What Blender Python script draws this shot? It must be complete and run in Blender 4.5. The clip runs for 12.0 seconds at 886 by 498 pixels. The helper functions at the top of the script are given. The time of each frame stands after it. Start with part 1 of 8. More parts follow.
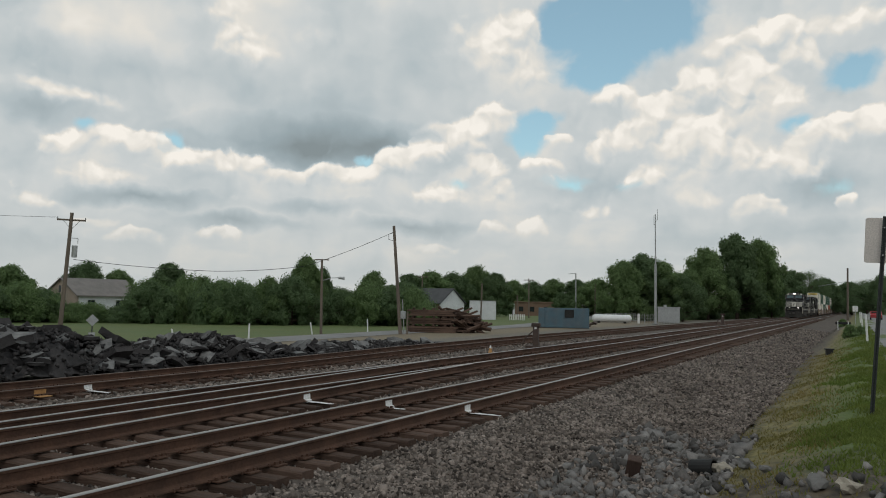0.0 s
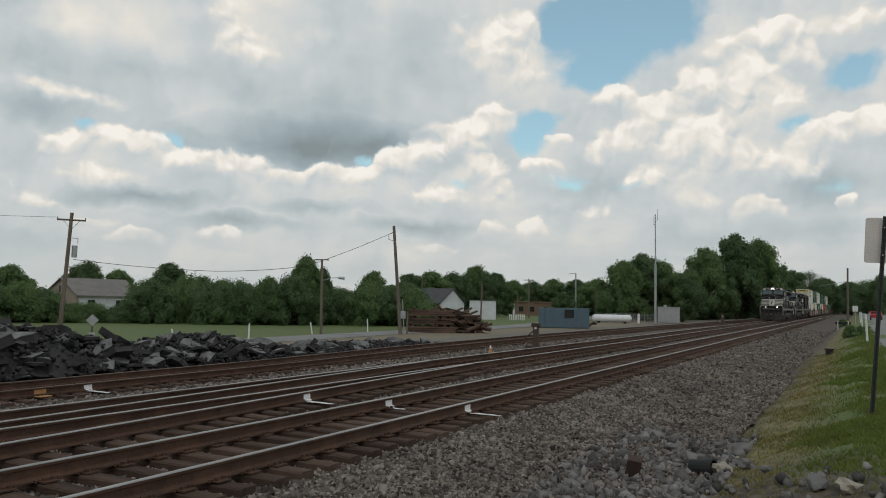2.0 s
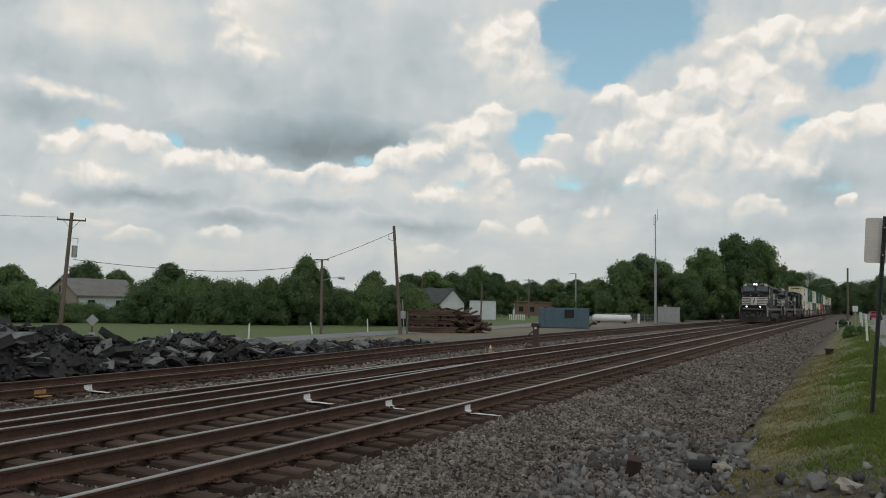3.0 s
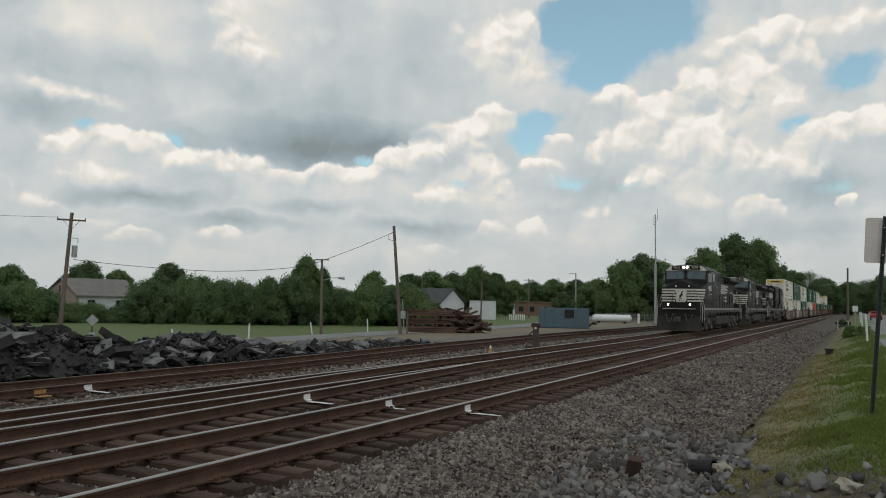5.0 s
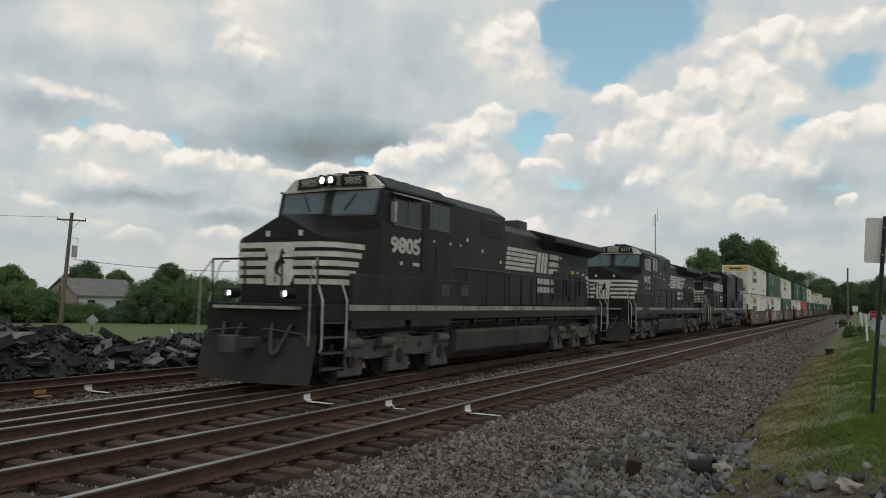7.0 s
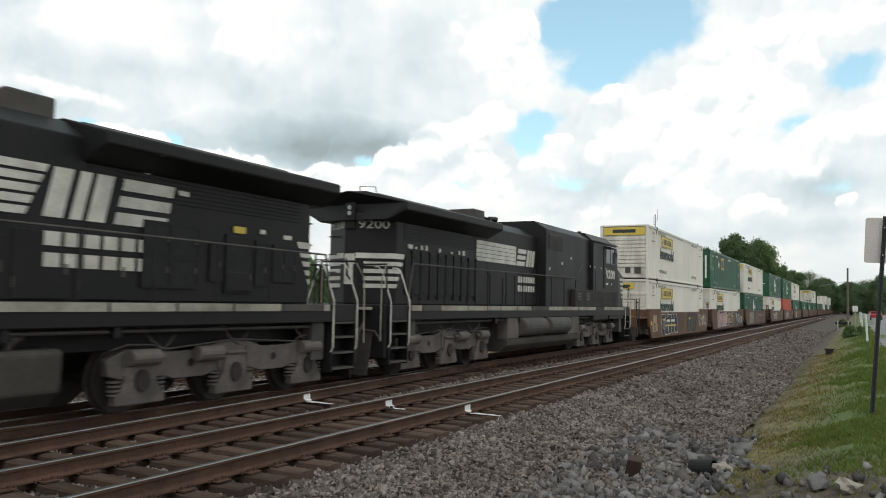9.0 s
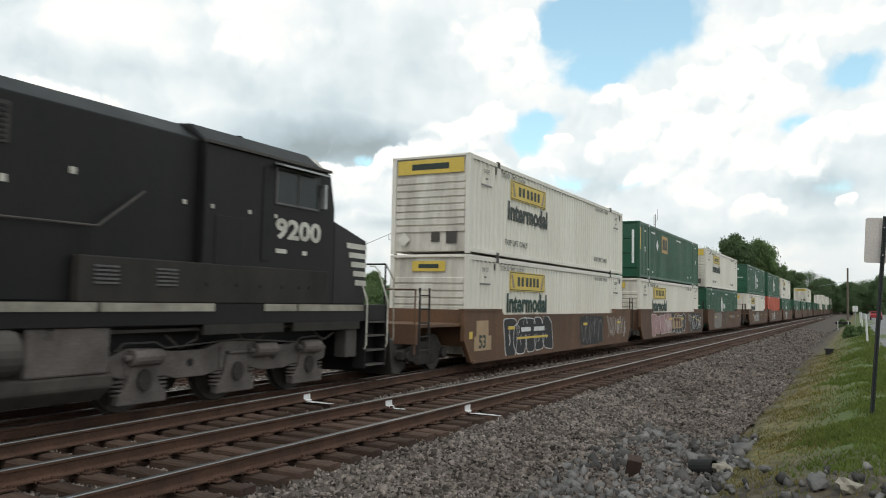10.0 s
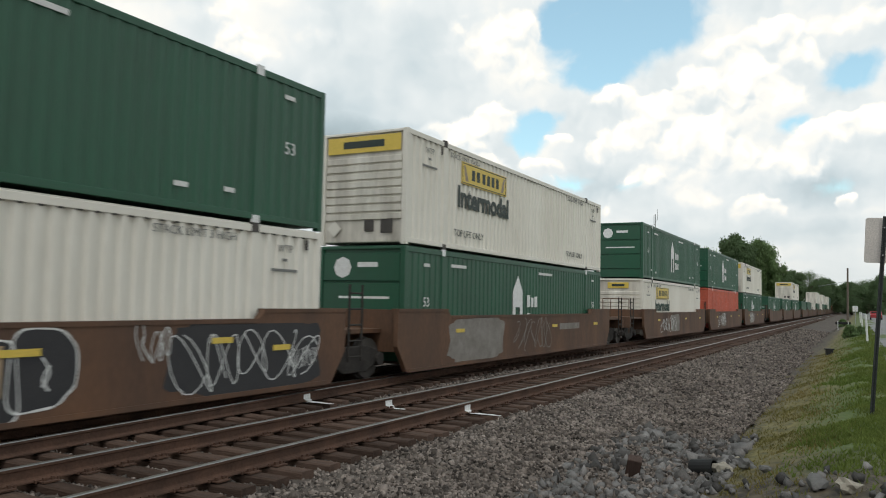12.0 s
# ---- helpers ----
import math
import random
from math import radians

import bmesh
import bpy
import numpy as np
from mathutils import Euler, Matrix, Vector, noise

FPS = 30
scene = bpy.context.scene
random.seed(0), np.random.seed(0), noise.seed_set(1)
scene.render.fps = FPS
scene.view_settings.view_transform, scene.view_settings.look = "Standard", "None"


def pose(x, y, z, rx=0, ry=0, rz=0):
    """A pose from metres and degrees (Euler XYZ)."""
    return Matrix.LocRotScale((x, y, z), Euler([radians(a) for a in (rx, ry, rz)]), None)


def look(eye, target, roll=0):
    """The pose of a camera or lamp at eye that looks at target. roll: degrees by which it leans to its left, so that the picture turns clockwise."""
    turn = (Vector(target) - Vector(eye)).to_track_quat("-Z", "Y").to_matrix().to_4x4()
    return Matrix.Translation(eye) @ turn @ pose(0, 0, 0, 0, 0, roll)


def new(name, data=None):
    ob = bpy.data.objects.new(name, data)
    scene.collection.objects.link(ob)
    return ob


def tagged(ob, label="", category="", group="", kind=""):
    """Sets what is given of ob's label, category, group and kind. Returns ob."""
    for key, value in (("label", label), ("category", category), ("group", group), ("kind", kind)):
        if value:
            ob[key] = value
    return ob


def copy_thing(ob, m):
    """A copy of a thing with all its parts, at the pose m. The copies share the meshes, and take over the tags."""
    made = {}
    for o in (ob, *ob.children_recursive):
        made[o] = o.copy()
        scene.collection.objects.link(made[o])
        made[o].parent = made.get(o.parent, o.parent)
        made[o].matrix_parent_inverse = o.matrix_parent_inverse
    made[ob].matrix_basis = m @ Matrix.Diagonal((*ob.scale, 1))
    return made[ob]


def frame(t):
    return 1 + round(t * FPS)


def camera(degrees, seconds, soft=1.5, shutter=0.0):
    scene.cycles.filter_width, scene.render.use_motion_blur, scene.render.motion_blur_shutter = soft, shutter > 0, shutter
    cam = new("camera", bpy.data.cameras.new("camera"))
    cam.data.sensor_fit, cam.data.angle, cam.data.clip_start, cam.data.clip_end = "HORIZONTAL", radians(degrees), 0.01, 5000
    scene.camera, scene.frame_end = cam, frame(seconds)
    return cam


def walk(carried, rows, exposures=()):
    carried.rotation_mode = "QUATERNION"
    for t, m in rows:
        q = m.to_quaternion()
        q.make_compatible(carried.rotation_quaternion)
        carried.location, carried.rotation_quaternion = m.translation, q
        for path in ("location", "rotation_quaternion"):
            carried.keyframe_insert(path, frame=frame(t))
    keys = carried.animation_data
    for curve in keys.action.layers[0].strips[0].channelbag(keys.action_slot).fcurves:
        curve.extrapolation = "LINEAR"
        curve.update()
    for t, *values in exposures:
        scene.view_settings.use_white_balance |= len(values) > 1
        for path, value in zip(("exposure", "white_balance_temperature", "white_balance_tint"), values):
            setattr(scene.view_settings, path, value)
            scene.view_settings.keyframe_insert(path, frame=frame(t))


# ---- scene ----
cam = camera(59.58, 12.0, soft=1.0, shutter=0.12)
EYE = Vector((0, 0, 1.83))
YAW, TILT, LEAN = radians(28.239), radians(3.852), 1.135
AIM = EYE + Vector((-math.sin(YAW) * math.cos(TILT), math.cos(YAW) * math.cos(TILT), math.sin(TILT)))
STAND = look(EYE, AIM, LEAN)
walk(cam, [(0.0, STAND), (12.0, STAND)],
     exposures=[(0.0, 0.0), (6.8, 0.0), (7.6, 0.25), (8.8, 0.6), (9.5, 0.65), (10.5, 0.55), (12.0, 0.5)])

# ---- world and sun ----
SUN_AZ, SUN_EL = radians(150), radians(58)      # clockwise from +Y, and height
world = bpy.data.worlds.new("sky")
scene.world = world
world.use_nodes = True


def sky_nodes():
    """A blue sky with broken cumulus: bearing, height, half width, half height in degrees and weight of gaps, grey bases and heaped heads."""
    holes = [(-16.3, 19.2, 6.1, 4.4, 1.0), (-11.7, 20.3, 4.3, 3.3, 0.8), (-19.0, 20.9, 3.8, 2.3, 0.7), (-17.3, 16.2, 3.1, 1.8, 0.6), (-0.2, 15.5, 2.8, 1.6, 1.0), (-3.6, 12.3, 1.2, 0.9, 0.7), (-22.0, 12.5, 2.3, 2.4, 1.0), (-20.8, 13.7, 1.7, 1.2, 0.5), (-19.3, 8.9, 2.6, 1.1, 0.6), (-53.6, 11.3, 1.2, 0.7, 0.7), (-48.1, 10.7, 1.2, 1.1, 0.8), (-34.4, 9.9, 0.8, 0.7, 0.6), (-26.8, 8.8, 1.3, 0.7, 0.4), (-14.4, 8.7, 2.4, 1.0, 0.35), (-1.2, 8.1, 2.3, 1.0, 0.4), (-7.8, 19.7, 2.3, 0.6, -0.35)]
    greys = [(-37.8, 11.0, 12.8, 2.6, 1.15), (-36.2, 13.6, 10.8, 4.4, 0.45), (-50.8, 15.4, 12.1, 2.2, 0.4), (-56.6, 12.1, 5.0, 1.4, 0.4), (-31.3, 19.3, 6.8, 4.3, 0.35), (-50.1, 6.8, 5.8, 0.9, 1.0), (-43.2, 5.2, 5.1, 0.9, 0.88), (-30.5, 5.4, 5.5, 0.8, 0.75), (-37.6, 6.5, 5.7, 0.7, 0.5), (-15.2, 8.5, 5.2, 2.4, 0.44), (-1.5, 8.1, 4.0, 2.2, 0.69), (-2.6, 5.1, 4.8, 1.1, 0.38), (-9.4, 4.8, 6.0, 1.2, 0.38), (-56.2, 3.7, 3.9, 1.1, 0.38)]
    heads = [(-54.8, 9.6, 2.0, 1.6, 0.8), (-51.5, 10.2, 2.6, 1.7, 1.0), (-49.4, 10.2, 1.8, 1.4, 0.9), (-46.8, 9.2, 3.0, 1.4, 0.9), (-43.2, 9.2, 3.2, 1.4, 0.8), (-52.3, 7.9, 3.9, 1.1, 0.6), (-39.5, 8.3, 2.8, 1.1, 0.7), (-37.1, 9.0, 2.5, 1.2, 0.8), (-34.6, 8.5, 2.5, 1.3, 0.9), (-32.1, 9.7, 2.5, 1.6, 0.9), (-29.6, 12.5, 1.8, 1.4, 1.0), (-30.0, 10.3, 2.7, 1.9, 0.9), (-26.8, 11.6, 2.5, 2.5, 0.9), (-24.6, 13.3, 2.2, 1.9, 0.7), (-25.6, 9.4, 2.6, 1.8, 0.8), (-28.1, 7.7, 2.9, 1.3, 0.6), (-24.2, 7.9, 1.7, 1.4, 0.8)]
    heads += [(-50.0, 3.8, 2.4, 0.8, 0.7), (-52.7, 4.9, 2.1, 0.7, 0.5), (-44.3, 4.2, 1.8, 0.8, 0.7), (-21.6, 5.2, 1.3, 1.2, 0.8), (-24.6, 5.5, 1.7, 0.9, 0.6), (-28.8, 3.8, 2.1, 0.8, 0.6), (-56.3, 6.2, 2.6, 1.0, 0.4), (-19.9, 11.8, 1.1, 0.9, 1.0), (-21.2, 10.0, 2.2, 0.8, 0.9), (-16.9, 10.7, 1.5, 1.4, 0.7), (-17.2, 6.7, 2.4, 0.8, 0.3)]
    heads += [(-15.7, 14.5, 1.9, 1.3, 0.9), (-13.6, 13.2, 2.2, 1.6, 0.9), (-11.9, 13.8, 2.3, 1.7, 1.0), (-9.9, 15.3, 2.1, 1.8, 1.0), (-7.8, 17.3, 1.8, 1.5, 1.0), (-4.8, 18.1, 2.5, 1.7, 1.0), (-3.4, 16.4, 1.8, 1.7, 0.9), (-6.8, 15.9, 2.3, 1.8, 0.9), (-3.7, 13.9, 1.8, 1.6, 0.7), (-11.3, 11.8, 3.3, 2.4, 0.8), (-6.2, 13.8, 3.5, 3.2, 0.8), (-9.4, 10.0, 5.7, 3.5, 0.6), (-14.8, 11.7, 2.8, 1.8, 0.6), (-2.5, 11.1, 2.0, 1.5, 0.9), (-0.5, 11.2, 1.7, 1.7, 1.0), (1.1, 11.7, 1.8, 1.7, 1.0), (-8.6, 11.0, 1.7, 1.3, 0.8), (-9.8, 7.1, 1.7, 1.3, 0.8), (-6.1, 6.5, 2.1, 1.3, 1.0)]
    heads += [(-0.5, 6.9, 0.9, 0.9, 0.9), (-0.4, 18.1, 5.1, 1.4, 0.45), (-3.9, 9.3, 3.2, 1.9, 0.5), (-13.2, 8.5, 3.1, 1.6, 0.3)]
    upper = [(-43.2, 17.1, 3.0, 2.4, 0.9), (-44.8, 19.5, 4.4, 1.9, 0.45), (-38.0, 19.0, 2.5, 2.3, 0.3), (-55.1, 13.1, 5.1, 1.1, 0.7), (-25.1, 18.3, 4.3, 3.9, 0.65), (-23.0, 19.9, 2.2, 1.5, 0.9), (-21.8, 19.3, 1.3, 1.5, 0.9), (-21.0, 16.2, 2.2, 1.7, 0.6), (-23.6, 16.7, 3.4, 2.4, 0.4), (-50.2, 17.7, 4.4, 0.9, 0.25)]
    nt = world.node_tree
    nt.nodes.clear()
    N, L = nt.nodes.new, nt.links.new

    def put(socket, v):
        if isinstance(v, (int, float)):
            socket.default_value = v
        else:
            L(v, socket)

    def op(kind, a, b=0.0, c=0.0, clamp=False):
        n = N("ShaderNodeMath")
        n.operation, n.use_clamp = kind, clamp
        for s, v in zip(n.inputs, (a, b, c)):
            put(s, v)
        return n.outputs[0]

    def vec(kind, a, b):
        n = N("ShaderNodeVectorMath")
        n.operation = kind
        for s, v in zip(n.inputs, (a, b)):
            if isinstance(v, tuple):
                s.default_value = v
            else:
                L(v, s)
        return n.outputs[0]

    def fade(v, lo, hi, a=0.0, b=1.0):
        n = N("ShaderNodeMapRange")
        n.interpolation_type = "SMOOTHSTEP"
        for s, x in zip(n.inputs, (v, lo, hi, a, b)):
            put(s, x)
        return n.outputs[0]

    def cloth(kind, p, scale, detail, rough):
        n = N("ShaderNodeTexNoise" if kind == "noise" else "ShaderNodeTexVoronoi")
        if kind != "noise":
            n.feature = "SMOOTH_F1"
            n.inputs["Smoothness"].default_value = 0.35
            n.normalize = True
        n.inputs["Scale"].default_value, n.inputs["Detail"].default_value, n.inputs["Roughness"].default_value = scale, detail, rough
        L(p, n.inputs["Vector"])
        return n

    tc, sep = N("ShaderNodeTexCoord"), N("ShaderNodeSeparateXYZ")
    L(tc.outputs["Generated"], sep.inputs[0])
    az = op("MULTIPLY", op("ARCTAN2", sep.outputs[0], sep.outputs[1]), 180 / math.pi)
    el = op("MULTIPLY", op("ARCSINE", sep.outputs[2]), 180 / math.pi)
    com = N("ShaderNodeCombineXYZ")
    L(az, com.inputs[0])
    L(el, com.inputs[1])
    p0 = com.outputs[0]
    w1 = cloth("noise", p0, 0.2, 2, 0.5)
    w2 = cloth("noise", p0, 0.55, 4, 0.5)
    p1 = vec("ADD", p0, vec("MULTIPLY", vec("SUBTRACT", w1.outputs["Color"], (0.5, 0.5, 0.5)), (2.0, 1.6, 0.0)))
    p1 = vec("ADD", p1, vec("MULTIPLY", vec("SUBTRACT", w2.outputs["Color"], (0.5, 0.5, 0.5)), (1.5, 1.4, 0.0)))

    def spots(rows, tall=False):
        """The sum of soft spots and, for heaped heads, how high in them a direction lies."""
        total, p = None, p1
        for i, (a, e, rx, ry, k) in enumerate(rows):
            if i % 6 == 5:                      # a chain, so that few values are held at a time
                p = vec("ADD", p1, vec("MULTIPLY", total, (1e-9, 1e-9, 0.0)))
            mp, g = N("ShaderNodeMapping"), N("ShaderNodeTexGradient")
            mp.vector_type = "TEXTURE"
            mp.inputs["Location"].default_value, mp.inputs["Scale"].default_value = (a, e, 0), (rx, ry, 1)
            g.gradient_type = "SPHERICAL"
            L(p, mp.inputs[0])
            L(mp.outputs[0], g.inputs[0])
            weight = op("MULTIPLY", g.outputs["Fac"], k)
            if tall:
                weight = vec("MULTIPLY", vec("ADD", mp.outputs[0], (0.0, 0.0, 1.0)), weight)
                total = weight if total is None else vec("ADD", total, weight)
            else:
                total = weight if total is None else op("ADD", total, weight)
        if not tall:
            return total
        s = N("ShaderNodeSeparateXYZ")
        L(total, s.inputs[0])
        return s.outputs[2], op("DIVIDE", s.outputs[1], op("ADD", s.outputs[2], 0.02))

    # rounded billows, sampled twice with a small shift to find their lit sides
    def billow(p):
        return cloth("puff", p, 0.5, 2.0, 0.45).outputs["Distance"]

    puff = billow(p1)
    relief = op("SUBTRACT", billow(vec("ADD", p1, (-0.25, 0.5, 0.0))), puff)
    wisp = cloth("noise", p1, 0.2, 3, 0.45).outputs["Fac"]
    fine = cloth("noise", p1, 1.0, 3, 0.5).outputs["Fac"]
    bands = cloth("noise", vec("MULTIPLY", p1, (0.07, 0.5, 1.0)), 1.0, 3, 0.5).outputs["Fac"]
    low = fade(el, 2.0, 11.0, 0.6, 0.1)
    ragged = op("ADD", op("MULTIPLY", op("SUBTRACT", puff, 0.4), -0.5), op("MULTIPLY", op("SUBTRACT", fine, 0.5), 0.22))
    gap = op("SUBTRACT", spots(holes), ragged)
    cover = fade(gap, 0.06, 0.5, 1.0, 0.0)
    # the far deck: broad soft greys
    shade = op("MULTIPLY", spots(greys), 0.56)
    deck = op("ADD", 0.68, op("MULTIPLY", op("SUBTRACT", wisp, 0.5), 0.6))
    deck = op("ADD", deck, op("MULTIPLY", op("SUBTRACT", bands, 0.5), low))
    deck = op("SUBTRACT", op("ADD", deck, op("MULTIPLY", relief, 0.25)), shade)

    def heaps(rows, tone, cover, sharp):
        """Bright heads laid over a tone, crisp above and fading out at their feet."""
        heap, height = spots(rows, True)
        heap = op("ADD", heap, ragged)
        mask = op("MULTIPLY", fade(heap, 0.1, sharp), fade(height, -0.6, 0.15))
        crest = op("ADD", 0.83, op("ADD", op("MULTIPLY", relief, 1.15), op("MULTIPLY", height, 0.3)))
        tone = op("ADD", op("MULTIPLY", tone, op("SUBTRACT", 1.0, mask)), op("MULTIPLY", crest, mask))
        return tone, op("MAXIMUM", cover, op("MULTIPLY", mask, 0.92))

    tone, cover = heaps(heads, deck, cover, 0.36)
    # the nearer grey cloud hangs over the heads behind it, with a firm lower edge
    veil = op("ADD", spots([(-39.7, 20.4, 18.6, 9.9, 1.0)]), op("MULTIPLY", ragged, 0.12))
    veil = fade(veil, 0.02, 0.1)
    under = op("SUBTRACT", op("ADD", 0.72, op("MULTIPLY", op("SUBTRACT", wisp, 0.5), 0.75)), shade)
    tone = op("ADD", op("MULTIPLY", tone, op("SUBTRACT", 1.0, veil)), op("MULTIPLY", under, veil))
    tone, cover = heaps(upper, tone, cover, 0.6)
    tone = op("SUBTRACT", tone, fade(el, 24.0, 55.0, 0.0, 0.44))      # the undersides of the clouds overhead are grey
    ramp = N("ShaderNodeValToRGB")
    ramp.color_ramp.elements[0].color = (0.27, 0.32, 0.335, 1)
    ramp.color_ramp.elements[1].color = (1.04, 0.99, 0.91, 1)
    for pos, c in ((0.25, (0.365, 0.44, 0.47, 1)), (0.5, (0.515, 0.585, 0.61, 1)), (0.7, (0.68, 0.715, 0.715, 1)), (0.85, (0.86, 0.83, 0.765, 1))):
        ramp.color_ramp.elements.new(pos).color = c
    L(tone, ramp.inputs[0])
    sky = N("ShaderNodeTexSky")
    sky.sky_type, sky.sun_disc = "NISHITA", False
    sky.sun_elevation, sky.sun_rotation = SUN_EL, SUN_AZ
    blue = vec("ADD", vec("MULTIPLY", sky.outputs[0], (0.115, 0.128, 0.108)), (0.125, 0.185, 0.205))
    mix = N("ShaderNodeMix")
    mix.data_type = "RGBA"
    L(cover, mix.inputs[0])
    L(blue, mix.inputs[6])
    L(ramp.outputs[0], mix.inputs[7])
    # pale haze low over the horizon
    hz = N("ShaderNodeMix")
    hz.data_type = "RGBA"
    L(fade(el, 0.0, 9.0, 0.75, 0.0), hz.inputs[0])
    L(mix.outputs[2], hz.inputs[6])
    hz.inputs[7].default_value = (0.6, 0.63, 0.62, 1)
    out, bg = N("ShaderNodeOutputWorld"), N("ShaderNodeBackground")
    bg.inputs["Strength"].default_value = 0.88
    L(hz.outputs[2], bg.inputs[0])
    L(bg.outputs[0], out.inputs[0])


sky_nodes()
sun = new("sun", bpy.data.lights.new("sun", "SUN"))
sun.data.energy, sun.data.angle, sun.data.color = 0.7, radians(24), (1.0, 0.96, 0.9)
sun.matrix_world = look(Vector((0, 0, 50)), Vector((0, 0, 50)) - Vector((math.sin(SUN_AZ) * math.cos(SUN_EL), math.cos(SUN_AZ) * math.cos(SUN_EL), math.sin(SUN_EL))))

# ---- helpers for building ----


def part(name, bm, material, parent=None, label="", smooth=False, bevel=0.0, m=None):
    """Link a bmesh as one mesh object, under a thing where one is given."""
    me = bpy.data.meshes.new(name)
    bm.normal_update()
    bm.to_mesh(me)
    bm.free()
    me.materials.append(material)
    if smooth:
        me.polygons.foreach_set("use_smooth", [True] * len(me.polygons))
    ob = new(name, me)
    if parent is not None:
        ob.parent = parent
    if m is not None:
        ob.matrix_local = m
    if label:
        ob["label"] = label
    if bevel:
        mod = ob.modifiers.new("edge", "BEVEL")
        mod.width, mod.segments, mod.limit_method, mod.angle_limit = bevel, 2, "ANGLE", radians(40)
    return ob


def share(ob, name, parent, m, label=""):
    """Another object on the same mesh."""
    o = new(name, ob.data)
    o.parent = parent
    o.matrix_local = m
    if label:
        o["label"] = label
    return o


def thing(name, m=None):
    ob = new(name)
    ob.empty_display_size = 0.2
    if m is not None:
        ob.matrix_basis = m
    return ob


def box(bm, x0, x1, y0, y1, z0, z1, m=None):
    vs = [bm.verts.new((x, y, z)) for z in (z0, z1) for x, y in ((x0, y0), (x1, y0), (x1, y1), (x0, y1))]
    for f in ((3, 2, 1, 0), (4, 5, 6, 7), (0, 1, 5, 4), (1, 2, 6, 5), (2, 3, 7, 6), (3, 0, 4, 7)):
        bm.faces.new([vs[i] for i in f])
    if m is not None:
        for v in vs:
            v.co = m @ v.co
    return bm


def boxes(*rows):
    bm = bmesh.new()
    for r in rows:
        box(bm, *r)
    return bm


def prism(bm, pts, axis, a, b):
    """A polygon drawn in the two other axes, pushed along axis from a to b."""
    def co(p, q):
        return {"x": (q, p[0], p[1]), "y": (p[0], q, p[1]), "z": (p[0], p[1], q)}[axis]
    lo, hi = [bm.verts.new(co(p, a)) for p in pts], [bm.verts.new(co(p, b)) for p in pts]
    n = len(pts)
    fs = [bm.faces.new(lo), bm.faces.new(hi[::-1])]
    for i in range(n):
        fs.append(bm.faces.new((lo[i], hi[i], hi[(i + 1) % n], lo[(i + 1) % n])))
    bmesh.ops.recalc_face_normals(bm, faces=fs)
    return bm


def rod(bm, p, q, r, n=8, r2=None):
    """A round bar from p to q."""
    p, q = Vector(p), Vector(q)
    d = (q - p).normalized()
    u = d.orthogonal().normalized()
    w = d.cross(u)
    r2 = r if r2 is None else r2
    a = [bm.verts.new(p + (u * math.cos(t) + w * math.sin(t)) * r) for t in (i * math.tau / n for i in range(n))]
    b = [bm.verts.new(q + (u * math.cos(t) + w * math.sin(t)) * r2) for t in (i * math.tau / n for i in range(n))]
    bm.faces.new(a[::-1]), bm.faces.new(b)
    for i in range(n):
        bm.faces.new((a[i], a[(i + 1) % n], b[(i + 1) % n], b[i]))
    return bm


def rods(path, r, n=6):
    bm = bmesh.new()
    for p, q in zip(path, path[1:]):
        rod(bm, p, q, r, n)
    return bm


def text_mesh(name, words, size, material, parent, m, label="", bold=0.0):
    cu = bpy.data.curves.new(name, "FONT")
    cu.body, cu.size, cu.extrude, cu.align_x, cu.align_y, cu.offset = words, size, 0.002, "CENTER", "CENTER", bold
    cu.resolution_u = 3
    tmp = bpy.data.objects.new(name, cu)
    me = bpy.data.meshes.new_from_object(tmp)
    bpy.data.objects.remove(tmp)
    me.materials.clear()
    me.materials.append(material)
    ob = new(name, me)
    ob.parent = parent
    ob.matrix_local = m
    if label:
        ob["label"] = label
    return ob


# ---- materials ----


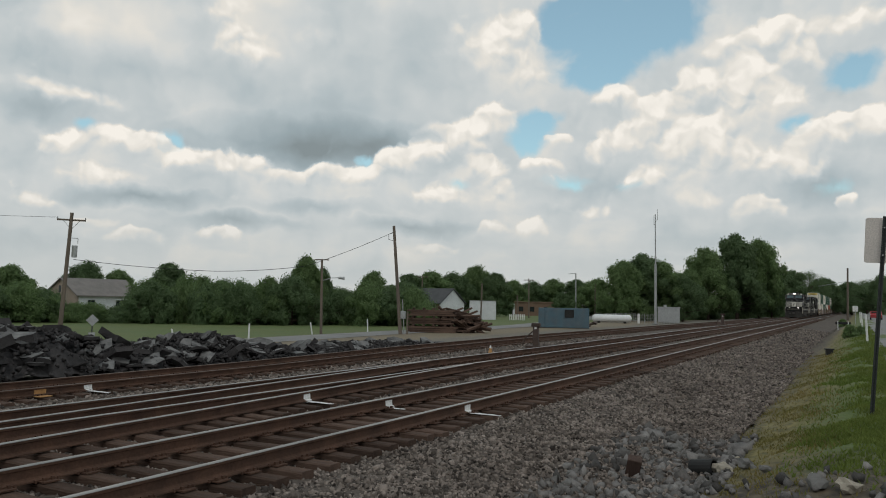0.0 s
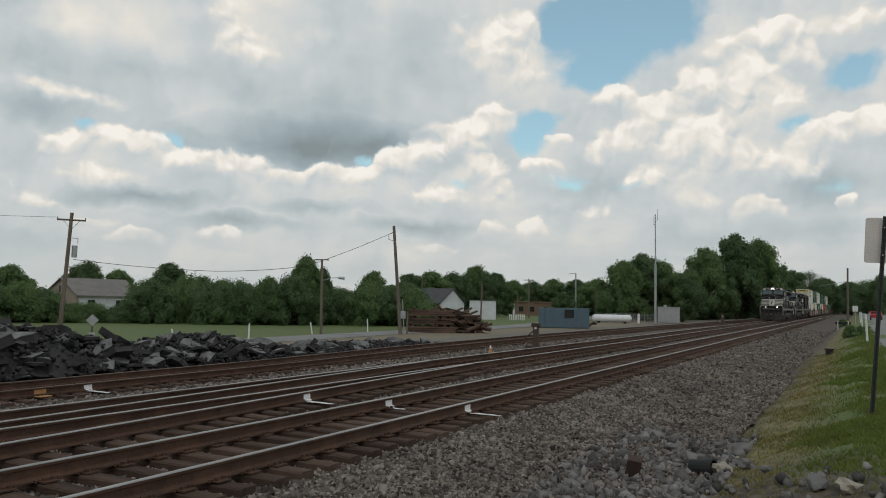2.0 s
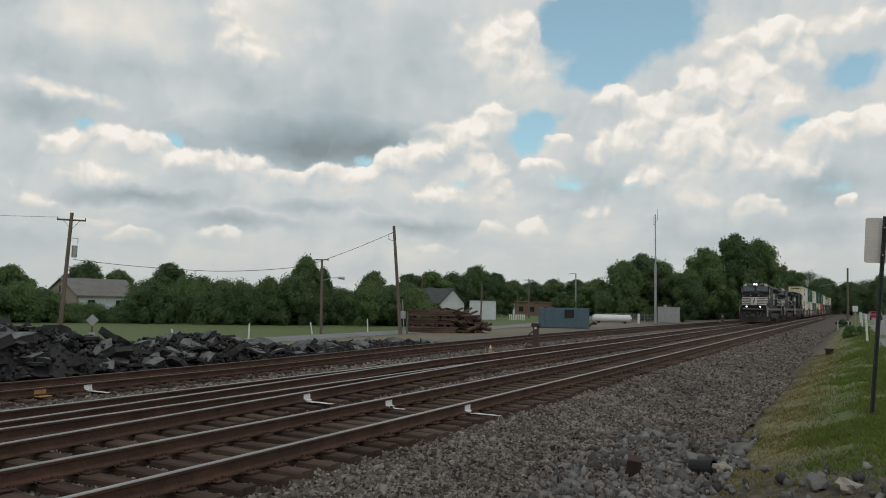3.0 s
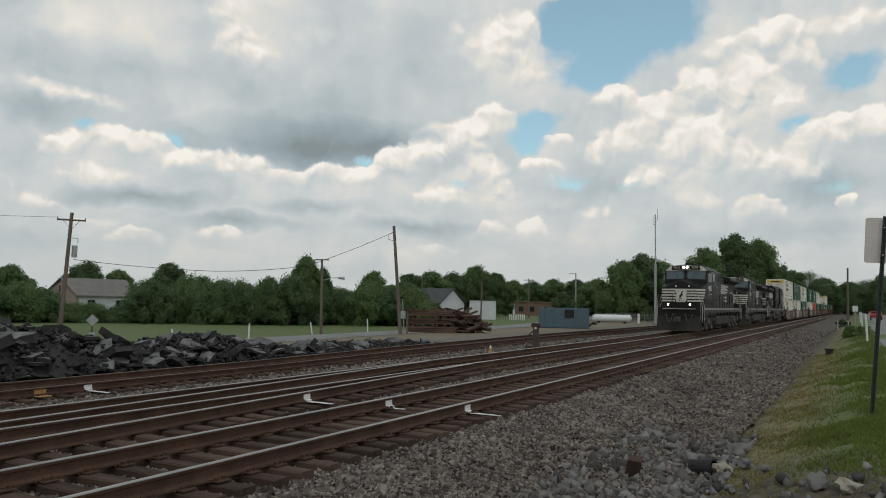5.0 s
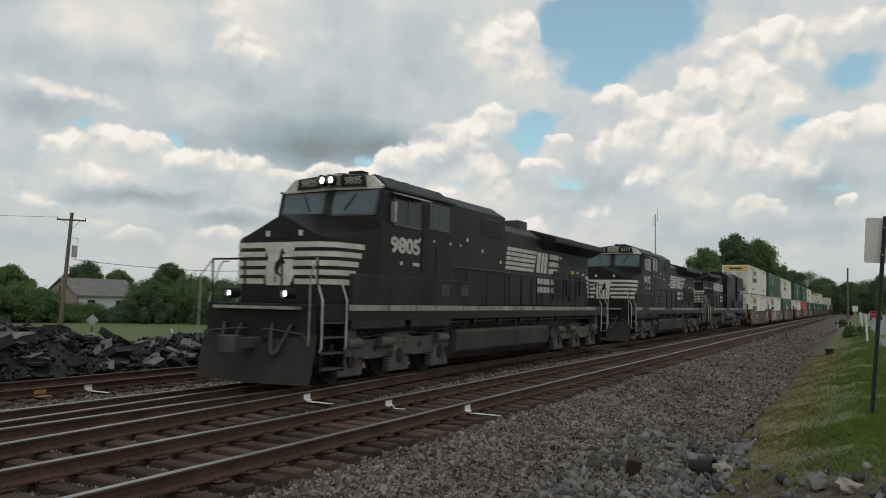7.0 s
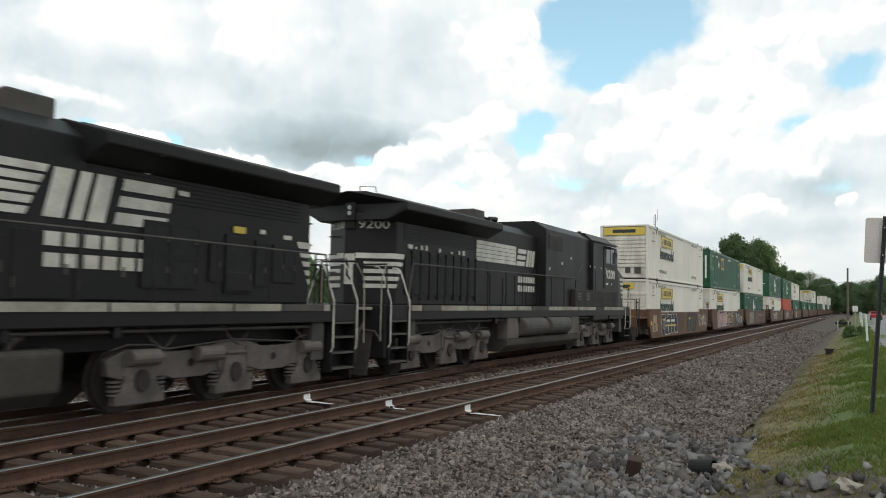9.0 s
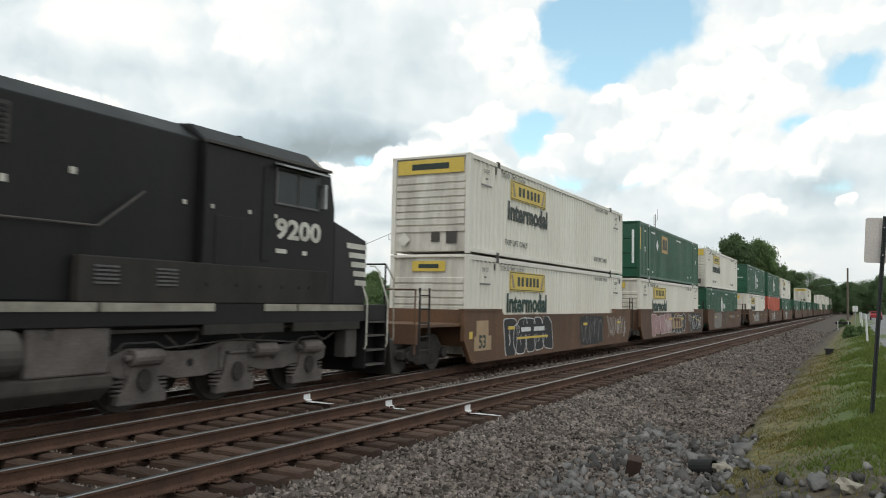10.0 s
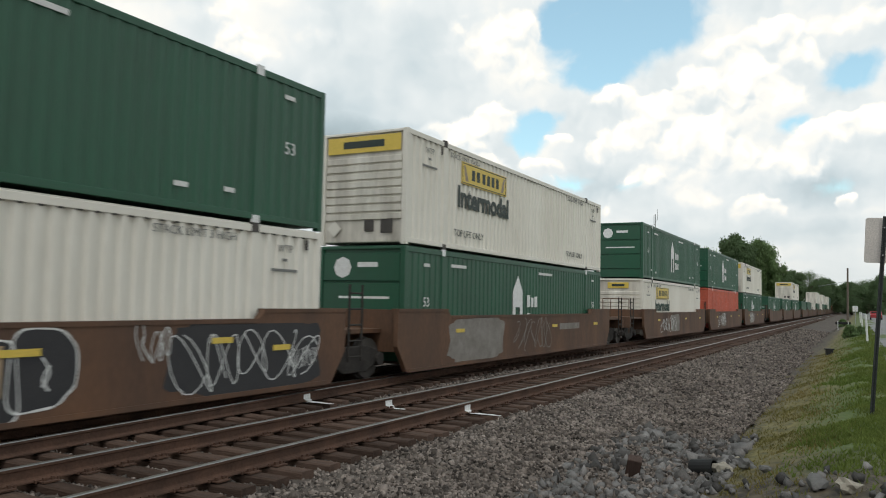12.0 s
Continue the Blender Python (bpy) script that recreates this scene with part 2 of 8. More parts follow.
def surf(name, a, b=None, rough=0.7, metal=0.0, scale=2.0, fine=40.0, bump=0.15, dirt=None, dirt_amount=0.4, dirt_scale=1.0, stretch=(1, 1, 1), random=0.0, spec=0.5, grain=0.18):
    """A procedural surface: two tones in large patches and fine grain, with relief and, where given, dirt."""
    m = bpy.data.materials.new(name)
    m.use_nodes = True
    nt = m.node_tree
    N, L = nt.nodes.new, nt.links.new
    P = nt.nodes["Principled BSDF"]
    P.inputs["Metallic"].default_value = metal
    P.inputs["Specular IOR Level"].default_value = spec
    b = b or tuple(c * 0.72 for c in a)
    tc, mp = N("ShaderNodeTexCoord"), N("ShaderNodeMapping")
    mp.inputs["Scale"].default_value = stretch
    L(tc.outputs["Object"], mp.inputs[0])
    n1, n2 = N("ShaderNodeTexNoise"), N("ShaderNodeTexNoise")
    n1.inputs["Scale"].default_value, n1.inputs["Detail"].default_value, n1.inputs["Roughness"].default_value = scale, 5, 0.6
    n2.inputs["Scale"].default_value, n2.inputs["Detail"].default_value = fine, 3
    for n in (n1, n2):
        L(mp.outputs[0], n.inputs["Vector"])
    r1 = N("ShaderNodeMapRange")
    r1.inputs[1].default_value, r1.inputs[2].default_value = 0.3, 0.7
    L(n1.outputs["Fac"], r1.inputs[0])
    mx = N("ShaderNodeMix")
    mx.data_type = "RGBA"
    mx.inputs[6].default_value, mx.inputs[7].default_value = (*a, 1), (*b, 1)
    L(r1.outputs[0], mx.inputs[0])
    col = mx.outputs[2]
    hs = N("ShaderNodeHueSaturation")
    r2 = N("ShaderNodeMapRange")
    r2.inputs[1].default_value, r2.inputs[2].default_value, r2.inputs[3].default_value, r2.inputs[4].default_value = 0.25, 0.75, 1 - grain, 1 + grain
    L(n2.outputs["Fac"], r2.inputs[0])
    val = r2.outputs[0]
    if random:
        oi, ge, ad, r3, mu = N("ShaderNodeObjectInfo"), N("ShaderNodeNewGeometry"), N("ShaderNodeMath"), N("ShaderNodeMapRange"), N("ShaderNodeMath")
        ad.operation = "ADD"
        fr = N("ShaderNodeMath")
        fr.operation = "FRACT"
        L(oi.outputs["Random"], ad.inputs[0])
        L(ge.outputs["Random Per Island"], ad.inputs[1])
        L(ad.outputs[0], fr.inputs[0])
        r3.inputs[3].default_value, r3.inputs[4].default_value = 1 - random, 1 + random
        L(fr.outputs[0], r3.inputs[0])
        mu.operation = "MULTIPLY"
        L(val, mu.inputs[0])
        L(r3.outputs[0], mu.inputs[1])
        val = mu.outputs[0]
    L(val, hs.inputs["Value"])
    L(col, hs.inputs["Color"])
    col = hs.outputs[0]
    if dirt:
        n3, r4, m2 = N("ShaderNodeTexNoise"), N("ShaderNodeMapRange"), N("ShaderNodeMix")
        n3.inputs["Scale"].default_value, n3.inputs["Detail"].default_value, n3.inputs["Roughness"].default_value = dirt_scale, 8, 0.65
        L(mp.outputs[0], n3.inputs["Vector"])
        r4.inputs[1].default_value, r4.inputs[2].default_value, r4.inputs[4].default_value = 0.42, 0.72, dirt_amount
        L(n3.outputs["Fac"], r4.inputs[0])
        m2.data_type = "RGBA"
        m2.inputs[7].default_value = (*dirt, 1)
        L(r4.outputs[0], m2.inputs[0])
        L(col, m2.inputs[6])
        col = m2.outputs[2]
    L(col, P.inputs["Base Color"])
    r5 = N("ShaderNodeMapRange")
    r5.inputs[3].default_value, r5.inputs[4].default_value = max(0.04, rough - 0.12), min(1, rough + 0.12)
    L(n1.outputs["Fac"], r5.inputs[0])
    L(r5.outputs[0], P.inputs["Roughness"])
    if bump:
        bp = N("ShaderNodeBump")
        bp.inputs["Strength"].default_value, bp.inputs["Distance"].default_value = bump, 0.02
        L(n2.outputs["Fac"], bp.inputs["Height"])
        L(bp.outputs[0], P.inputs["Normal"])
    return m


def glow(name, col, strength):
    m = bpy.data.materials.new(name)
    m.use_nodes = True
    P = m.node_tree.nodes["Principled BSDF"]
    P.inputs["Base Color"].default_value = (*col, 1)
    P.inputs["Emission Color"].default_value, P.inputs["Emission Strength"].default_value = (*col, 1), strength
    return m


def glass(name, col, rough=0.05):
    m = surf(name, col, rough=rough, bump=0, spec=0.8)
    return m


M_BALLAST = surf("ballast", (0.135, 0.112, 0.097), (0.068, 0.057, 0.049), rough=0.95, scale=0.7, fine=14, bump=1.0, dirt=(0.08, 0.06, 0.05), dirt_amount=0.6, dirt_scale=0.35, spec=0.18)
M_STONE = surf("stone", (0.215, 0.182, 0.16), (0.1, 0.082, 0.071), rough=0.9, scale=1.2, fine=60, bump=0.4, random=0.8, spec=0.18)
M_COARSE = surf("blue_grey_stone", (0.19, 0.18, 0.173), (0.1, 0.094, 0.09), rough=0.88, scale=2.5, fine=50, bump=0.4, random=0.6, spec=0.18)
M_GRASS = surf("grass", (0.06, 0.105, 0.022), (0.1, 0.12, 0.03), rough=0.95, scale=0.35, fine=9, bump=0.6, dirt=(0.2, 0.16, 0.06), dirt_amount=0.45, dirt_scale=0.25)
M_DIRT = surf("dirt", (0.16, 0.12, 0.08), (0.1, 0.08, 0.055), rough=0.95, scale=0.8, fine=18, bump=0.8)
M_ROAD = surf("asphalt", (0.23, 0.225, 0.22), (0.17, 0.167, 0.165), rough=0.9, scale=0.3, fine=30, bump=0.3)
M_RAIL = surf("rusty_steel", (0.12, 0.067, 0.047), (0.068, 0.042, 0.032), rough=0.8, metal=0.2, scale=2, fine=30, bump=0.2, spec=0.18)
M_RAILTOP = surf("polished_steel", (0.36, 0.345, 0.33), (0.28, 0.27, 0.26), rough=0.4, metal=1.0, scale=6, fine=60, bump=0.03, stretch=(1, 0.05, 1))
M_TIE = surf("creosoted_wood", (0.115, 0.073, 0.055), (0.06, 0.041, 0.033), rough=0.92, scale=2.5, fine=25, bump=0.6, stretch=(0.4, 2.5, 2.5), random=0.35, spec=0.18)
M_WHITE_PAINT = surf("white_paint", (0.8, 0.8, 0.8), (0.66, 0.66, 0.65), rough=0.7, scale=8, fine=40, bump=0.2)
M_ORANGE_PAINT = surf("faded_orange_paint", (0.45, 0.24, 0.09), rough=0.8, scale=8)
M_BLACK = surf("black_enamel", (0.0105, 0.0104, 0.011), (0.0145, 0.014, 0.0138), rough=0.5, scale=1.2, fine=25, bump=0.05, dirt=(0.028, 0.025, 0.022), dirt_amount=0.3, dirt_scale=0.9, stretch=(1, 1, 0.4), spec=0.22)
M_DUSTY = surf("road_dusted_black", (0.034, 0.031, 0.027), (0.019, 0.0178, 0.016), rough=0.75, scale=1.0, fine=25, bump=0.1, dirt=(0.055, 0.048, 0.04), dirt_amount=0.5, dirt_scale=1.2, stretch=(1, 1, 0.4), spec=0.3)
M_SILL = surf("grubby_cream_edge", (0.4, 0.375, 0.31), (0.28, 0.26, 0.21), rough=0.7, scale=1.5, dirt=(0.1, 0.085, 0.07), dirt_amount=0.75, dirt_scale=1.6)
M_FRAME = surf("dull_window_frame", (0.15, 0.15, 0.145), (0.09, 0.09, 0.088), rough=0.6, metal=0.3, scale=4)
M_FUEL = surf("dusty_fuel_tank", (0.095, 0.084, 0.075), (0.058, 0.052, 0.047), rough=0.85, scale=1.2, fine=20, bump=0.15, dirt=(0.03, 0.027, 0.024), dirt_amount=0.5, dirt_scale=0.8, stretch=(1, 1, 0.5), spec=0.18)
M_GOLD = surf("tan_gold_panel", (0.46, 0.29, 0.09), (0.38, 0.24, 0.075), rough=0.55, scale=4)
M_GRIME = surf("grimy_steel", (0.08, 0.072, 0.066), (0.045, 0.041, 0.038), rough=0.8, scale=2, fine=25, bump=0.25, dirt=(0.1, 0.088, 0.075), dirt_amount=0.45, dirt_scale=1.5)
M_CREAM = surf("cream_paint", (0.66, 0.64, 0.57), (0.55, 0.53, 0.47), rough=0.55, scale=3, dirt=(0.2, 0.17, 0.14), dirt_amount=0.5, dirt_scale=2)
M_CAB_GLASS = surf("dark_glass", (0.02, 0.028, 0.028), rough=0.12, bump=0, spec=0.3)
M_SCREEN = glass("teal_windscreen", (0.05, 0.085, 0.095), 0.06)
M_UNDER = surf("dark_running_gear", (0.052, 0.046, 0.042), (0.031, 0.028, 0.026), rough=0.85, scale=3, fine=25, bump=0.2, spec=0.18)
M_TRUCK = surf("dusty_cast_steel", (0.165, 0.143, 0.132), (0.105, 0.092, 0.085), rough=0.85, scale=2, fine=25, bump=0.25, dirt=(0.035, 0.031, 0.028), dirt_amount=0.4, dirt_scale=1.4, spec=0.18)
# near-black for vent slats and bolts, and for shade painted into door recesses
M_VENT_SHADE = surf("vent_and_shade_black", (0.004, 0.004, 0.004), rough=0.7, scale=5)
M_SIGN_BROWN = surf("dark_brown_paint", (0.09, 0.035, 0.02), (0.06, 0.028, 0.018), rough=0.75, scale=3)
M_SMALL = surf("grey_stencil", (0.2, 0.2, 0.19), rough=0.7)
M_LAMP = glow("lit_lamp", (1.0, 0.9, 0.84), 5.0)
M_CONT_W = surf("white_container", (0.76, 0.73, 0.66), (0.71, 0.68, 0.61), rough=0.55, scale=0.5, fine=6, bump=0.02, dirt=(0.42, 0.34, 0.25), dirt_amount=0.16, dirt_scale=0.4, stretch=(1, 1, 0.5), grain=0.03)
M_CONT_G = surf("green_container", (0.009, 0.085, 0.042), (0.013, 0.072, 0.039), rough=0.45, scale=0.6, fine=12, bump=0.05, dirt=(0.05, 0.07, 0.052), dirt_amount=0.2, dirt_scale=0.6, stretch=(1, 1, 0.4), grain=0.06)
M_CONT_R = surf("orange_red_container", (0.55, 0.1, 0.05), (0.42, 0.08, 0.045), rough=0.55, scale=0.6, fine=12, bump=0.05, dirt=(0.2, 0.1, 0.07), dirt_amount=0.3)
M_WELL = surf("brown_car_paint", (0.16, 0.076, 0.034), (0.1, 0.053, 0.03), rough=0.72, scale=0.7, fine=20, bump=0.12, dirt=(0.05, 0.035, 0.027), dirt_amount=0.6, dirt_scale=0.6, stretch=(1, 1, 0.35))
M_WELL_DK = surf("maroon_brown_car_paint", (0.15, 0.071, 0.034), (0.08, 0.043, 0.028), rough=0.74, scale=0.7, fine=20, bump=0.12, dirt=(0.04, 0.03, 0.024), dirt_amount=0.6, dirt_scale=0.6, stretch=(1, 1, 0.35))
M_YELLOW = surf("yellow_sign", (0.68, 0.5, 0.09), (0.6, 0.43, 0.07), rough=0.5, scale=4)
M_CONT_END = surf("stained_white_container", (0.72, 0.69, 0.62), (0.6, 0.56, 0.49), rough=0.6, scale=0.7, fine=6, bump=0.02, dirt=(0.1, 0.075, 0.055), dirt_amount=0.6, dirt_scale=1.1, stretch=(1.6, 1, 0.35), grain=0.04)
M_DARKTEXT = surf("dark_lettering", (0.025, 0.04, 0.035), rough=0.6)
M_GREENTEXT = surf("green_lettering", (0.014, 0.05, 0.038), rough=0.6)
M_BARK = surf("bark", (0.1, 0.075, 0.055), rough=0.95, scale=3, fine=20, bump=0.8, stretch=(1, 1, 0.2))
M_POLE = surf("weathered_pole", (0.17, 0.135, 0.105), (0.11, 0.09, 0.075), rough=0.9, scale=2, fine=30, bump=0.4, stretch=(3, 3, 0.15))
M_METAL = surf("galvanised_steel", (0.42, 0.43, 0.43), (0.33, 0.34, 0.34), rough=0.5, metal=0.6, scale=4)
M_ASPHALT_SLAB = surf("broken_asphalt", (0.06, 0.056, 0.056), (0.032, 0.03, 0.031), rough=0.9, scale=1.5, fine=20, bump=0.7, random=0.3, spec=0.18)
M_SLAB_TOP = surf("grey_asphalt", (0.19, 0.186, 0.182), (0.035, 0.035, 0.036), rough=0.9, scale=1.5, fine=20, bump=0.6, random=0.3)


def ground_material():
    """Green turf, dry turf on the bank's foot and bare gravelly earth by the siding, each with ragged edges."""
    m = surf("turf", (0.075, 0.115, 0.03), (0.11, 0.13, 0.04), rough=0.95, scale=0.35, fine=9, bump=0.6)
    nt = m.node_tree
    N, L = nt.nodes.new, nt.links.new
    P = nt.nodes["Principled BSDF"]
    col = P.inputs["Base Color"].links[0].from_socket
    tc, sep, ns, n2 = N("ShaderNodeTexCoord"), N("ShaderNodeSeparateXYZ"), N("ShaderNodeTexNoise"), N("ShaderNodeTexNoise")
    L(tc.outputs["Object"], sep.inputs[0])
    ns.inputs["Scale"].default_value, ns.inputs["Detail"].default_value, ns.inputs["Roughness"].default_value = 0.9, 7, 0.65
    n2.inputs["Scale"].default_value, n2.inputs["Detail"].default_value = 6.0, 6
    L(tc.outputs["Object"], ns.inputs["Vector"])
    L(tc.outputs["Object"], n2.inputs["Vector"])

    def mask(a, b, wobble):
        add, mr, mu = N("ShaderNodeMath"), N("ShaderNodeMapRange"), N("ShaderNodeMath")
        mu.operation = "MULTIPLY_ADD"
        L(ns.outputs["Fac"], mu.inputs[0])
        mu.inputs[1].default_value = wobble
        L(sep.outputs[0], mu.inputs[2])
        mr.inputs[1].default_value, mr.inputs[2].default_value = a + wobble / 2, b + wobble / 2
        L(mu.outputs[0], mr.inputs[0])
        return mr.outputs[0]

    def over(base, top, fac):
        mx = N("ShaderNodeMix")
        mx.data_type = "RGBA"
        L(fac, mx.inputs[0])
        L(base, mx.inputs[6])
        L(top, mx.inputs[7])
        return mx.outputs[2]

    def tint(a, b):
        r = N("ShaderNodeValToRGB")
        r.color_ramp.elements[0].color, r.color_ramp.elements[1].color = (*a, 1), (*b, 1)
        r.color_ramp.elements[0].position, r.color_ramp.elements[1].position = 0.35, 0.65
        L(n2.outputs["Fac"], r.inputs[0])
        return r.outputs[0]

    dry, earth, yard = tint((0.085, 0.078, 0.03), (0.2, 0.165, 0.06)), tint((0.04, 0.032, 0.025), (0.12, 0.095, 0.062)), tint((0.1, 0.09, 0.075), (0.17, 0.15, 0.12))
    col = over(dry, col, mask(-1.1, -0.3, 1.7))
    col = over(earth, col, mask(-2.1, -1.5, 1.3))
    near = N("ShaderNodeMapRange")
    nadd = N("ShaderNodeMath")
    nadd.operation = "MULTIPLY_ADD"
    L(ns.outputs["Fac"], nadd.inputs[0])
    nadd.inputs[1].default_value = 4.5
    L(sep.outputs[1], nadd.inputs[2])
    near.inputs[1].default_value, near.inputs[2].default_value = 12.2, 14.2
    L(nadd.outputs[0], near.inputs[0])
    col = over(earth, col, near.outputs[0])
    left = over(col, yard, mask(-29.0, -27.0, 5.0))
    half = N("ShaderNodeMath")
    half.operation = "LESS_THAN"
    half.inputs[1].default_value = -12.0
    L(sep.outputs[0], half.inputs[0])
    tan = tint((0.16, 0.125, 0.08), (0.2, 0.165, 0.11))
    turf_left = P.inputs["Base Color"].links[0].from_socket
    far = over(over(turf_left, tan, mask(-39.5, -37.5, 3.0)), yard, mask(-30.0, -28.0, 5.0))
    L(over(col, far, half.outputs[0]), P.inputs["Base Color"])
    return m


M_GROUND = ground_material()
M_ROOF_DK = surf("dark_shingles", (0.07, 0.072, 0.075), (0.05, 0.051, 0.053), rough=0.9, scale=1, fine=12, bump=0.4)
M_ROOF_GR = surf("grey_shingles", (0.2, 0.18, 0.17), (0.15, 0.14, 0.13), rough=0.9, scale=1, fine=12, bump=0.4)
M_SIDING = surf("white_siding", (0.62, 0.64, 0.66), (0.52, 0.54, 0.56), rough=0.7, scale=1, fine=10, bump=0.1)
M_TANSIDE = surf("tan_siding", (0.34, 0.27, 0.22), (0.27, 0.22, 0.18), rough=0.8, scale=1, fine=10)
M_BROWNSIDE = surf("brown_siding", (0.2, 0.125, 0.085), (0.15, 0.1, 0.07), rough=0.8, scale=0.5, fine=8)
M_BLUE = surf("faded_blue_paint", (0.085, 0.15, 0.19), (0.065, 0.115, 0.15), rough=0.7, scale=1.2, fine=15, dirt=(0.16, 0.11, 0.08), dirt_amount=0.3, dirt_scale=0.8)
M_TANK = surf("white_tank_paint", (0.72, 0.73, 0.74), (0.6, 0.61, 0.62), rough=0.5, scale=1)
M_SIGN_BACK = surf("sign_aluminium", (0.66, 0.6, 0.56), (0.58, 0.53, 0.5), rough=0.5, metal=0.15, scale=2, bump=0.03)
M_SIGN_POST = surf("green_steel_post", (0.045, 0.05, 0.05), (0.03, 0.035, 0.035), rough=0.6, metal=0.3, scale=3)
M_RED = surf("red_car_paint", (0.35, 0.03, 0.035), rough=0.3, scale=2, bump=0)
M_RUBBER = surf("black_rubber", (0.02, 0.02, 0.02), rough=0.85)
M_WHITE_POST = surf("white_plastic", (0.75, 0.75, 0.74), rough=0.6)
M_RUST_BOX = surf("rusty_iron", (0.075, 0.05, 0.04), (0.05, 0.036, 0.03), rough=0.85, scale=4, bump=0.3)


def leafy(name, a, b):
    """Leaves that let some light through."""
    m = surf(name, a, b, rough=0.7, scale=0.25, fine=2, bump=0, random=0.18, spec=0.2)
    nt = m.node_tree
    P, out = nt.nodes["Principled BSDF"], nt.nodes["Material Output"]
    tr, mx = nt.nodes.new("ShaderNodeBsdfTranslucent"), nt.nodes.new("ShaderNodeMixShader")
    mx.inputs[0].default_value = 0.45
    nt.links.new(P.inputs["Base Color"].links[0].from_socket, tr.inputs[0])
    nt.links.new(P.outputs[0], mx.inputs[1])
    nt.links.new(tr.outputs[0], mx.inputs[2])
    nt.links.new(mx.outputs[0], out.inputs[0])
    return m


M_BLADE = leafy("grass_blade", (0.12, 0.175, 0.036), (0.165, 0.19, 0.05))
M_STRAW = leafy("dry_grass", (0.24, 0.19, 0.07), (0.15, 0.145, 0.05))
M_LEAF = leafy("leaves", (0.165, 0.24, 0.1), (0.12, 0.185, 0.075))
M_LEAF_DK = leafy("dark_leaves", (0.13, 0.19, 0.09), (0.1, 0.155, 0.072))
M_CREAM_OLD = surf("faded_cream", (0.42, 0.3, 0.18), (0.34, 0.24, 0.15), rough=0.8, scale=3)

# ---- ground ----
PROFILE_X = [-4000, -60, -27, -22, -20.3, -15.6, -13.2, -12.7, -5.5, -4.4, -2.4, -1.9, -1.0, 0.0, 1.0, 7.0, 12.0, 4000]
PROFILE_Z = [-1.1, -1.1, -1.1, -0.8, -0.68, -0.67, -0.4, -0.345, -0.345, -0.4, -0.7, -0.62, -0.27, 0.02, 0.09, 0.1, 0.0, 0.0]


def ground_z(x, y):
    bumps = 0.05 * np.sin(2.1 * x + 1.3 * y) * np.sin(1.7 * y - 0.9 * x) + 0.025 * np.sin(5.3 * x - 3.1 * y + 1.0)
    return np.interp(x, PROFILE_X, PROFILE_Z) + bumps * np.clip((x + 2.3) / 0.6, 0, 1) * np.clip((3.0 - x) / 1.5, 0, 1)


def sheet(name, xs, ys, lift, material, rough=0.0, edge=None, seed=1):
    """One sheet of ground over the grid xs, ys; edge(y) gives the limits in x that the sheet is squeezed into."""
    rng = np.random.default_rng(seed)
    X, Y = np.meshgrid(np.array(xs, float), np.array(ys, float))
    if edge:
        lo, hi = edge(Y[:, 0])
        X = lo[:, None] + (hi - lo)[:, None] * X
    Z = ground_z(X, Y) + lift + rng.normal(0, 1, X.shape) * rough
    nx, ny = len(xs), len(ys)
    verts = np.stack([X, Y, Z], -1).reshape(-1, 3)
    i = np.arange(nx * ny).reshape(ny, nx)
    faces = np.stack([i[:-1, :-1], i[:-1, 1:], i[1:, 1:], i[1:, :-1]], -1).reshape(-1, 4)
    me = bpy.data.meshes.new(name)
    me.from_pydata(verts.tolist(), [], faces.tolist())
    me.polygons.foreach_set("use_smooth", [True] * len(me.polygons))
    me.materials.append(material)
    return new(name, me)


def spaced(*stops):
    out = []
    for a, b, n in stops:
        out += list(np.linspace(a, b, n, endpoint=False))
    return out + [stops[-1][1]]


YS = spaced((-400, -30, 12), (-30, 4, 30), (4, 40, 120), (40, 120, 80), (120, 400, 40), (400, 4000, 12))
tagged(sheet("ground", spaced((-4000, -100, 12), (-100, -28, 24), (-28, -5, 60), (-5, 2, 60), (2, 14, 20), (14, 4000, 14)), YS, 0.0, M_GROUND, 0.006),
       "flat grassy ground around the railway", "ground", kind="structure")


def bed_edge(y):
    return -21.3 + 0.5 * np.sin(y * 0.31) + 0.3 * np.sin(y * 1.1), -2.15 - np.clip((y - 14) / 30, 0, 1) * 0.35 + 0.17 * np.sin(y * 0.8) + 0.13 * np.sin(y * 2.3) + 0.07 * np.sin(y * 5.1 + 1)


tagged(sheet("ballast_bed", list(np.linspace(0, 1, 110)), YS, 0.03, M_BALLAST, 0.014, edge=bed_edge, seed=2),
       "bed of grey crushed stone under the railway tracks", "ballast", kind="structure")


def lane(name, pts, width, material, lift=0.02):
    """A strip of road along pts."""
    bm = bmesh.new()
    rows = []
    for i, p in enumerate(pts):
        p = Vector(p)
        d = (Vector(pts[min(i + 1, len(pts) - 1)]) - Vector(pts[max(i - 1, 0)])).normalized()
        s = Vector((-d.y, d.x))
        row = []
        for k in (-0.5, -0.25, 0, 0.25, 0.5):
            q = p + s * width * k
            row.append(bm.verts.new((q.x, q.y, float(ground_z(q.x, q.y)) + lift + 0.04 * (0.25 - k * k))))
        rows.append(row)
    for a, b in zip(rows, rows[1:]):
        for i in range(4):
            f = bm.faces.new((a[i], a[i + 1], b[i + 1], b[i]))
    bmesh.ops.recalc_face_normals(bm, faces=bm.faces[:])
    for f in bm.faces:
        if f.normal.z < 0:
            f.normal_flip()
    return part(name, bm, material)


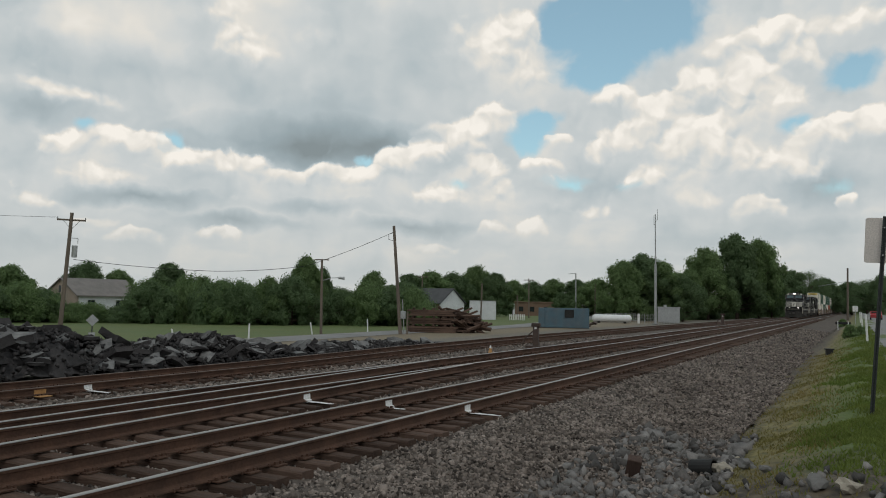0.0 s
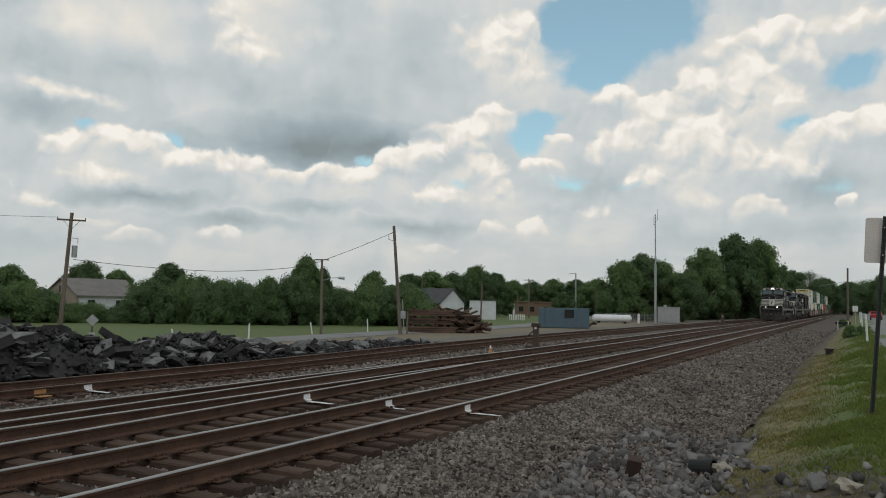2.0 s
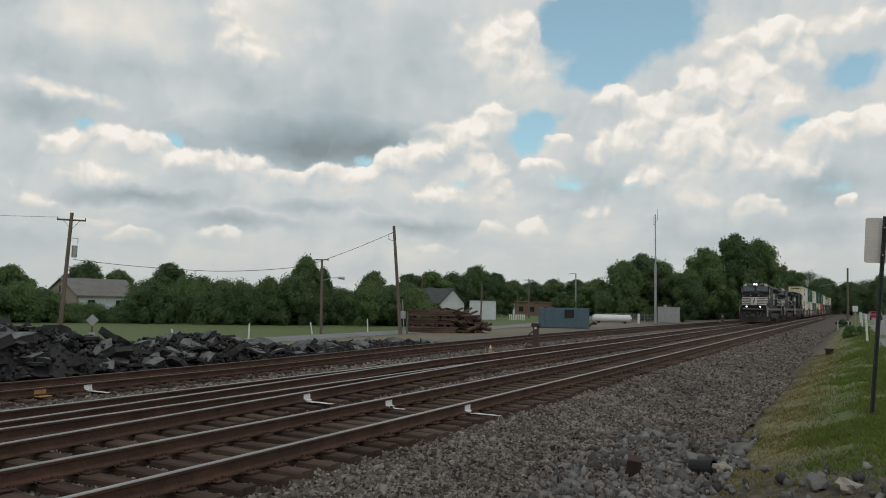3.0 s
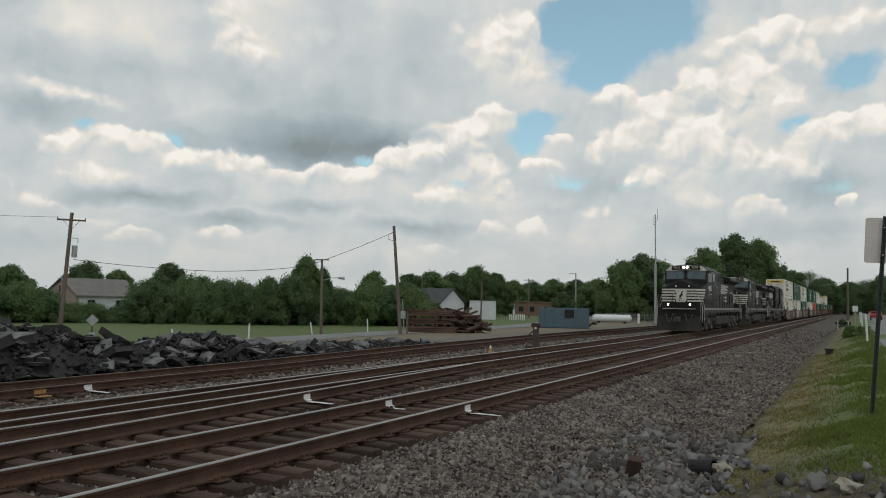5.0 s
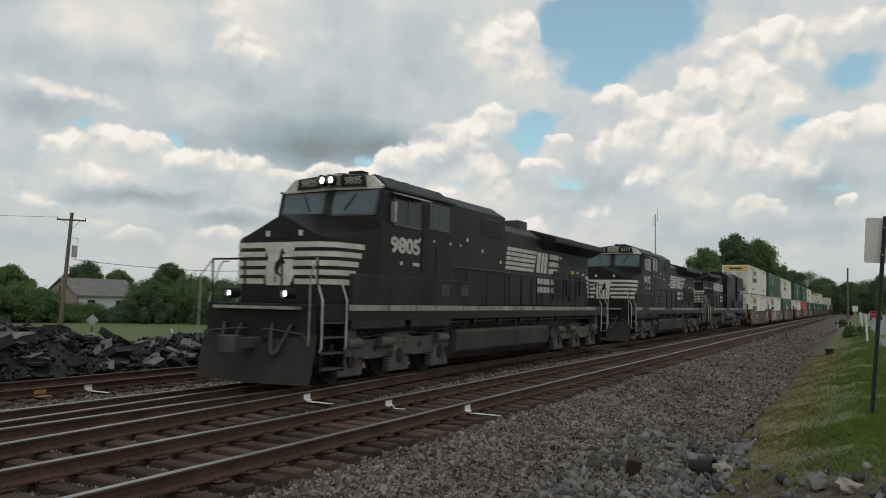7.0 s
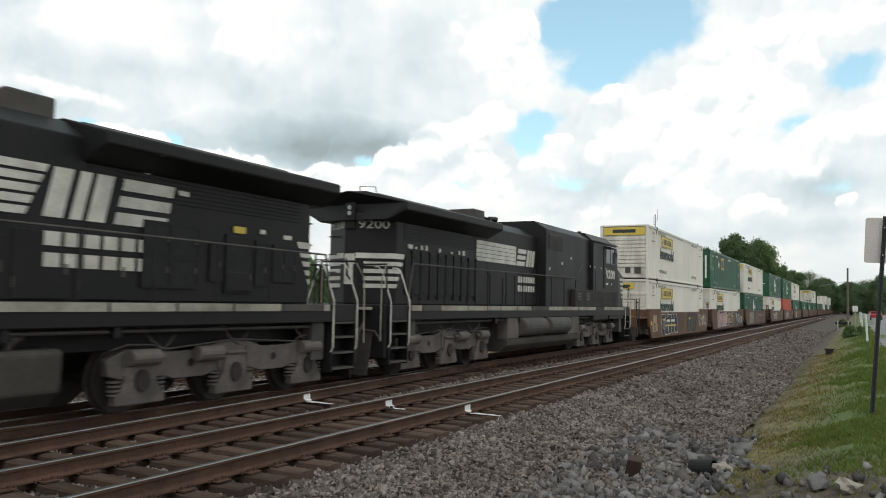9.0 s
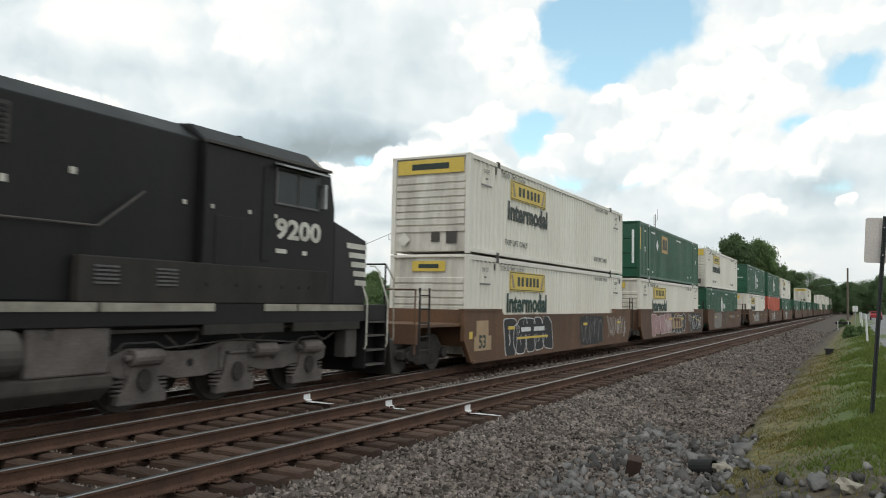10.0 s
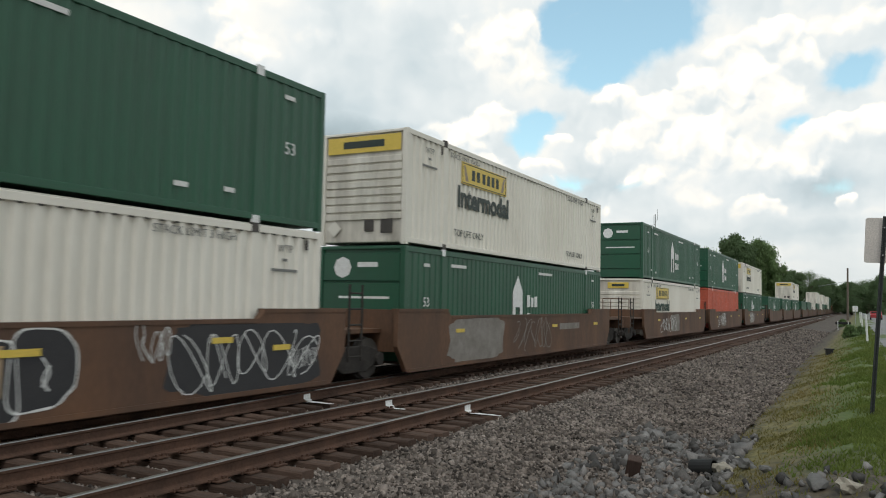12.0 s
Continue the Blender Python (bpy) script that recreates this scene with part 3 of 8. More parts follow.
tagged(lane("road", [(4.0, y) for y in (20, 40, 60, 80, 100, 140, 200, 300, 500, 900)], 6.4, M_ROAD, 0.03), "worn grey asphalt road beside the grass bank", "road", kind="structure")

# ---- tracks ----
RAIL_PROFILE = [(-0.076, -0.186), (0.076, -0.186), (0.076, -0.172), (0.02, -0.155), (0.011, -0.14), (0.011, -0.055), (0.034, -0.042), (0.0375, -0.012),
                (-0.0375, -0.012), (-0.034, -0.042), (-0.011, -0.055), (-0.011, -0.14), (-0.02, -0.155), (-0.076, -0.172)]
HEAD_PROFILE = [(0.0375, -0.0115), (0.03, -0.002), (0.012, 0.0), (-0.012, 0.0), (-0.03, -0.002), (-0.0375, -0.0115)]


def sweep(name, profile, line, material, parent, label="", smooth=False):
    """A profile (across, up) swept along a line of (x, y, z)."""
    bm = bmesh.new()
    rows = []
    for i, p in enumerate(line):
        p = Vector(p)
        d = (Vector(line[min(i + 1, len(line) - 1)]) - Vector(line[max(i - 1, 0)])).normalized()
        s = Vector((d.y, -d.x, 0)).normalized()
        rows.append([bm.verts.new(p + s * a + Vector((0, 0, b))) for a, b in profile])
    n = len(profile)
    for a, b in zip(rows, rows[1:]):
        for i in range(n):
            bm.faces.new((a[i], a[(i + 1) % n], b[(i + 1) % n], b[i]))
    bm.faces.new(rows[0][::-1]), bm.faces.new(rows[-1])
    bmesh.ops.recalc_face_normals(bm, faces=bm.faces[:])
    return part(name, bm, material, parent, label, smooth)


def tie_mesh(name, length, seed):
    rnd = random.Random(seed)
    bm = bmesh.new()
    n = 6
    rows = []
    for i in range(n + 1):
        x = (i / n - 0.5) * length
        a, b, t = 0.112 + rnd.uniform(-0.008, 0.006), 0.112 + rnd.uniform(-0.008, 0.006), rnd.uniform(-0.012, 0.0)
        rows.append([bm.verts.new(c) for c in ((x, -a, -0.17), (x, -a, t - 0.018), (x, -a + 0.02, t), (x, b - 0.02, t), (x, b, t - 0.018), (x, b, -0.17))])
    for a, b in zip(rows, rows[1:]):
        for i in range(6):
            bm.faces.new((a[i], a[(i + 1) % 6], b[(i + 1) % 6], b[i]))
    bm.faces.new(rows[0]), bm.faces.new(rows[-1])
    bmesh.ops.recalc_face_normals(bm, faces=bm.faces[:])
    me = bpy.data.meshes.new(name)
    bm.to_mesh(me)
    bm.free()
    me.materials.append(M_TIE)
    return me


M_RAIL_DULL = surf("dull_steel", (0.16, 0.12, 0.1), (0.12, 0.09, 0.075), rough=0.6, metal=0.5, scale=4, stretch=(1, 0.1, 1))
TIE_MESHES = [tie_mesh("tie", 2.6, s) for s in range(8)]
GAUGE = 1.505


def line_of(f, top, ys):
    return [(f(y), y, top) for y in ys]


def rail_pair(track, f, top, ys, head=None):
    for s in (GAUGE / 2, -GAUGE / 2):
        r = sweep("rail", RAIL_PROFILE, line_of(lambda y: f(y) + s, top, ys), M_RAIL, track, "rust-brown steel rail")
        sweep("railhead", HEAD_PROFILE, line_of(lambda y: f(y) + s, top, ys), head or M_RAILTOP, r, "worn running surface")


def sleepers(track, f, top, y0, y1, far, seed, length=None):
    """Ties one by one near the camera, joined further on, with tie plates and spikes."""
    rnd = random.Random(seed)
    y, bm_far, bm_plate = y0, bmesh.new(), bmesh.new()
    while y < far:
        x = f(y) + rnd.uniform(-0.06, 0.06)
        if y < y1:
            o = new("tie", rnd.choice(TIE_MESHES))
            o.parent = track
            k = 1.0 if length is None else length(y) / 2.6
            o.matrix_local = Matrix.Translation((x + (0 if length is None else (length(y) - 2.6) / 2), y, top - 0.2 + rnd.uniform(-0.012, 0.004))) @ pose(0, 0, 0, 0, 0, rnd.uniform(-1.6, 1.6) + rnd.choice((0, 180))) @ Matrix.Diagonal((k, 1, 1, 1))
        else:
            box(bm_far, x - 1.3, x + 1.3, y - 0.11, y + 0.11, top - 0.37, top - 0.2)
        if y < 45:
            for s in (GAUGE / 2, -GAUGE / 2):
                c = f(y) + s
                box(bm_plate, c - 0.17, c + 0.17, y - 0.095, y + 0.095, top - 0.199, top - 0.184)
                for dx in (-0.1, 0.1):
                    for dy in (-0.05, 0.05):
                        box(bm_plate, c + dx - 0.016, c + dx + 0.016, y + dy - 0.016, y + dy + 0.016, top - 0.184, top - 0.15)
                for dy in (-0.145, 0.12):
                    box(bm_plate, c - 0.085, c + 0.085, y + dy, y + dy + 0.025, top - 0.2, top - 0.165)
        y += 0.495 + rnd.uniform(-0.03, 0.03)
    if bm_far.verts:
        part("distant_ties", bm_far, M_TIE, track)["kind"] = "stuff"
    else:
        bm_far.free()
    part("tie_plates", bm_plate, M_RAIL, track, "rusty tie plates, spikes and anchors")["kind"] = "stuff"


NEAR_X, MID_X, FAR_TOP = -7.09, -10.97, -0.35


def far_x(y):
    return float(np.interp(y, [-60, 10, 20, 32, 50, 80, 140, 200, 900], [-17.5, -17.5, -17.7, -18.6, -19.1, -18.7, -16.5, -15.3, -15.3]))


track_near = tagged(thing("track_near"), "railway track with rusty rails on dark wooden ties", "railway track", kind="structure")
rail_pair(track_near, lambda y: NEAR_X, 0.0, [-60, -20, 0, 20, 60, 150, 900])
sleepers(track_near, lambda y: NEAR_X, 0.0, 1.5, 70, 170, 1)
track_middle = tagged(thing("track_middle"), "main railway track with a turnout in it", "railway track", kind="structure")
rail_pair(track_middle, lambda y: MID_X, 0.0, [-60, -20, 0, 20, 60, 150, 900])
sleepers(track_middle, lambda y: MID_X, 0.0, 1.5, 70, 170, 2, length=lambda y: 2.6 + 1.4 * max(0, min(1, (21 - y) / 20)))


def turnout_x(y):
    return MID_X + (0.0 if y > 21 else 0.06 + (21 - y) * 0.058 + (21 - y) ** 2 * 0.00035)


rail_pair(track_middle, turnout_x, 0.002, [-12, -4, 2, 6, 9, 12, 15, 18, 20, 20.9])
track_far = tagged(thing("track_far"), "rusty siding track on low ballast", "railway track", kind="structure")
rail_pair(track_far, far_x, FAR_TOP, spaced((-60, 0, 3), (0, 100, 25), (100, 300, 10), (300, 900, 4)), M_RAIL_DULL)
sleepers(track_far, far_x, FAR_TOP, 5, 60, 160, 3)

# ---- the train ----
def wheelset(parent, y, r=0.53):
    bm = bmesh.new()
    rod(bm, (-0.9, 0, 0), (0.9, 0, 0), 0.09, 10)
    for s in (-1, 1):
        x = s * 0.7525
        rod(bm, (x - 0.065, 0, 0), (x + 0.065, 0, 0), r, 28)
        rod(bm, (x - s * 0.08 - 0.015, 0, 0), (x - s * 0.08 + 0.015, 0, 0), r + 0.028, 28)
        rod(bm, (x + s * 0.05, 0, 0), (x + s * 0.13, 0, 0), 0.16, 14)
    return part("wheelset", bm, M_GRIME, parent, "dull steel wheels on an axle", m=Matrix.Translation((0, y, r)))


def loco_truck(parent, yc):
    """Three-axle bogie with deep cast side frames that hide most of the wheels."""
    bm = bmesh.new()
    for s in (-1, 1):
        x0, x1 = sorted((s * 1.08, s * 1.24))
        prism(bm, [(-2.6, 0.62), (-2.65, 0.86), (-2.3, 1.0), (-1.75, 1.0), (-1.45, 0.94), (-0.75, 0.94), (-0.35, 1.06), (0.35, 1.06), (0.75, 0.94), (1.45, 0.94), (1.75, 1.0), (2.3, 1.02), (2.65, 0.9), (2.6, 0.62),
                   (2.35, 0.56), (1.55, 0.56), (1.35, 0.5), (0.7, 0.5), (0.45, 0.56), (-0.45, 0.56), (-0.7, 0.5), (-1.35, 0.5), (-1.55, 0.56), (-2.35, 0.56)], "x", x0, x1)
        for y in (-2.3, -0.35, 0.35, 2.3):
            box(bm, *sorted((s * 1.24, s * 1.27)), y - 0.05, y + 0.05, 0.6, 0.98)
    fr = part("truck_frame", bm, M_TRUCK, parent, "cast steel bogie frame", bevel=0.03, m=Matrix.Translation((0, yc, 0)))
    for y in (-2.02, 0.0, 2.02):
        for s in (-1, 1):
            b = bmesh.new()
            x0 = s * 1.2
            prism(b, [(-0.24, 0.84), (0.24, 0.84), (0.3, 0.5), (0.46, 0.3), (0.46, 0.17), (-0.46, 0.17), (-0.46, 0.3), (-0.3, 0.5)], "x", x0 - 0.09, x0 + 0.09)
            box(b, *sorted((x0, x0 + s * 0.13)), -0.23, 0.23, 0.84, 0.9)
            j = part("journal_box", b, M_TRUCK, fr, m=Matrix.Translation((0, y, 0)), bevel=0.02)
            c = bmesh.new()
            ring = [(math.cos(k * math.tau / 16) * 0.13, 0.53 + math.sin(k * math.tau / 16) * 0.17) for k in range(16)]
            prism(c, ring, "x", *sorted((x0 + s * 0.08, x0 + s * 0.14)))
            part("journal_cover", c, M_UNDER, j, bevel=0.01)
            for d in (-1, 1):
                c = bmesh.new()
                for k in range(4):
                    rod(c, (x0 - s * 0.02, d * 0.42, 0.32 + k * 0.065), (x0 - s * 0.02, d * 0.42, 0.352 + k * 0.065), 0.1, 10)
                part("coil_spring", c, M_TRUCK, j)
    for s in (-1, 1):
        for y in (-2.3, 1.75, -0.95):
            b = bmesh.new()
            rod(b, (s * 1.32, y, 0.88), (s * 1.32, y + 0.55, 0.88), 0.13, 14)
            rod(b, (s * 1.32, y + 0.55, 0.88), (s * 1.32, y + 0.66, 0.88), 0.05, 8)
            part("brake_cylinder", b, M_TRUCK, fr, bevel=0.02)
        part("brake_pipe", rods([(s * 1.27, -2.6, 1.0), (s * 1.27, -2.3, 1.08), (s * 1.27, -1.8, 1.06), (s * 1.27, -1.6, 0.98), (s * 1.27, 0, 1.09), (s * 1.27, 1.6, 1.0), (s * 1.27, 1.8, 1.1), (s * 1.27, 2.4, 1.1), (s * 1.27, 2.55, 0.98)], 0.016), M_GRIME, fr)
        # no holes are cut: black discs paint the shade inside them
        for y in (-1.0, 1.05):
            part("hole_shade_disc", rod(bmesh.new(), (s * 1.235, y, 0.74), (s * 1.248, y, 0.74), 0.07, 10), M_BLACK, fr, "black disc painted as the shade in a lightening hole")
    for y in (-2.02, 0.0, 2.02):
        wheelset(parent, yc + y)


def side_steps(parent, x, y, facing):
    """Steps and grab irons at a corner of a locomotive."""
    s = 1 if x > 0 else -1
    xa, xb = min(x, x - s * 0.3), max(x, x - s * 0.3)
    st = part("stepwell", boxes((x - s * 0.32 - 0.02, x - s * 0.32 + 0.02, y - 0.4, y + 0.4, 0.34, 1.7)), M_BLACK, parent, "black steel stepwell")
    for z in (0.38, 0.7, 1.02, 1.32):
        part("step", boxes((xa, xb, y - 0.37, y + 0.37, z, z + 0.04)), M_GRIME, st, "worn steel step")
    for dy in (-0.4, 0.4):
        part("step_side", boxes((xa, xb, y + dy - 0.015, y + dy + 0.015, 0.34, 1.7)), M_BLACK, st)
    for dy in (-0.42, 0.42):
        part("grab_iron", rods([(x - s * 0.02, y + dy, 0.75), (x + s * 0.03, y + dy, 0.85), (x + s * 0.03, y + dy, 1.8), (x - s * 0.24, y + dy, 2.5), (x - s * 0.34, y + dy, 2.6), (x - s * 0.46, y + dy * 0.9, 2.6)], 0.016), M_CREAM, st, "worn cream grab iron")


def stripes(parent, x, y, z0, length, n, along, lean=0.0, h=0.085, pitch=0.155, sign=1):
    """Parallel cream bars."""
    for i in range(n):
        b = bmesh.new()
        z = z0 + i * pitch
        if along == "y":
            prism(b, [(y + i * lean, z), (y + length + i * lean, z), (y + length + (i + 0.6) * lean, z + h), (y + (i + 0.6) * lean, z + h)], "x", x - 0.006, x + 0.006)
        else:
            prism(b, [(x + i * lean, z), (x + length - i * lean, z), (x + length - i * lean, z + h), (x + i * lean, z + h)], "y", y - 0.006, y + 0.006)
        part("stripe", b, M_CREAM, parent, "cream painted stripe")


def solid(bm, rings, close=True):
    """Join rings of points one after another into a closed body."""
    vs = [[bm.verts.new(p) for p in r] for r in rings]
    n = len(rings[0])
    for a, b in zip(vs, vs[1:]):
        for i in range(n):
            bm.faces.new((a[i], a[(i + 1) % n], b[(i + 1) % n], b[i]))
    if close:
        bm.faces.new(vs[0][::-1]), bm.faces.new(vs[-1])
    bmesh.ops.recalc_face_normals(bm, faces=bm.faces[:])
    return bm


def lamp(parent, x, y, z, r, label):
    """A lit lens set back in a short dark tube, facing -Y."""
    b = bmesh.new()
    n = 16
    rows = []
    for yy, rr in ((y + 0.3, r + 0.03), (y, r + 0.03), (y, r), (y + 0.12, r * 0.92)):
        rows.append([b.verts.new((x + math.cos(k * math.tau / n) * rr, yy, z + math.sin(k * math.tau / n) * rr)) for k in range(n)])
    for p, q in zip(rows, rows[1:]):
        for k in range(n):
            b.faces.new((p[k], p[(k + 1) % n], q[(k + 1) % n], q[k]))
    b.faces.new(rows[0])
    bmesh.ops.recalc_face_normals(b, faces=b.faces[:])
    case = part("lamp_case", b, M_BLACK, parent)
    part("lamp_lens", rod(bmesh.new(), (x, y + 0.12, z), (x, y + 0.09, z), r * 0.9, 16), M_LAMP, case, label)


def locomotive(name, number, label, lit, longer=0.0):
    """Front towards -Y, on the rail tops, 22.3 m over couplers."""
    L = thing(name)
    tagged(L, label, "locomotive", "locomotives")
    D = 1.72                                    # deck
    part("underframe", boxes((-1.5, 1.5, -10.0 - longer, 10.0, 1.36, D)), M_BLACK, L, bevel=0.015)
    part("centre_sill", boxes((-0.9, 0.9, -9.9, 9.9, 0.98, 1.36)), M_BLACK, L)
    rnd = random.Random(number)
    for s in (-1, 1):
        y = -9.0
        while y < 8.9:
            ln = rnd.choice((0.9, 1.2, 1.5, 2.2))
            part("sill_strip", boxes((s * 1.512 - 0.012, s * 1.512 + 0.012, y, min(y + ln, 9.0), D - 0.135, D - 0.005)), M_SILL if rnd.random() < 0.9 else M_GRIME, L, "grubby cream sill stripe")
            y += ln + 0.06
        for k in range(5):
            y = -2.9 + k * 1.7
            part("sill_bracket", boxes((s * 1.42 - 0.05, s * 1.42 + 0.05, y, y + 0.12, 1.2, 1.37)), M_BLACK, L)
        part("brake_pipe", rods([(s * 1.33, -9.2, 1.3), (s * 1.33, -4.0, 1.28), (s * 1.36, 0, 1.3), (s * 1.33, 9.0, 1.27)], 0.03), M_GRIME, L)
        for yy in (-8.4, -6.2, -4.6, 4.6, 6.3, 8.2):
            part("cable", rods([(s * 1.2, yy, 1.36), (s * 1.28, yy + 0.15, 1.12), (s * 1.22, yy + 0.45, 0.98), (s * 1.18, yy + 0.7, 1.2)], 0.022), M_GRIME, L)
    for e in (-1, 1):
        y = e * 10.0
        part("pilot", boxes((-1.45, 1.45, min(y, y + e * 0.1), max(y, y + e * 0.1), 0.5, D)), M_BLACK, L, bevel=0.02)
        b = bmesh.new()
        w = 1.5 if e < 0 else 1.15
        pts = [(-w, 0.12), (-0.6, 0.12), (0, 0.12), (0.6, 0.12), (w, 0.12), (w, 1.12), (0.6, 1.0), (0, 0.8), (-0.6, 1.0), (-w, 1.12)]
        f, g = [], []
        for px, pz in pts:
            yy = y + e * (0.1 + (0.95 - pz) ** 2 * 0.3 + (1.5 - abs(px)) * 0.14)
            f.append(b.verts.new((px, yy, pz)))
            g.append(b.verts.new((px, yy - e * 0.04, pz)))
        for k in range(4):
            for r, q in ((f, 1), (g, -1)):
                b.faces.new((r[k], r[k + 1], r[8 - k], r[9 - k])[::q])
        for k in range(10):
            b.faces.new((f[k], g[k], g[(k + 1) % 10], f[(k + 1) % 10]))
        bmesh.ops.recalc_face_normals(b, faces=b.faces[:])
        part("snow_plough", b, M_DUSTY if e < 0 else M_UNDER, L, "scuffed dark steel snow plough", smooth=False)
        b = bmesh.new()
        box(b, -0.12, 0.12, min(y, y + e * 0.8), max(y, y + e * 0.8), 0.8, 1.02)
        prism(b, [(-0.16, y + e * 0.8), (0.2, y + e * 0.8), (0.24, y + e * 1.02), (0.06, y + e * 1.15), (0.02, y + e * 1.0), (-0.1, y + e * 1.12), (-0.2, y + e * 1.0)], "z", 0.74, 1.08)
        part("coupler", b, M_GRIME, L, "cast steel coupler", bevel=0.02)
        part("footboard", boxes((-1.1, 1.1, min(y + e * 0.1, y + e * 0.3), max(y + e * 0.1, y + e * 0.3), 1.6, 1.66)), M_SILL, L, "grubby cream front sill edge")
        for s in (-1, 1):
            h = bmesh.new()
            for k in range(8):
                t0, t1 = k / 8, (k + 1) / 8
                rod(h, (s * (0.4 + t0 * 0.5), y + e * (0.14 + 0.25 * math.sin(t0 * 3.14)), 1.3 - 0.6 * math.sin(t0 * 3.14)), (s * (0.4 + t1 * 0.5), y + e * (0.14 + 0.25 * math.sin(t1 * 3.14)), 1.3 - 0.6 * math.sin(t1 * 3.14)), 0.032, 6)
            part("air_hose", h, M_GRIME, L)
            side_steps(L, s * 1.5, e * 9.55, e)
            part("end_rail", rods([(s * 1.42, y, D), (s * 1.42, y + e * 0.02, 2.65), (s * 0.5, y + e * 0.02, 2.65), (s * 0.5, y, D)], 0.022), M_BLACK, L, "end handrail")
            part("uncoupling_lever", rods([(s * 0.2, y + e * 0.2, 1.2), (s * 0.6, y + e * 0.24, 1.18), (s * 1.25, y + e * 0.2, 1.12), (s * 1.4, y + e * 0.24, 0.95)], 0.016), M_GRIME, L)
            part("drop_rail", rods([(s * 1.42, y + e * 0.02, 2.65), (s * 1.47, y + e * 0.3, 2.3), (s * 1.48, y + e * 0.32, 0.9)], 0.015), M_SILL, L)
    # nose with a peaked top and bevelled front corners
    def nose_ring(y, w, c, z, zt):
        return [(-w, y, D), (-c, y, D), (c, y, D), (w, y, D), (w, y, z), (c, y, z + 0.06), (0, y, zt), (-c, y, z + 0.06), (-w, y, z)]
    b = bmesh.new()
    F, C, R = nose_ring(-9.5, 1.06, 0.9, 3.16, 3.64), nose_ring(-9.28, 1.36, 0.92, 3.12, 3.67), nose_ring(-7.9, 1.5, 0.9, 3.42, 3.82)
    nose = part("nose", solid(b, [F, C, R]), M_BLACK, L, bevel=0.02)
    part("nose_hatch", boxes((-0.28, 0.28, -9.515, -9.48, 3.1, 3.35)), M_BLACK, nose, bevel=0.01)
    for x in (-0.34, 0.55):
        part("notice", boxes((x - 0.05, x + 0.05, -9.516, -9.49, 3.16, 3.28)), M_CREAM, nose)
    for i in range(5):
        z = 2.13 + i * 0.195
        for s in (-1, 1):
            w = bmesh.new()
            t = 0.18 + 0.12 * i
            k = (t + 1.35) / 1.9
            p = [(s * (0.34 + 0.04 * abs(i - 2)), -9.512), (s * 1.065, -9.512), (s * 1.372, -9.29), (s * (1.372 + 0.14 * (0.35 + 0.07 * i)), -9.29 + 1.39 * (0.35 + 0.07 * i))]
            f0 = [w.verts.new((x, y, z)) for x, y in p]
            f1 = [w.verts.new((x, y, z + 0.115)) for x, y in p]
            for j in range(3):
                w.faces.new((f0[j], f0[j + 1], f1[j + 1], f1[j]))
            bmesh.ops.recalc_face_normals(w, faces=w.faces[:])
            part("stripe", w, M_CREAM, nose, "cream painted stripe")
    w = bmesh.new()
    prism(w, [(-0.34, 2.1), (0.3, 2.1), (0.4, 2.3), (0.36, 2.55), (0.4, 2.9), (0.4, 3.03), (-0.4, 3.03), (-0.4, 2.9), (-0.3, 2.7), (-0.38, 2.4)], "y", -9.517, -9.508)
    part("emblem", w, M_CREAM, nose, "plain cream panel with a dark shape")
    part("top_stripe", boxes((-1.06, 1.06, -9.516, -9.51, 2.91, 3.03)), M_CREAM, nose, "cream painted stripe")
    w = bmesh.new()
    prism(w, [(-0.12, 2.16), (-0.09, 2.34), (-0.13, 2.46), (-0.1, 2.58), (0.0, 2.68), (0.04, 2.84), (0.08, 2.9), (0.16, 2.78), (0.09, 2.76), (0.1, 2.68), (0.17, 2.58), (0.14, 2.56),
               (0.05, 2.56), (0.02, 2.48), (-0.03, 2.42), (0.06, 2.3), (0.04, 2.28), (-0.05, 2.36), (-0.08, 2.3), (-0.09, 2.16)], "y", -9.524, -9.51)
    part("emblem_shape", w, M_BLACK, nose)
    # cab, with roof and eaves running back over the equipment cabinet
    def cab_ring(y, w, eave, top, inset):
        return [(-w, y, D), (w, y, D), (w, y, eave), (w - inset, y, top - 0.12), (0, y, top), (-w + inset, y, top - 0.12), (-w, y, eave)]
    b = bmesh.new()
    solid(b, [[(-1.5, -7.9, D), (1.5, -7.9, D), (1.5, -7.9, 3.6), (1.2, -7.9, 3.72), (0, -7.9, 3.8), (-1.2, -7.9, 3.72), (-1.5, -7.9, 3.6)],
              [(-1.5, -7.72, D), (1.5, -7.72, D), (1.5, -7.72, 4.36), (1.25, -7.7, 4.38), (0, -7.68, 4.4), (-1.25, -7.7, 4.38), (-1.5, -7.72, 4.36)],
              cab_ring(-7.45, 1.5, 4.4, 4.86, 0.42), cab_ring(-4.3, 1.5, 4.4, 4.86, 0.42)])
    cab = part("cab", b, M_BLACK, L, bevel=0.03)
    for s in (-1, 1):
        part("roof_gutter", boxes((s * 1.48 - 0.08, s * 1.48 + 0.08, -7.7, -4.3, 4.38, 4.43)), M_GRIME, cab, "worn grey roof gutter")
    def slope(z):
        return -7.9 + (z - 3.72) * 0.18 / 0.58
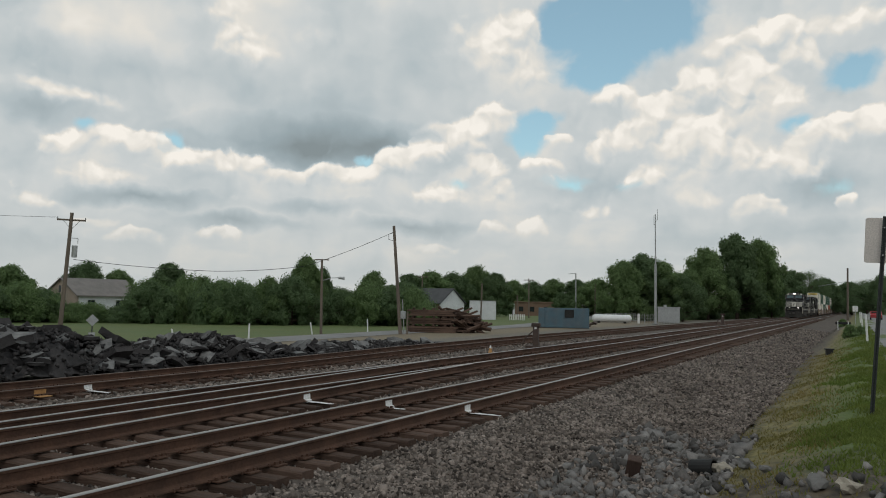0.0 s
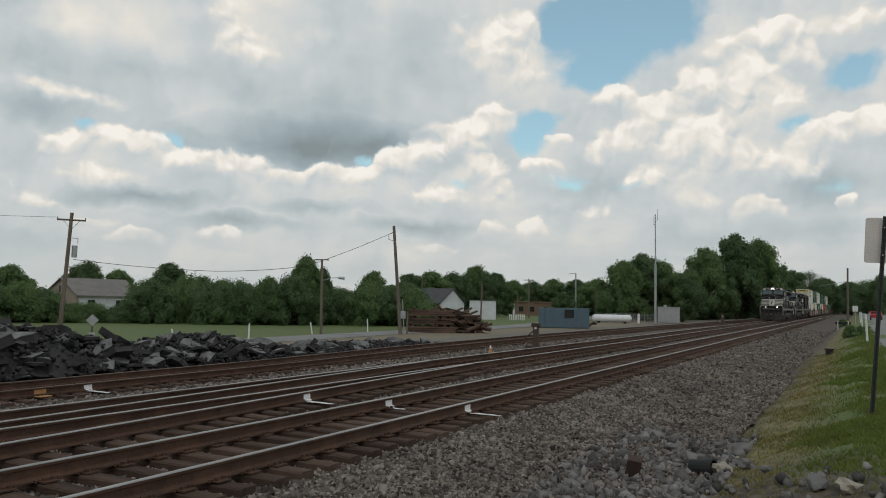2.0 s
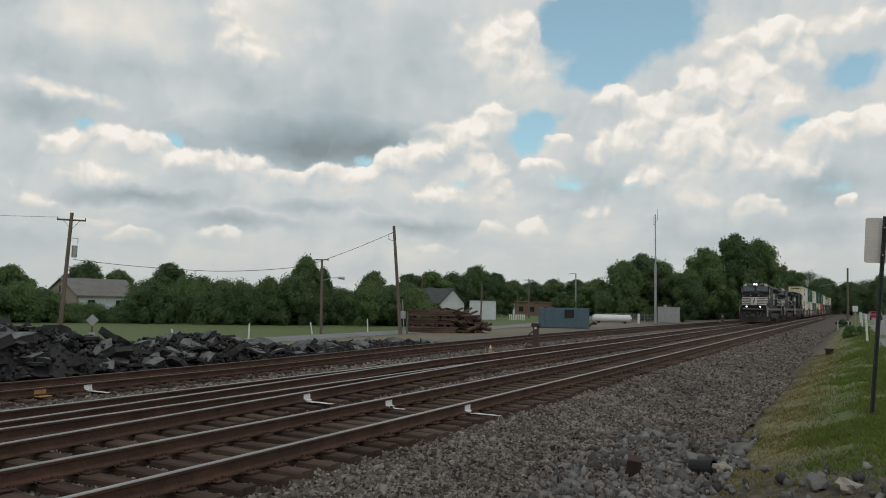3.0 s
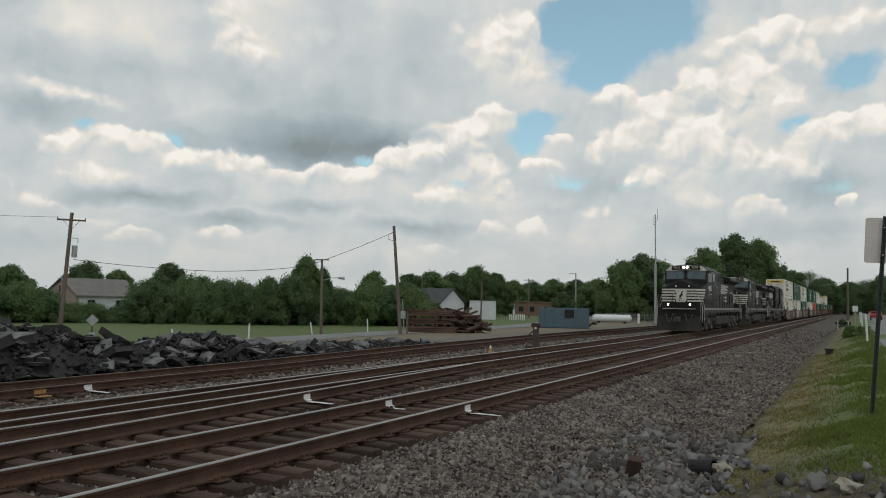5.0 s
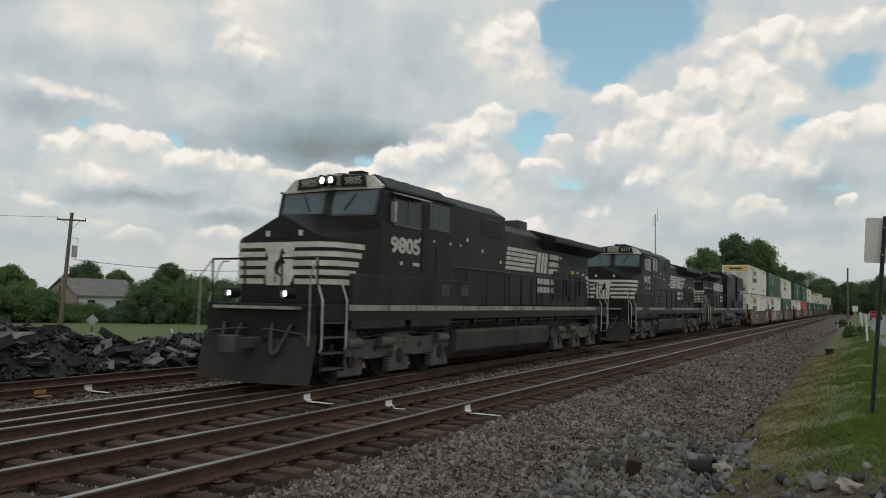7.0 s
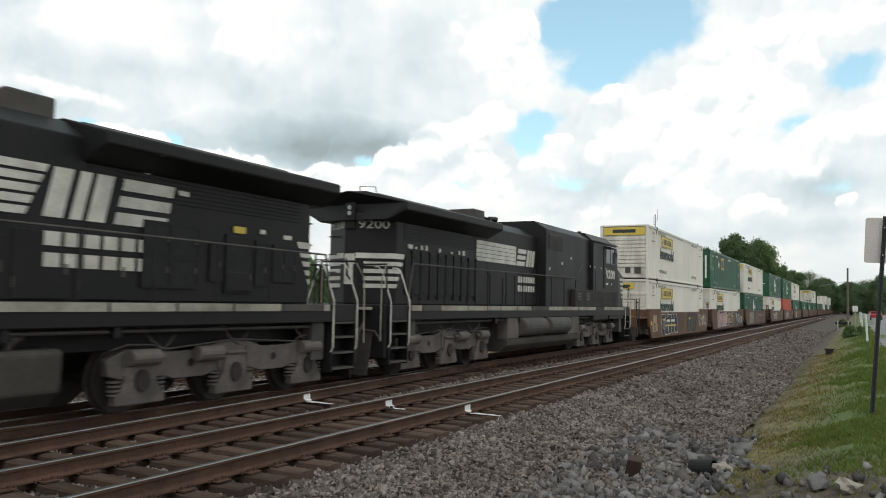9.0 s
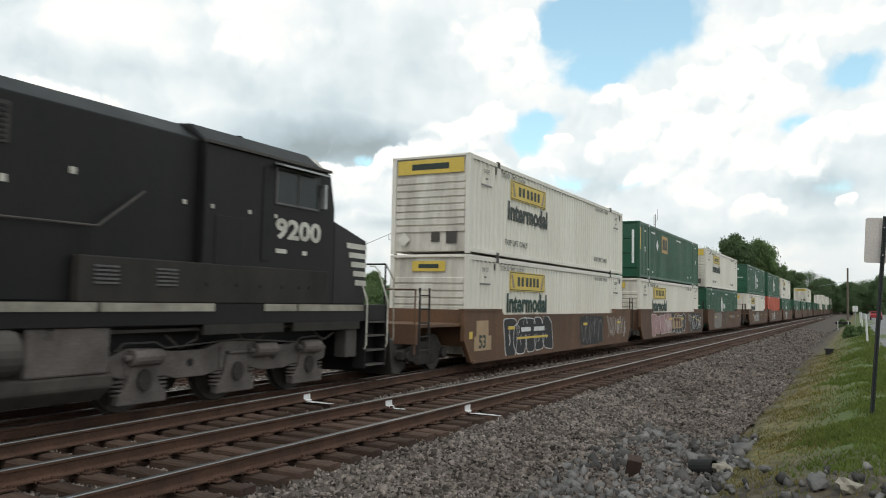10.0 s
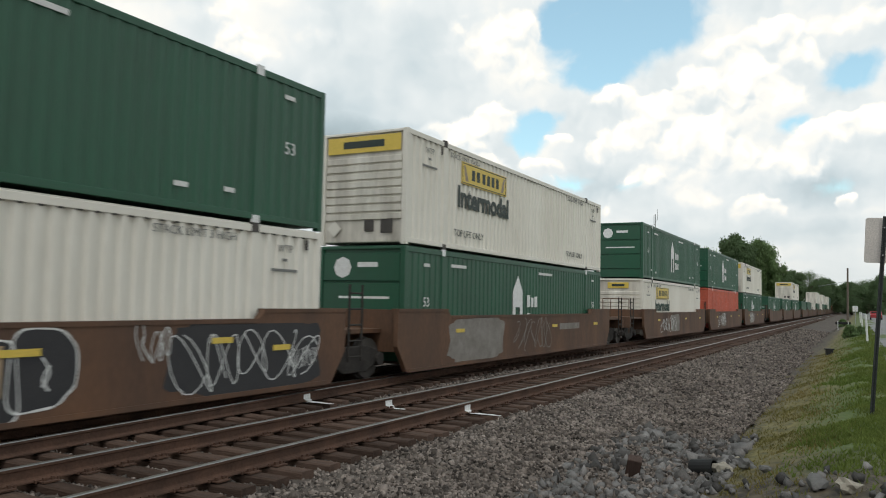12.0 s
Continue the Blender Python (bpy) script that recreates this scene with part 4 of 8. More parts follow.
    for s in (-1, 1):
        for nm, mt, x0, x1, z0, z1, off in (("window_frame", M_GRIME, 0.1, 1.38, 3.76, 4.36, 0.02), ("windscreen", M_SCREEN, 0.15, 1.33, 3.8, 4.32, 0.03)):
            w = bmesh.new()
            c = [(s * x0, slope(z0) - off, z0), (s * x1, slope(z0) - off, z0 - 0.02), (s * x1, slope(z1) - off, z1), (s * x0, slope(z1) - off, z1)]
            f = [w.verts.new(v) for v in c]
            g = [w.verts.new((v[0], v[1] + 0.06, v[2])) for v in c]
            w.faces.new(f), w.faces.new(g[::-1])
            for k in range(4):
                w.faces.new((f[k], g[k], g[(k + 1) % 4], f[(k + 1) % 4]))
            bmesh.ops.recalc_face_normals(w, faces=w.faces[:])
            part(nm, w, mt, cab, "tinted green cab windscreen" if mt is M_SCREEN else "")
        part("wiper", rods([(s * 0.75, slope(4.25) - 0.05, 4.28), (s * 0.5, slope(3.9) - 0.05, 3.9)], 0.012), M_BLACK, cab)
        w = bmesh.new()
        prism(w, [(s * 0.3, 4.46), (s * 1.0, 4.44), (s * 0.96, 4.7), (s * 0.3, 4.75)], "y", -7.76, -7.5)
        nb = part("number_board", w, M_BLACK, cab, "dark number board")
        text_mesh("board_number", number, 0.24, M_SILL, nb, Matrix.Translation((s * 0.64, -7.764, 4.59)) @ pose(0, 0, 0, 90, 0, 0), "pale numerals", 0.006)
        w = bmesh.new()
        prism(w, [(s * 0.02, 4.4), (s * 1.46, 4.38), (s * 1.1, 4.7), (s * 0.02, 4.78)], "y", -7.72, -7.52)
        part("brow", w, M_CREAM, cab, "cream painted brow")
        x = s * 1.505
        for y0, y1, z0, z1 in ((-7.3, -6.72, 3.6, 4.22), (-6.66, -6.08, 3.6, 4.22)) + (() if longer else ((-5.6, -5.1, 3.66, 4.24), (-5.02, -4.6, 3.66, 4.24))):
            part("side_window", boxes((x - 0.012, x + 0.012, y0, y1, z0, z1)), M_CAB_GLASS, cab, "dark side window")
            part("window_frame", boxes((x - 0.02, x + 0.02, y0 - 0.04, y1 + 0.04, z1, z1 + 0.04), (x - 0.02, x + 0.02, y0 - 0.04, y1 + 0.04, z0 - 0.04, z0), (x - 0.02, x + 0.02, y0 - 0.04, y0, z0, z1), (x - 0.02, x + 0.02, y1, y1 + 0.04, z0, z1)), M_FRAME, cab, "dull metal window frame")
        x2 = x + s * 0.12
        part("mirror", boxes((min(x, x2), max(x, x2), -7.46, -7.38, 3.62, 4.1)), M_METAL, cab, "pale grey wind deflector")
        b = bmesh.new()
        prism(b, [(x, 4.3), (x + s * 0.24, 4.24), (x + s * 0.24, 4.27), (x, 4.34)], "y", -7.4, -6.0)
        part("awning", b, M_METAL, cab, "dull metal window awning")
        text_mesh("road_number", number, 0.5, M_CREAM, cab, Matrix.Translation((x + s * 0.006, -6.75, 3.1)) @ pose(0, 0, 0, 90, 0, 90 * s) @ Matrix.Diagonal((1.36, 1, 1, 1)), "cream painted numerals", 0.018)
        for yy, w2 in ((-7.0, 0.12), (-6.4, 0.3)):
            part("small_marking", boxes((x - 0.006, x + 0.006, yy, yy + w2, 2.66, 2.74)), M_CREAM, cab)
        part("door_recess", boxes((x - 0.01, x + 0.01, -5.25, -4.55, 2.3, 3.2)), M_BLACK, cab, bevel=0.01)
        for yy in (-6.1, -5.4, -4.5, -3.9):
            part("notice", boxes((x - 0.008, x + 0.008, yy, yy + 0.06, 3.3, 3.37)), M_CREAM, cab)
        side = part("side_box", boxes((s * 1.43 - 0.09, s * 1.43 + 0.09, -8.9, -3.2, D, 2.38)), M_DUSTY, L, "dust-covered side equipment box", bevel=0.02)
        for y0 in (-3.85, -4.95):
            for k in range(5):
                part("louvre", boxes((s * 1.525 - 0.012, s * 1.525 + 0.012, y0, y0 + 0.42, 1.98 + k * 0.06, 2.01 + k * 0.06)), M_FRAME, side)
        for yy in (-8.3, -8.0, -7.5, -6.9, -6.3, -5.6):
            part("bolt", boxes((s * 1.523 - 0.008, s * 1.523 + 0.008, yy, yy + 0.05, 2.0, 2.06)), M_VENT_SHADE, side)
        part("sill_skirt", boxes((s * 1.46 - 0.04, s * 1.46 + 0.04, -8.9, -6.7, 1.2, 1.37), (s * 1.46 - 0.04, s * 1.46 + 0.04, -6.4, -4.4, 1.2, 1.37)), M_DUSTY, L, "dusty skirt below the sill")
        # stands slightly proud; its black colour stands in for recess shade
        part("cab_door", boxes((x - 0.012, x + 0.012, -5.98, -5.7, 2.5, 4.2)), M_VENT_SHADE, cab, "cab door with recess shade painted in as black")
    part("headlight_housing", boxes((-0.27, 0.27, -7.84, -7.5, 4.48, 4.74)), M_SILL, cab, "grubby cream headlight housing", bevel=0.02)
    if lit:
        for x in (-0.125, 0.125):
            lamp(cab, x, -7.99, 4.61, 0.095, "lit headlight")
        for x in (-0.75, 0.75):
            lamp(L, x, -10.25, 1.92, 0.078, "lit ditch light")
    for i, yy in enumerate((-7.2, -6.6, -6.0, -5.3)):
        part("roof_fitting", boxes((0.1 + 0.2 * (i % 2), 0.5, yy, yy + 0.3, 4.8, 4.93)), M_BLACK, cab, bevel=0.02)
    part("roof_antenna", rod(bmesh.new(), (-0.2, -6.4, 4.84), (-0.2, -6.4, 5.0), 0.09, 10), M_BLACK, cab)
    # hood
    def block(nm, y0, y1, w, z1, cham, z0=D):
        b = bmesh.new()
        prism(b, [(-w, z0), (w, z0), (w, z1 - cham), (w - cham * 1.6, z1), (-w + cham * 1.6, z1), (-w, z1 - cham)], "y", y0, y1)
        return part(nm, b, M_BLACK, L, bevel=0.025)
    aux = block("auxiliary_cabinet", -4.3 - longer, -0.5, 1.34, 4.74, 0.3)
    hood = block("engine_hood", -0.5, 3.7, 1.0, 4.4, 0.28)
    # the rear comes to a blunt prow below the overhanging radiator
    b = bmesh.new()
    solid(b, [[(-1.0, 3.7, D), (1.0, 3.7, D), (1.0, 3.7, 3.95), (-1.0, 3.7, 3.95)], [(-1.0, 8.95, D), (1.0, 8.95, D), (1.0, 8.95, 3.95), (-1.0, 8.95, 3.95)],
              [(-0.16, 9.48, D), (0.16, 9.48, D), (0.16, 9.48, 3.95), (-0.16, 9.48, 3.95)]])
    rad = part("radiator_hood", b, M_BLACK, L, bevel=0.03)
    def wing_ring(y, bend):
        pts = [(0, 3.76), (1.02, 3.76), (1.5, 4.0), (1.5, 4.2), (0.45, 4.47), (0, 4.47), (-0.45, 4.47), (-1.5, 4.2), (-1.5, 4.0), (-1.02, 3.76)]
        return [(x, y - bend * abs(x), z) for x, z in pts]
    b = bmesh.new()
    solid(b, [wing_ring(3.6, 0.0), wing_ring(9.0, 0.0), wing_ring(9.64, 0.23)])
    part("radiator_wing", b, M_BLACK, rad, bevel=0.03)
    part("grille", boxes((-0.4, 0.4, 4.0, 8.9, 4.46, 4.5)), M_GRIME, rad, "dark roof grille")
    b = bmesh.new()
    for k in range(3):
        box(b, -1.5, 1.5, 4.6 + k * 1.5, 4.64 + k * 1.5, 3.99, 4.0)
    part("wing_seam", b, M_GRIME, rad)
    part("lamp_panel", boxes((-0.14, 0.14, 9.46, 9.53, 3.55, 4.2)), M_BLACK, rad, bevel=0.02)
    for z in (3.94, 4.08):
        part("rear_lamp", rod(bmesh.new(), (0, 9.52, z), (0, 9.56, z), 0.055, 12), M_METAL, rad, "unlit rear lamp")
    part("roof_rail", rods([(-0.55, 9.2, 4.42), (-0.55, 9.25, 4.6), (-0.15, 9.35, 4.62), (-0.15, 9.32, 4.44)], 0.014), M_CREAM, rad, "cream grab hoop")
    for z in (2.1, 2.5, 2.95, 3.4):
        part("grab_iron", rods([(0.55, 9.2, z), (0.62, 9.36, z), (0.84, 9.22, z), (0.8, 9.06, z)], 0.014), M_GRIME, rad, "steel ladder rung")
    part("emblem", boxes((-0.155, 0.155, 9.484, 9.49, 2.2, 2.95)), M_CREAM, rad, "plain cream panel with a dark shape")
    w = bmesh.new()
    prism(w, [(-0.1, 2.3), (0.05, 2.45), (0.0, 2.6), (0.1, 2.86), (0.13, 2.8), (0.09, 2.6), (0.1, 2.42), (-0.02, 2.3)], "y", 9.488, 9.496)
    part("emblem_shape", w, M_BLACK, rad)
    for i in range(5):
        z = 2.12 + i * 0.18
        for s in (-1, 1):
            w = bmesh.new()
            k = 0.0 if i == 4 else 0.2
            p = [(s * (0.175 + k * 0.84), 9.494 - k * 0.53), (s * 1.008, 8.97), (s * 1.008, 8.93 - 0.085 * i)]
            f0 = [w.verts.new((x, y, z)) for x, y in p]
            p[2] = (p[2][0], p[2][1] - 0.05)
            f1 = [w.verts.new((x, y, z + (0.1 if i < 4 else 0.13))) for x, y in p]
            for j in range(2):
                w.faces.new((f0[j], f0[j + 1], f1[j + 1], f1[j]))
            bmesh.ops.recalc_face_normals(w, faces=w.faces[:])
            part("stripe", w, M_CREAM, rad, "cream painted stripe")
    for s in (-1, 1):
        text_mesh("rear_number", number, 0.3, M_CREAM, rad, Matrix.Translation((s * 0.535, 9.252, 3.67)) @ pose(0, 0, 0, 90, 0, 180 - s * 32.2) @ Matrix.Diagonal((1.3, 1, 1, 1)), "cream painted numerals", 0.006)
        for i in range(5):
            y = -0.4 + i * 0.98
            x = s * 1.004
            d = part("hood_door", boxes((x - 0.016, x + 0.016, y + 0.04, y + 0.92, 1.75, 2.7 if y > 3.3 or i % 2 else 2.6)), M_BLACK, hood, bevel=0.008)
            part("latch", boxes((x - 0.035, x + 0.035, y + 0.82, y + 0.87, 2.1, 2.25)), M_GRIME, d)
            part("hinge", boxes((x - 0.03, x + 0.03, y + 0.05, y + 0.08, 1.9, 2.05)), M_GRIME, d)
        x = s * 1.02
        if s < 0:
            for i in range(9):
                y = 4.5 + i * 0.46
                d = part("hood_door", boxes((x - 0.03, x + 0.03, y - 0.045, y + 0.045, 1.85, 3.1)), M_BLACK, rad, bevel=0.012)
                # black colour adds the recess shade between the posts
                part("door_panel", boxes((x - 0.012, x + 0.012, y + 0.09, y + 0.37, 1.98, 3.0)), M_VENT_SHADE, d, "door panel with recess shade painted in as black", bevel=0.01)
            for i, (y, w) in enumerate(((8.2, 0.22), (7.98, 0.08), (7.68, 0.1), (7.42, 0.12), (6.7, 0.1), (6.0, 0.1), (5.55, 0.1), (5.25, 0.14))):
                part("notice", boxes((x - 0.012, x + 0.012, y, y + w, 3.14, 3.14 + (0.1, 0.06, 0.11, 0.13)[i % 4])), M_CREAM, rad, "small white notice plate")
        else:
            for y0, y1, z0, z1 in ((4.75, 5.25, 2.5, 2.98), (5.35, 5.85, 2.5, 2.98), (4.75, 5.25, 2.0, 2.42), (5.35, 5.85, 2.0, 2.42), (6.2, 6.42, 2.15, 2.75), (6.58, 7.2, 1.95, 2.9), (7.35, 7.6, 2.1, 2.85), (7.85, 8.12, 2.18, 2.81), (8.2, 8.45, 2.18, 2.81)):
                d = part("hood_door", boxes((x - 0.02, x + 0.02, y0 - 0.05, y1 + 0.05, z0 - 0.05, z0), (x - 0.02, x + 0.02, y0 - 0.05, y1 + 0.05, z1, z1 + 0.05), (x - 0.02, x + 0.02, y0 - 0.05, y0, z0, z1), (x - 0.02, x + 0.02, y1, y1 + 0.05, z0, z1)), M_BLACK, rad)
                # recess shade is put into this panel's black colour
                part("door_panel", boxes((x - 0.012, x + 0.012, y0, y1, z0, z1)), M_VENT_SHADE, d, "door panel with recess shade painted in as black")
                part("latch", boxes((x - 0.035, x + 0.035, y1 - 0.06, y1 - 0.02, z0 + 0.2, z0 + 0.3)), M_GRIME, d)
            part("hatch", boxes((x - 0.03, x + 0.03, 6.57, 7.22, 1.93, 2.28)), M_BLACK, rad, "small framed hatch", bevel=0.015)
            part("notice", boxes((x - 0.014, x + 0.014, 6.72, 7.02, 2.99, 3.11)), M_YELLOW, rad, "yellow notice plate")
            for y, w, z in ((7.42, 0.14, 3.03), (8.1, 0.24, 2.98), (5.4, 0.22, 3.5), (4.7, 0.1, 3.75)):
                part("notice", boxes((x - 0.012, x + 0.012, y, y + w, z, z + 0.08)), M_CREAM, rad, "small white notice plate")
        for i, y in enumerate((-0.9, -2.2, -3.2)):
            part("notice", boxes((s * 1.344 - 0.012, s * 1.344 + 0.012, y, y + 0.1, 3.0 + 0.25 * i, 3.1 + 0.25 * i)), M_CREAM, aux)
        part("air_intake", boxes((s * 1.345 - 0.015, s * 1.345 + 0.015, -2.2, -0.75, 3.75, 4.3)), M_GRIME, aux, "dark intake grille")
        for k in range(7):
            part("louvre", boxes((s * 1.365 - 0.012, s * 1.365 + 0.012, -2.15, -0.8, 3.79 + k * 0.07, 3.82 + k * 0.07)), M_BLACK, aux)
        for k in range(6):
            part("louvre", boxes((s * 1.006 - 0.012, s * 1.006 + 0.012, 4.2, 8.6, 3.35 + k * 0.07, 3.38 + k * 0.07)), M_VENT_SHADE, rad)
        # painted marks as plain shapes
        x = s * 1.012
        ya, yb, yc, yd = (0.28, 2.72, 2.95, 5.3) if s > 0 else (1.45, 4.45, -0.28, 1.36)
        for i in range(5):
            z = 2.9 + i * 0.155 if s > 0 else 3.06 + i * 0.125
            b = bmesh.new()
            lean = 0.07 * s if s > 0 else 0.0
            prism(b, [(ya + i * lean * 0.5, z), (yb + i * lean, z), (yb + (i + 0.7) * lean, z + 0.11), (ya + (i + 0.7) * lean * 0.5, z + 0.11)], "x", x - 0.007, x + 0.007)
            part("stripe", b, M_CREAM, hood, "cream painted stripe")
        h = (yd - yc) / 2
        zb, zt = (2.9, 3.62) if s > 0 else (3.06, 3.62)
        for j in range(2):
            y0, k = yc + j * h, 0.16 * s
            strips = ((0.1, 0.36, 0, 1), (0.46, 0.62, 0, 1), (0.7, 0.95, 0, 1)) if j == 0 else ((0.1, 0.95, 0.74, 1), (0.1, 0.95, 0.38, 0.62), (0.1, 0.95, 0, 0.26))
            for u0, u1, v0, v1 in strips:
                b = bmesh.new()
                za, zc = zb + (zt - zb) * v0, zb + (zt - zb) * v1
                prism(b, [(y0 + h * u0 + k * (v0 - 0.5), za), (y0 + h * u1 + k * (v0 - 0.5), za), (y0 + h * u1 + k * (v1 - 0.5), zc), (y0 + h * u0 + k * (v1 - 0.5), zc)], "x", x - 0.007, x + 0.007)
                part("emblem", b, M_CREAM, hood, "plain cream emblem bar")
        for z in (2.5, 2.2):
            for k in range(7):
                y0 = yc + 0.08 + k * (yd - yc - 0.1) / 7
                part("painted_bar", boxes((x - 0.006 + s * 0.012, x + 0.006 + s * 0.012, y0, y0 + (yd - yc) / 7 - 0.09, z, z + 0.2)), M_CREAM, hood, "cream lettering as plain bars")
        rail = [(s * 1.46, -4.2, 2.75), (s * 1.46, 8.9, 2.72), (s * 1.46, 9.1, D)]
        if s < 0:
            rail = [(s * 1.46, -4.3, 3.4), (s * 1.46, -3.5, 2.8)] + rail[1:]
        wr = part("walkway_rail", rods(rail, 0.02), M_GRIME, L, "long handrail along the walkway")
        for i in range(10):
            y = -3.4 + i * 1.33
            part("stanchion", rods([(s * 1.46, y, D - 0.05), (s * 1.46, y, 2.74)], 0.018), M_BLACK, wr)
    part("exhaust_stack", boxes((-0.45, 0.45, 2.7, 3.5, 4.34, 4.74)), M_GRIME, hood, bevel=0.04)
    part("roof_hatch", boxes((-0.5, 0.5, -0.3, 1.3, 4.34, 4.44)), M_BLACK, hood, bevel=0.03)
    b = bmesh.new()
    box(b, -0.25, 0.25, 1.7, 1.85, 4.34, 4.62)
    for k, d in ((-0.16, -1), (0.0, 1), (0.16, -1)):
        rod(b, (k, 1.78, 4.62), (k, 1.78 + d * 0.55, 4.62), 0.05, 10, 0.1)
    part("air_horn", b, M_BLACK, hood, "black air horns")
    b = bmesh.new()
    prism(b, [(-1.15, 1.3), (-1.15, 0.74), (-1.46, 0.7), (-1.46, 0.5), (-1.2, 0.3), (1.2, 0.3), (1.45, 0.5), (1.47, 1.02), (1.4, 1.08), (0.9, 1.1)], "y", -3.9, 3.1)
    tank = part("fuel_tank", b, M_FUEL, L, "dusty grey-brown fuel tank", bevel=0.04)
    for y in (-3.2, 0.4, 2.4):
        part("filler_pipe", rods([(1.3, y, 1.05), (1.36, y, 1.2), (1.2, y + 0.25, 1.24)], 0.05, 8), M_GRIME, tank)
    for y0, y1 in ((0.08, 2.1), (-2.35, -0.25)):
        part("air_reservoir", rod(bmesh.new(), (-1.42, y0, 1.06), (-1.42, y1, 1.06), 0.3, 20), M_GRIME, L, "grey air reservoir", bevel=0.06)
    for y0, y1 in ((2.2, 3.08), (-3.8, -2.5)):
        part("equipment_box", boxes((-1.47, -1.1, y0, y1, 0.7, 1.36)), M_TRUCK, L, bevel=0.03)
    for yc in (-6.6, 6.6):
        loco_truck(L, yc)
    for s in (-1, 1):
        for yy in (-8.95, 8.6):
            part("sand_box", boxes((s * 1.25 - 0.15, s * 1.25 + 0.15, yy, yy + 0.4, 0.6, 1.36)), M_GRIME, L, bevel=0.02)
    if longer:                                  # the cab end stands further from the hood
        for ch in L.children:
            ys = [(ch.matrix_local @ Vector(c)).y for c in ch.bound_box]
            if max(ys) < -3.85:
                ch.matrix_local = Matrix.Translation((0, -longer, 0)) @ ch.matrix_local
    return L


def corrugated(bm, x, y0, y1, z0, z1, sign, pitch=0.28, depth=0.05):
    """A folded steel side: upright ribs between y0 and y1."""
    n = max(1, round((y1 - y0) / pitch))
    p = (y1 - y0) / n
    cols = []
    for i in range(n):
        y = y0 + i * p
        for f, d in ((0.0, 0), (0.36, 0), (0.5, 1), (0.86, 1)):
            cols.append((y + f * p, x - sign * d * depth))
    cols.append((y1, x))
    v = [(bm.verts.new((xx, yy, z0)), bm.verts.new((xx, yy, z1))) for yy, xx in cols]
    for a, b in zip(v, v[1:]):
        bm.faces.new((a[0], b[0], b[1], a[1]) if sign > 0 else (b[0], a[0], a[1], b[1]))


def container(material, label, kind_of, far=False, L=16.15, H=2.9):
    """Front towards -Y, bottom centre at the origin."""
    W = 1.3
    C = tagged(thing("shipping_container"), label, "container", "containers on the train")
    for s in (1, -1):
        X = s * (W - 0.012)
        if far:
            part("side_panel", boxes((min(X, X - s * 0.03), max(X, X - s * 0.03), -L / 2 + 0.15, L / 2 - 0.15, 0.15, H - 0.1)), material, C)
        else:
            for y0, y1 in ((-L / 2 + 0.12, -6.17), (-6.02, 6.02), (6.17, L / 2 - 0.12)):
                b = bmesh.new()
                corrugated(b, X, y0, y1, 0.16, H - 0.1, s, depth=0.05 if kind_of == "white" else 0.024)
                part("side_panel", b, material, C)
    b = bmesh.new()
    box(b, -W, W, -L / 2, L / 2, H - 0.1, H - 0.03)
    box(b, -W + 0.06, W - 0.06, -L / 2 + 0.1, L / 2 - 0.1, H - 0.03, H)
    part("roof", b, material, C, bevel=0 if far else 0.015)
    b = bmesh.new()
    for s in (1, -1):
        for e in (1, -1):
            box(b, min(s * W, s * (W - 0.14)), max(s * W, s * (W - 0.14)), min(e * L / 2, e * (L / 2 - 0.13)), max(e * L / 2, e * (L / 2 - 0.13)), 0.0, H - 0.02)
        box(b, min(s * W, s * (W - 0.08)), max(s * W, s * (W - 0.08)), -L / 2 + 0.13, L / 2 - 0.13, 0.05, 0.17)
        box(b, min(s * W, s * (W - 0.08)), max(s * W, s * (W - 0.08)), -L / 2 + 0.13, L / 2 - 0.13, H - 0.16, H - 0.06)
    box(b, -W + 0.05, W - 0.05, -L / 2 + 0.1, L / 2 - 0.1, 0.06, 0.12)
    part("corner_frame", b, material, C, bevel=0 if far else 0.01)
    endm = M_CONT_END if kind_of == "white" else material
    end = part("end_wall", boxes((-W + 0.1, W - 0.1, -L / 2 + 0.06, -L / 2 + 0.1, 0.08, H - 0.06)), endm, C)
    if not far:
        n, z0, step = (8, 0.62, 0.205) if kind_of == "white" else (3, 0.5, 0.75)
        for k in range(n):
            b, z = bmesh.new(), z0 + k * step
            prism(b, [(-L / 2 + 0.065, z), (-L / 2 + 0.015, z + 0.02), (-L / 2 + 0.015, z + step - 0.05), (-L / 2 + 0.065, z + step - 0.03)], "x", -W + 0.16, W - 0.16)
            part("end_rib", b, endm, end)
    part("end_doors", boxes((-W + 0.1, W - 0.1, L / 2 - 0.1, L / 2 - 0.05, 0.08, H - 0.06)), material, C)
    if far:
        return C
    for s in (1, -1):
        for e in (1, -1):
            y = e * 6.095
            b = boxes((s * (W - 0.03) - 0.03, s * (W - 0.03) + 0.034, y - 0.075, y + 0.075, 0.04, H - 0.02))
            post = part("lifting_post", b, material, C)
            cm = M_GRIME if kind_of == "white" else M_WHITE_PAINT
            for z0, z1 in ((H - 0.17, H + 0.012), (-0.01, 0.13)):
                part("corner_casting", boxes((s * W - 0.05, s * W + 0.012, y - 0.09, y + 0.09, z0, z1)), cm, post, "steel corner casting")
    return C


def on_side(y, z, s=1, out=0.004):
    """A place for a marking on a container's side."""
    return Matrix.Translation((s * (1.3 + out), y, z)) @ pose(0, 0, 0, 90, 0, 90 if s > 0 else -90)


def flat(parent, name, w, h, m, material, label=""):
    b = boxes((-w / 2, w / 2, -h / 2, h / 2, -0.004, 0.004))
    return part(name, b, material, parent, label, m=m)


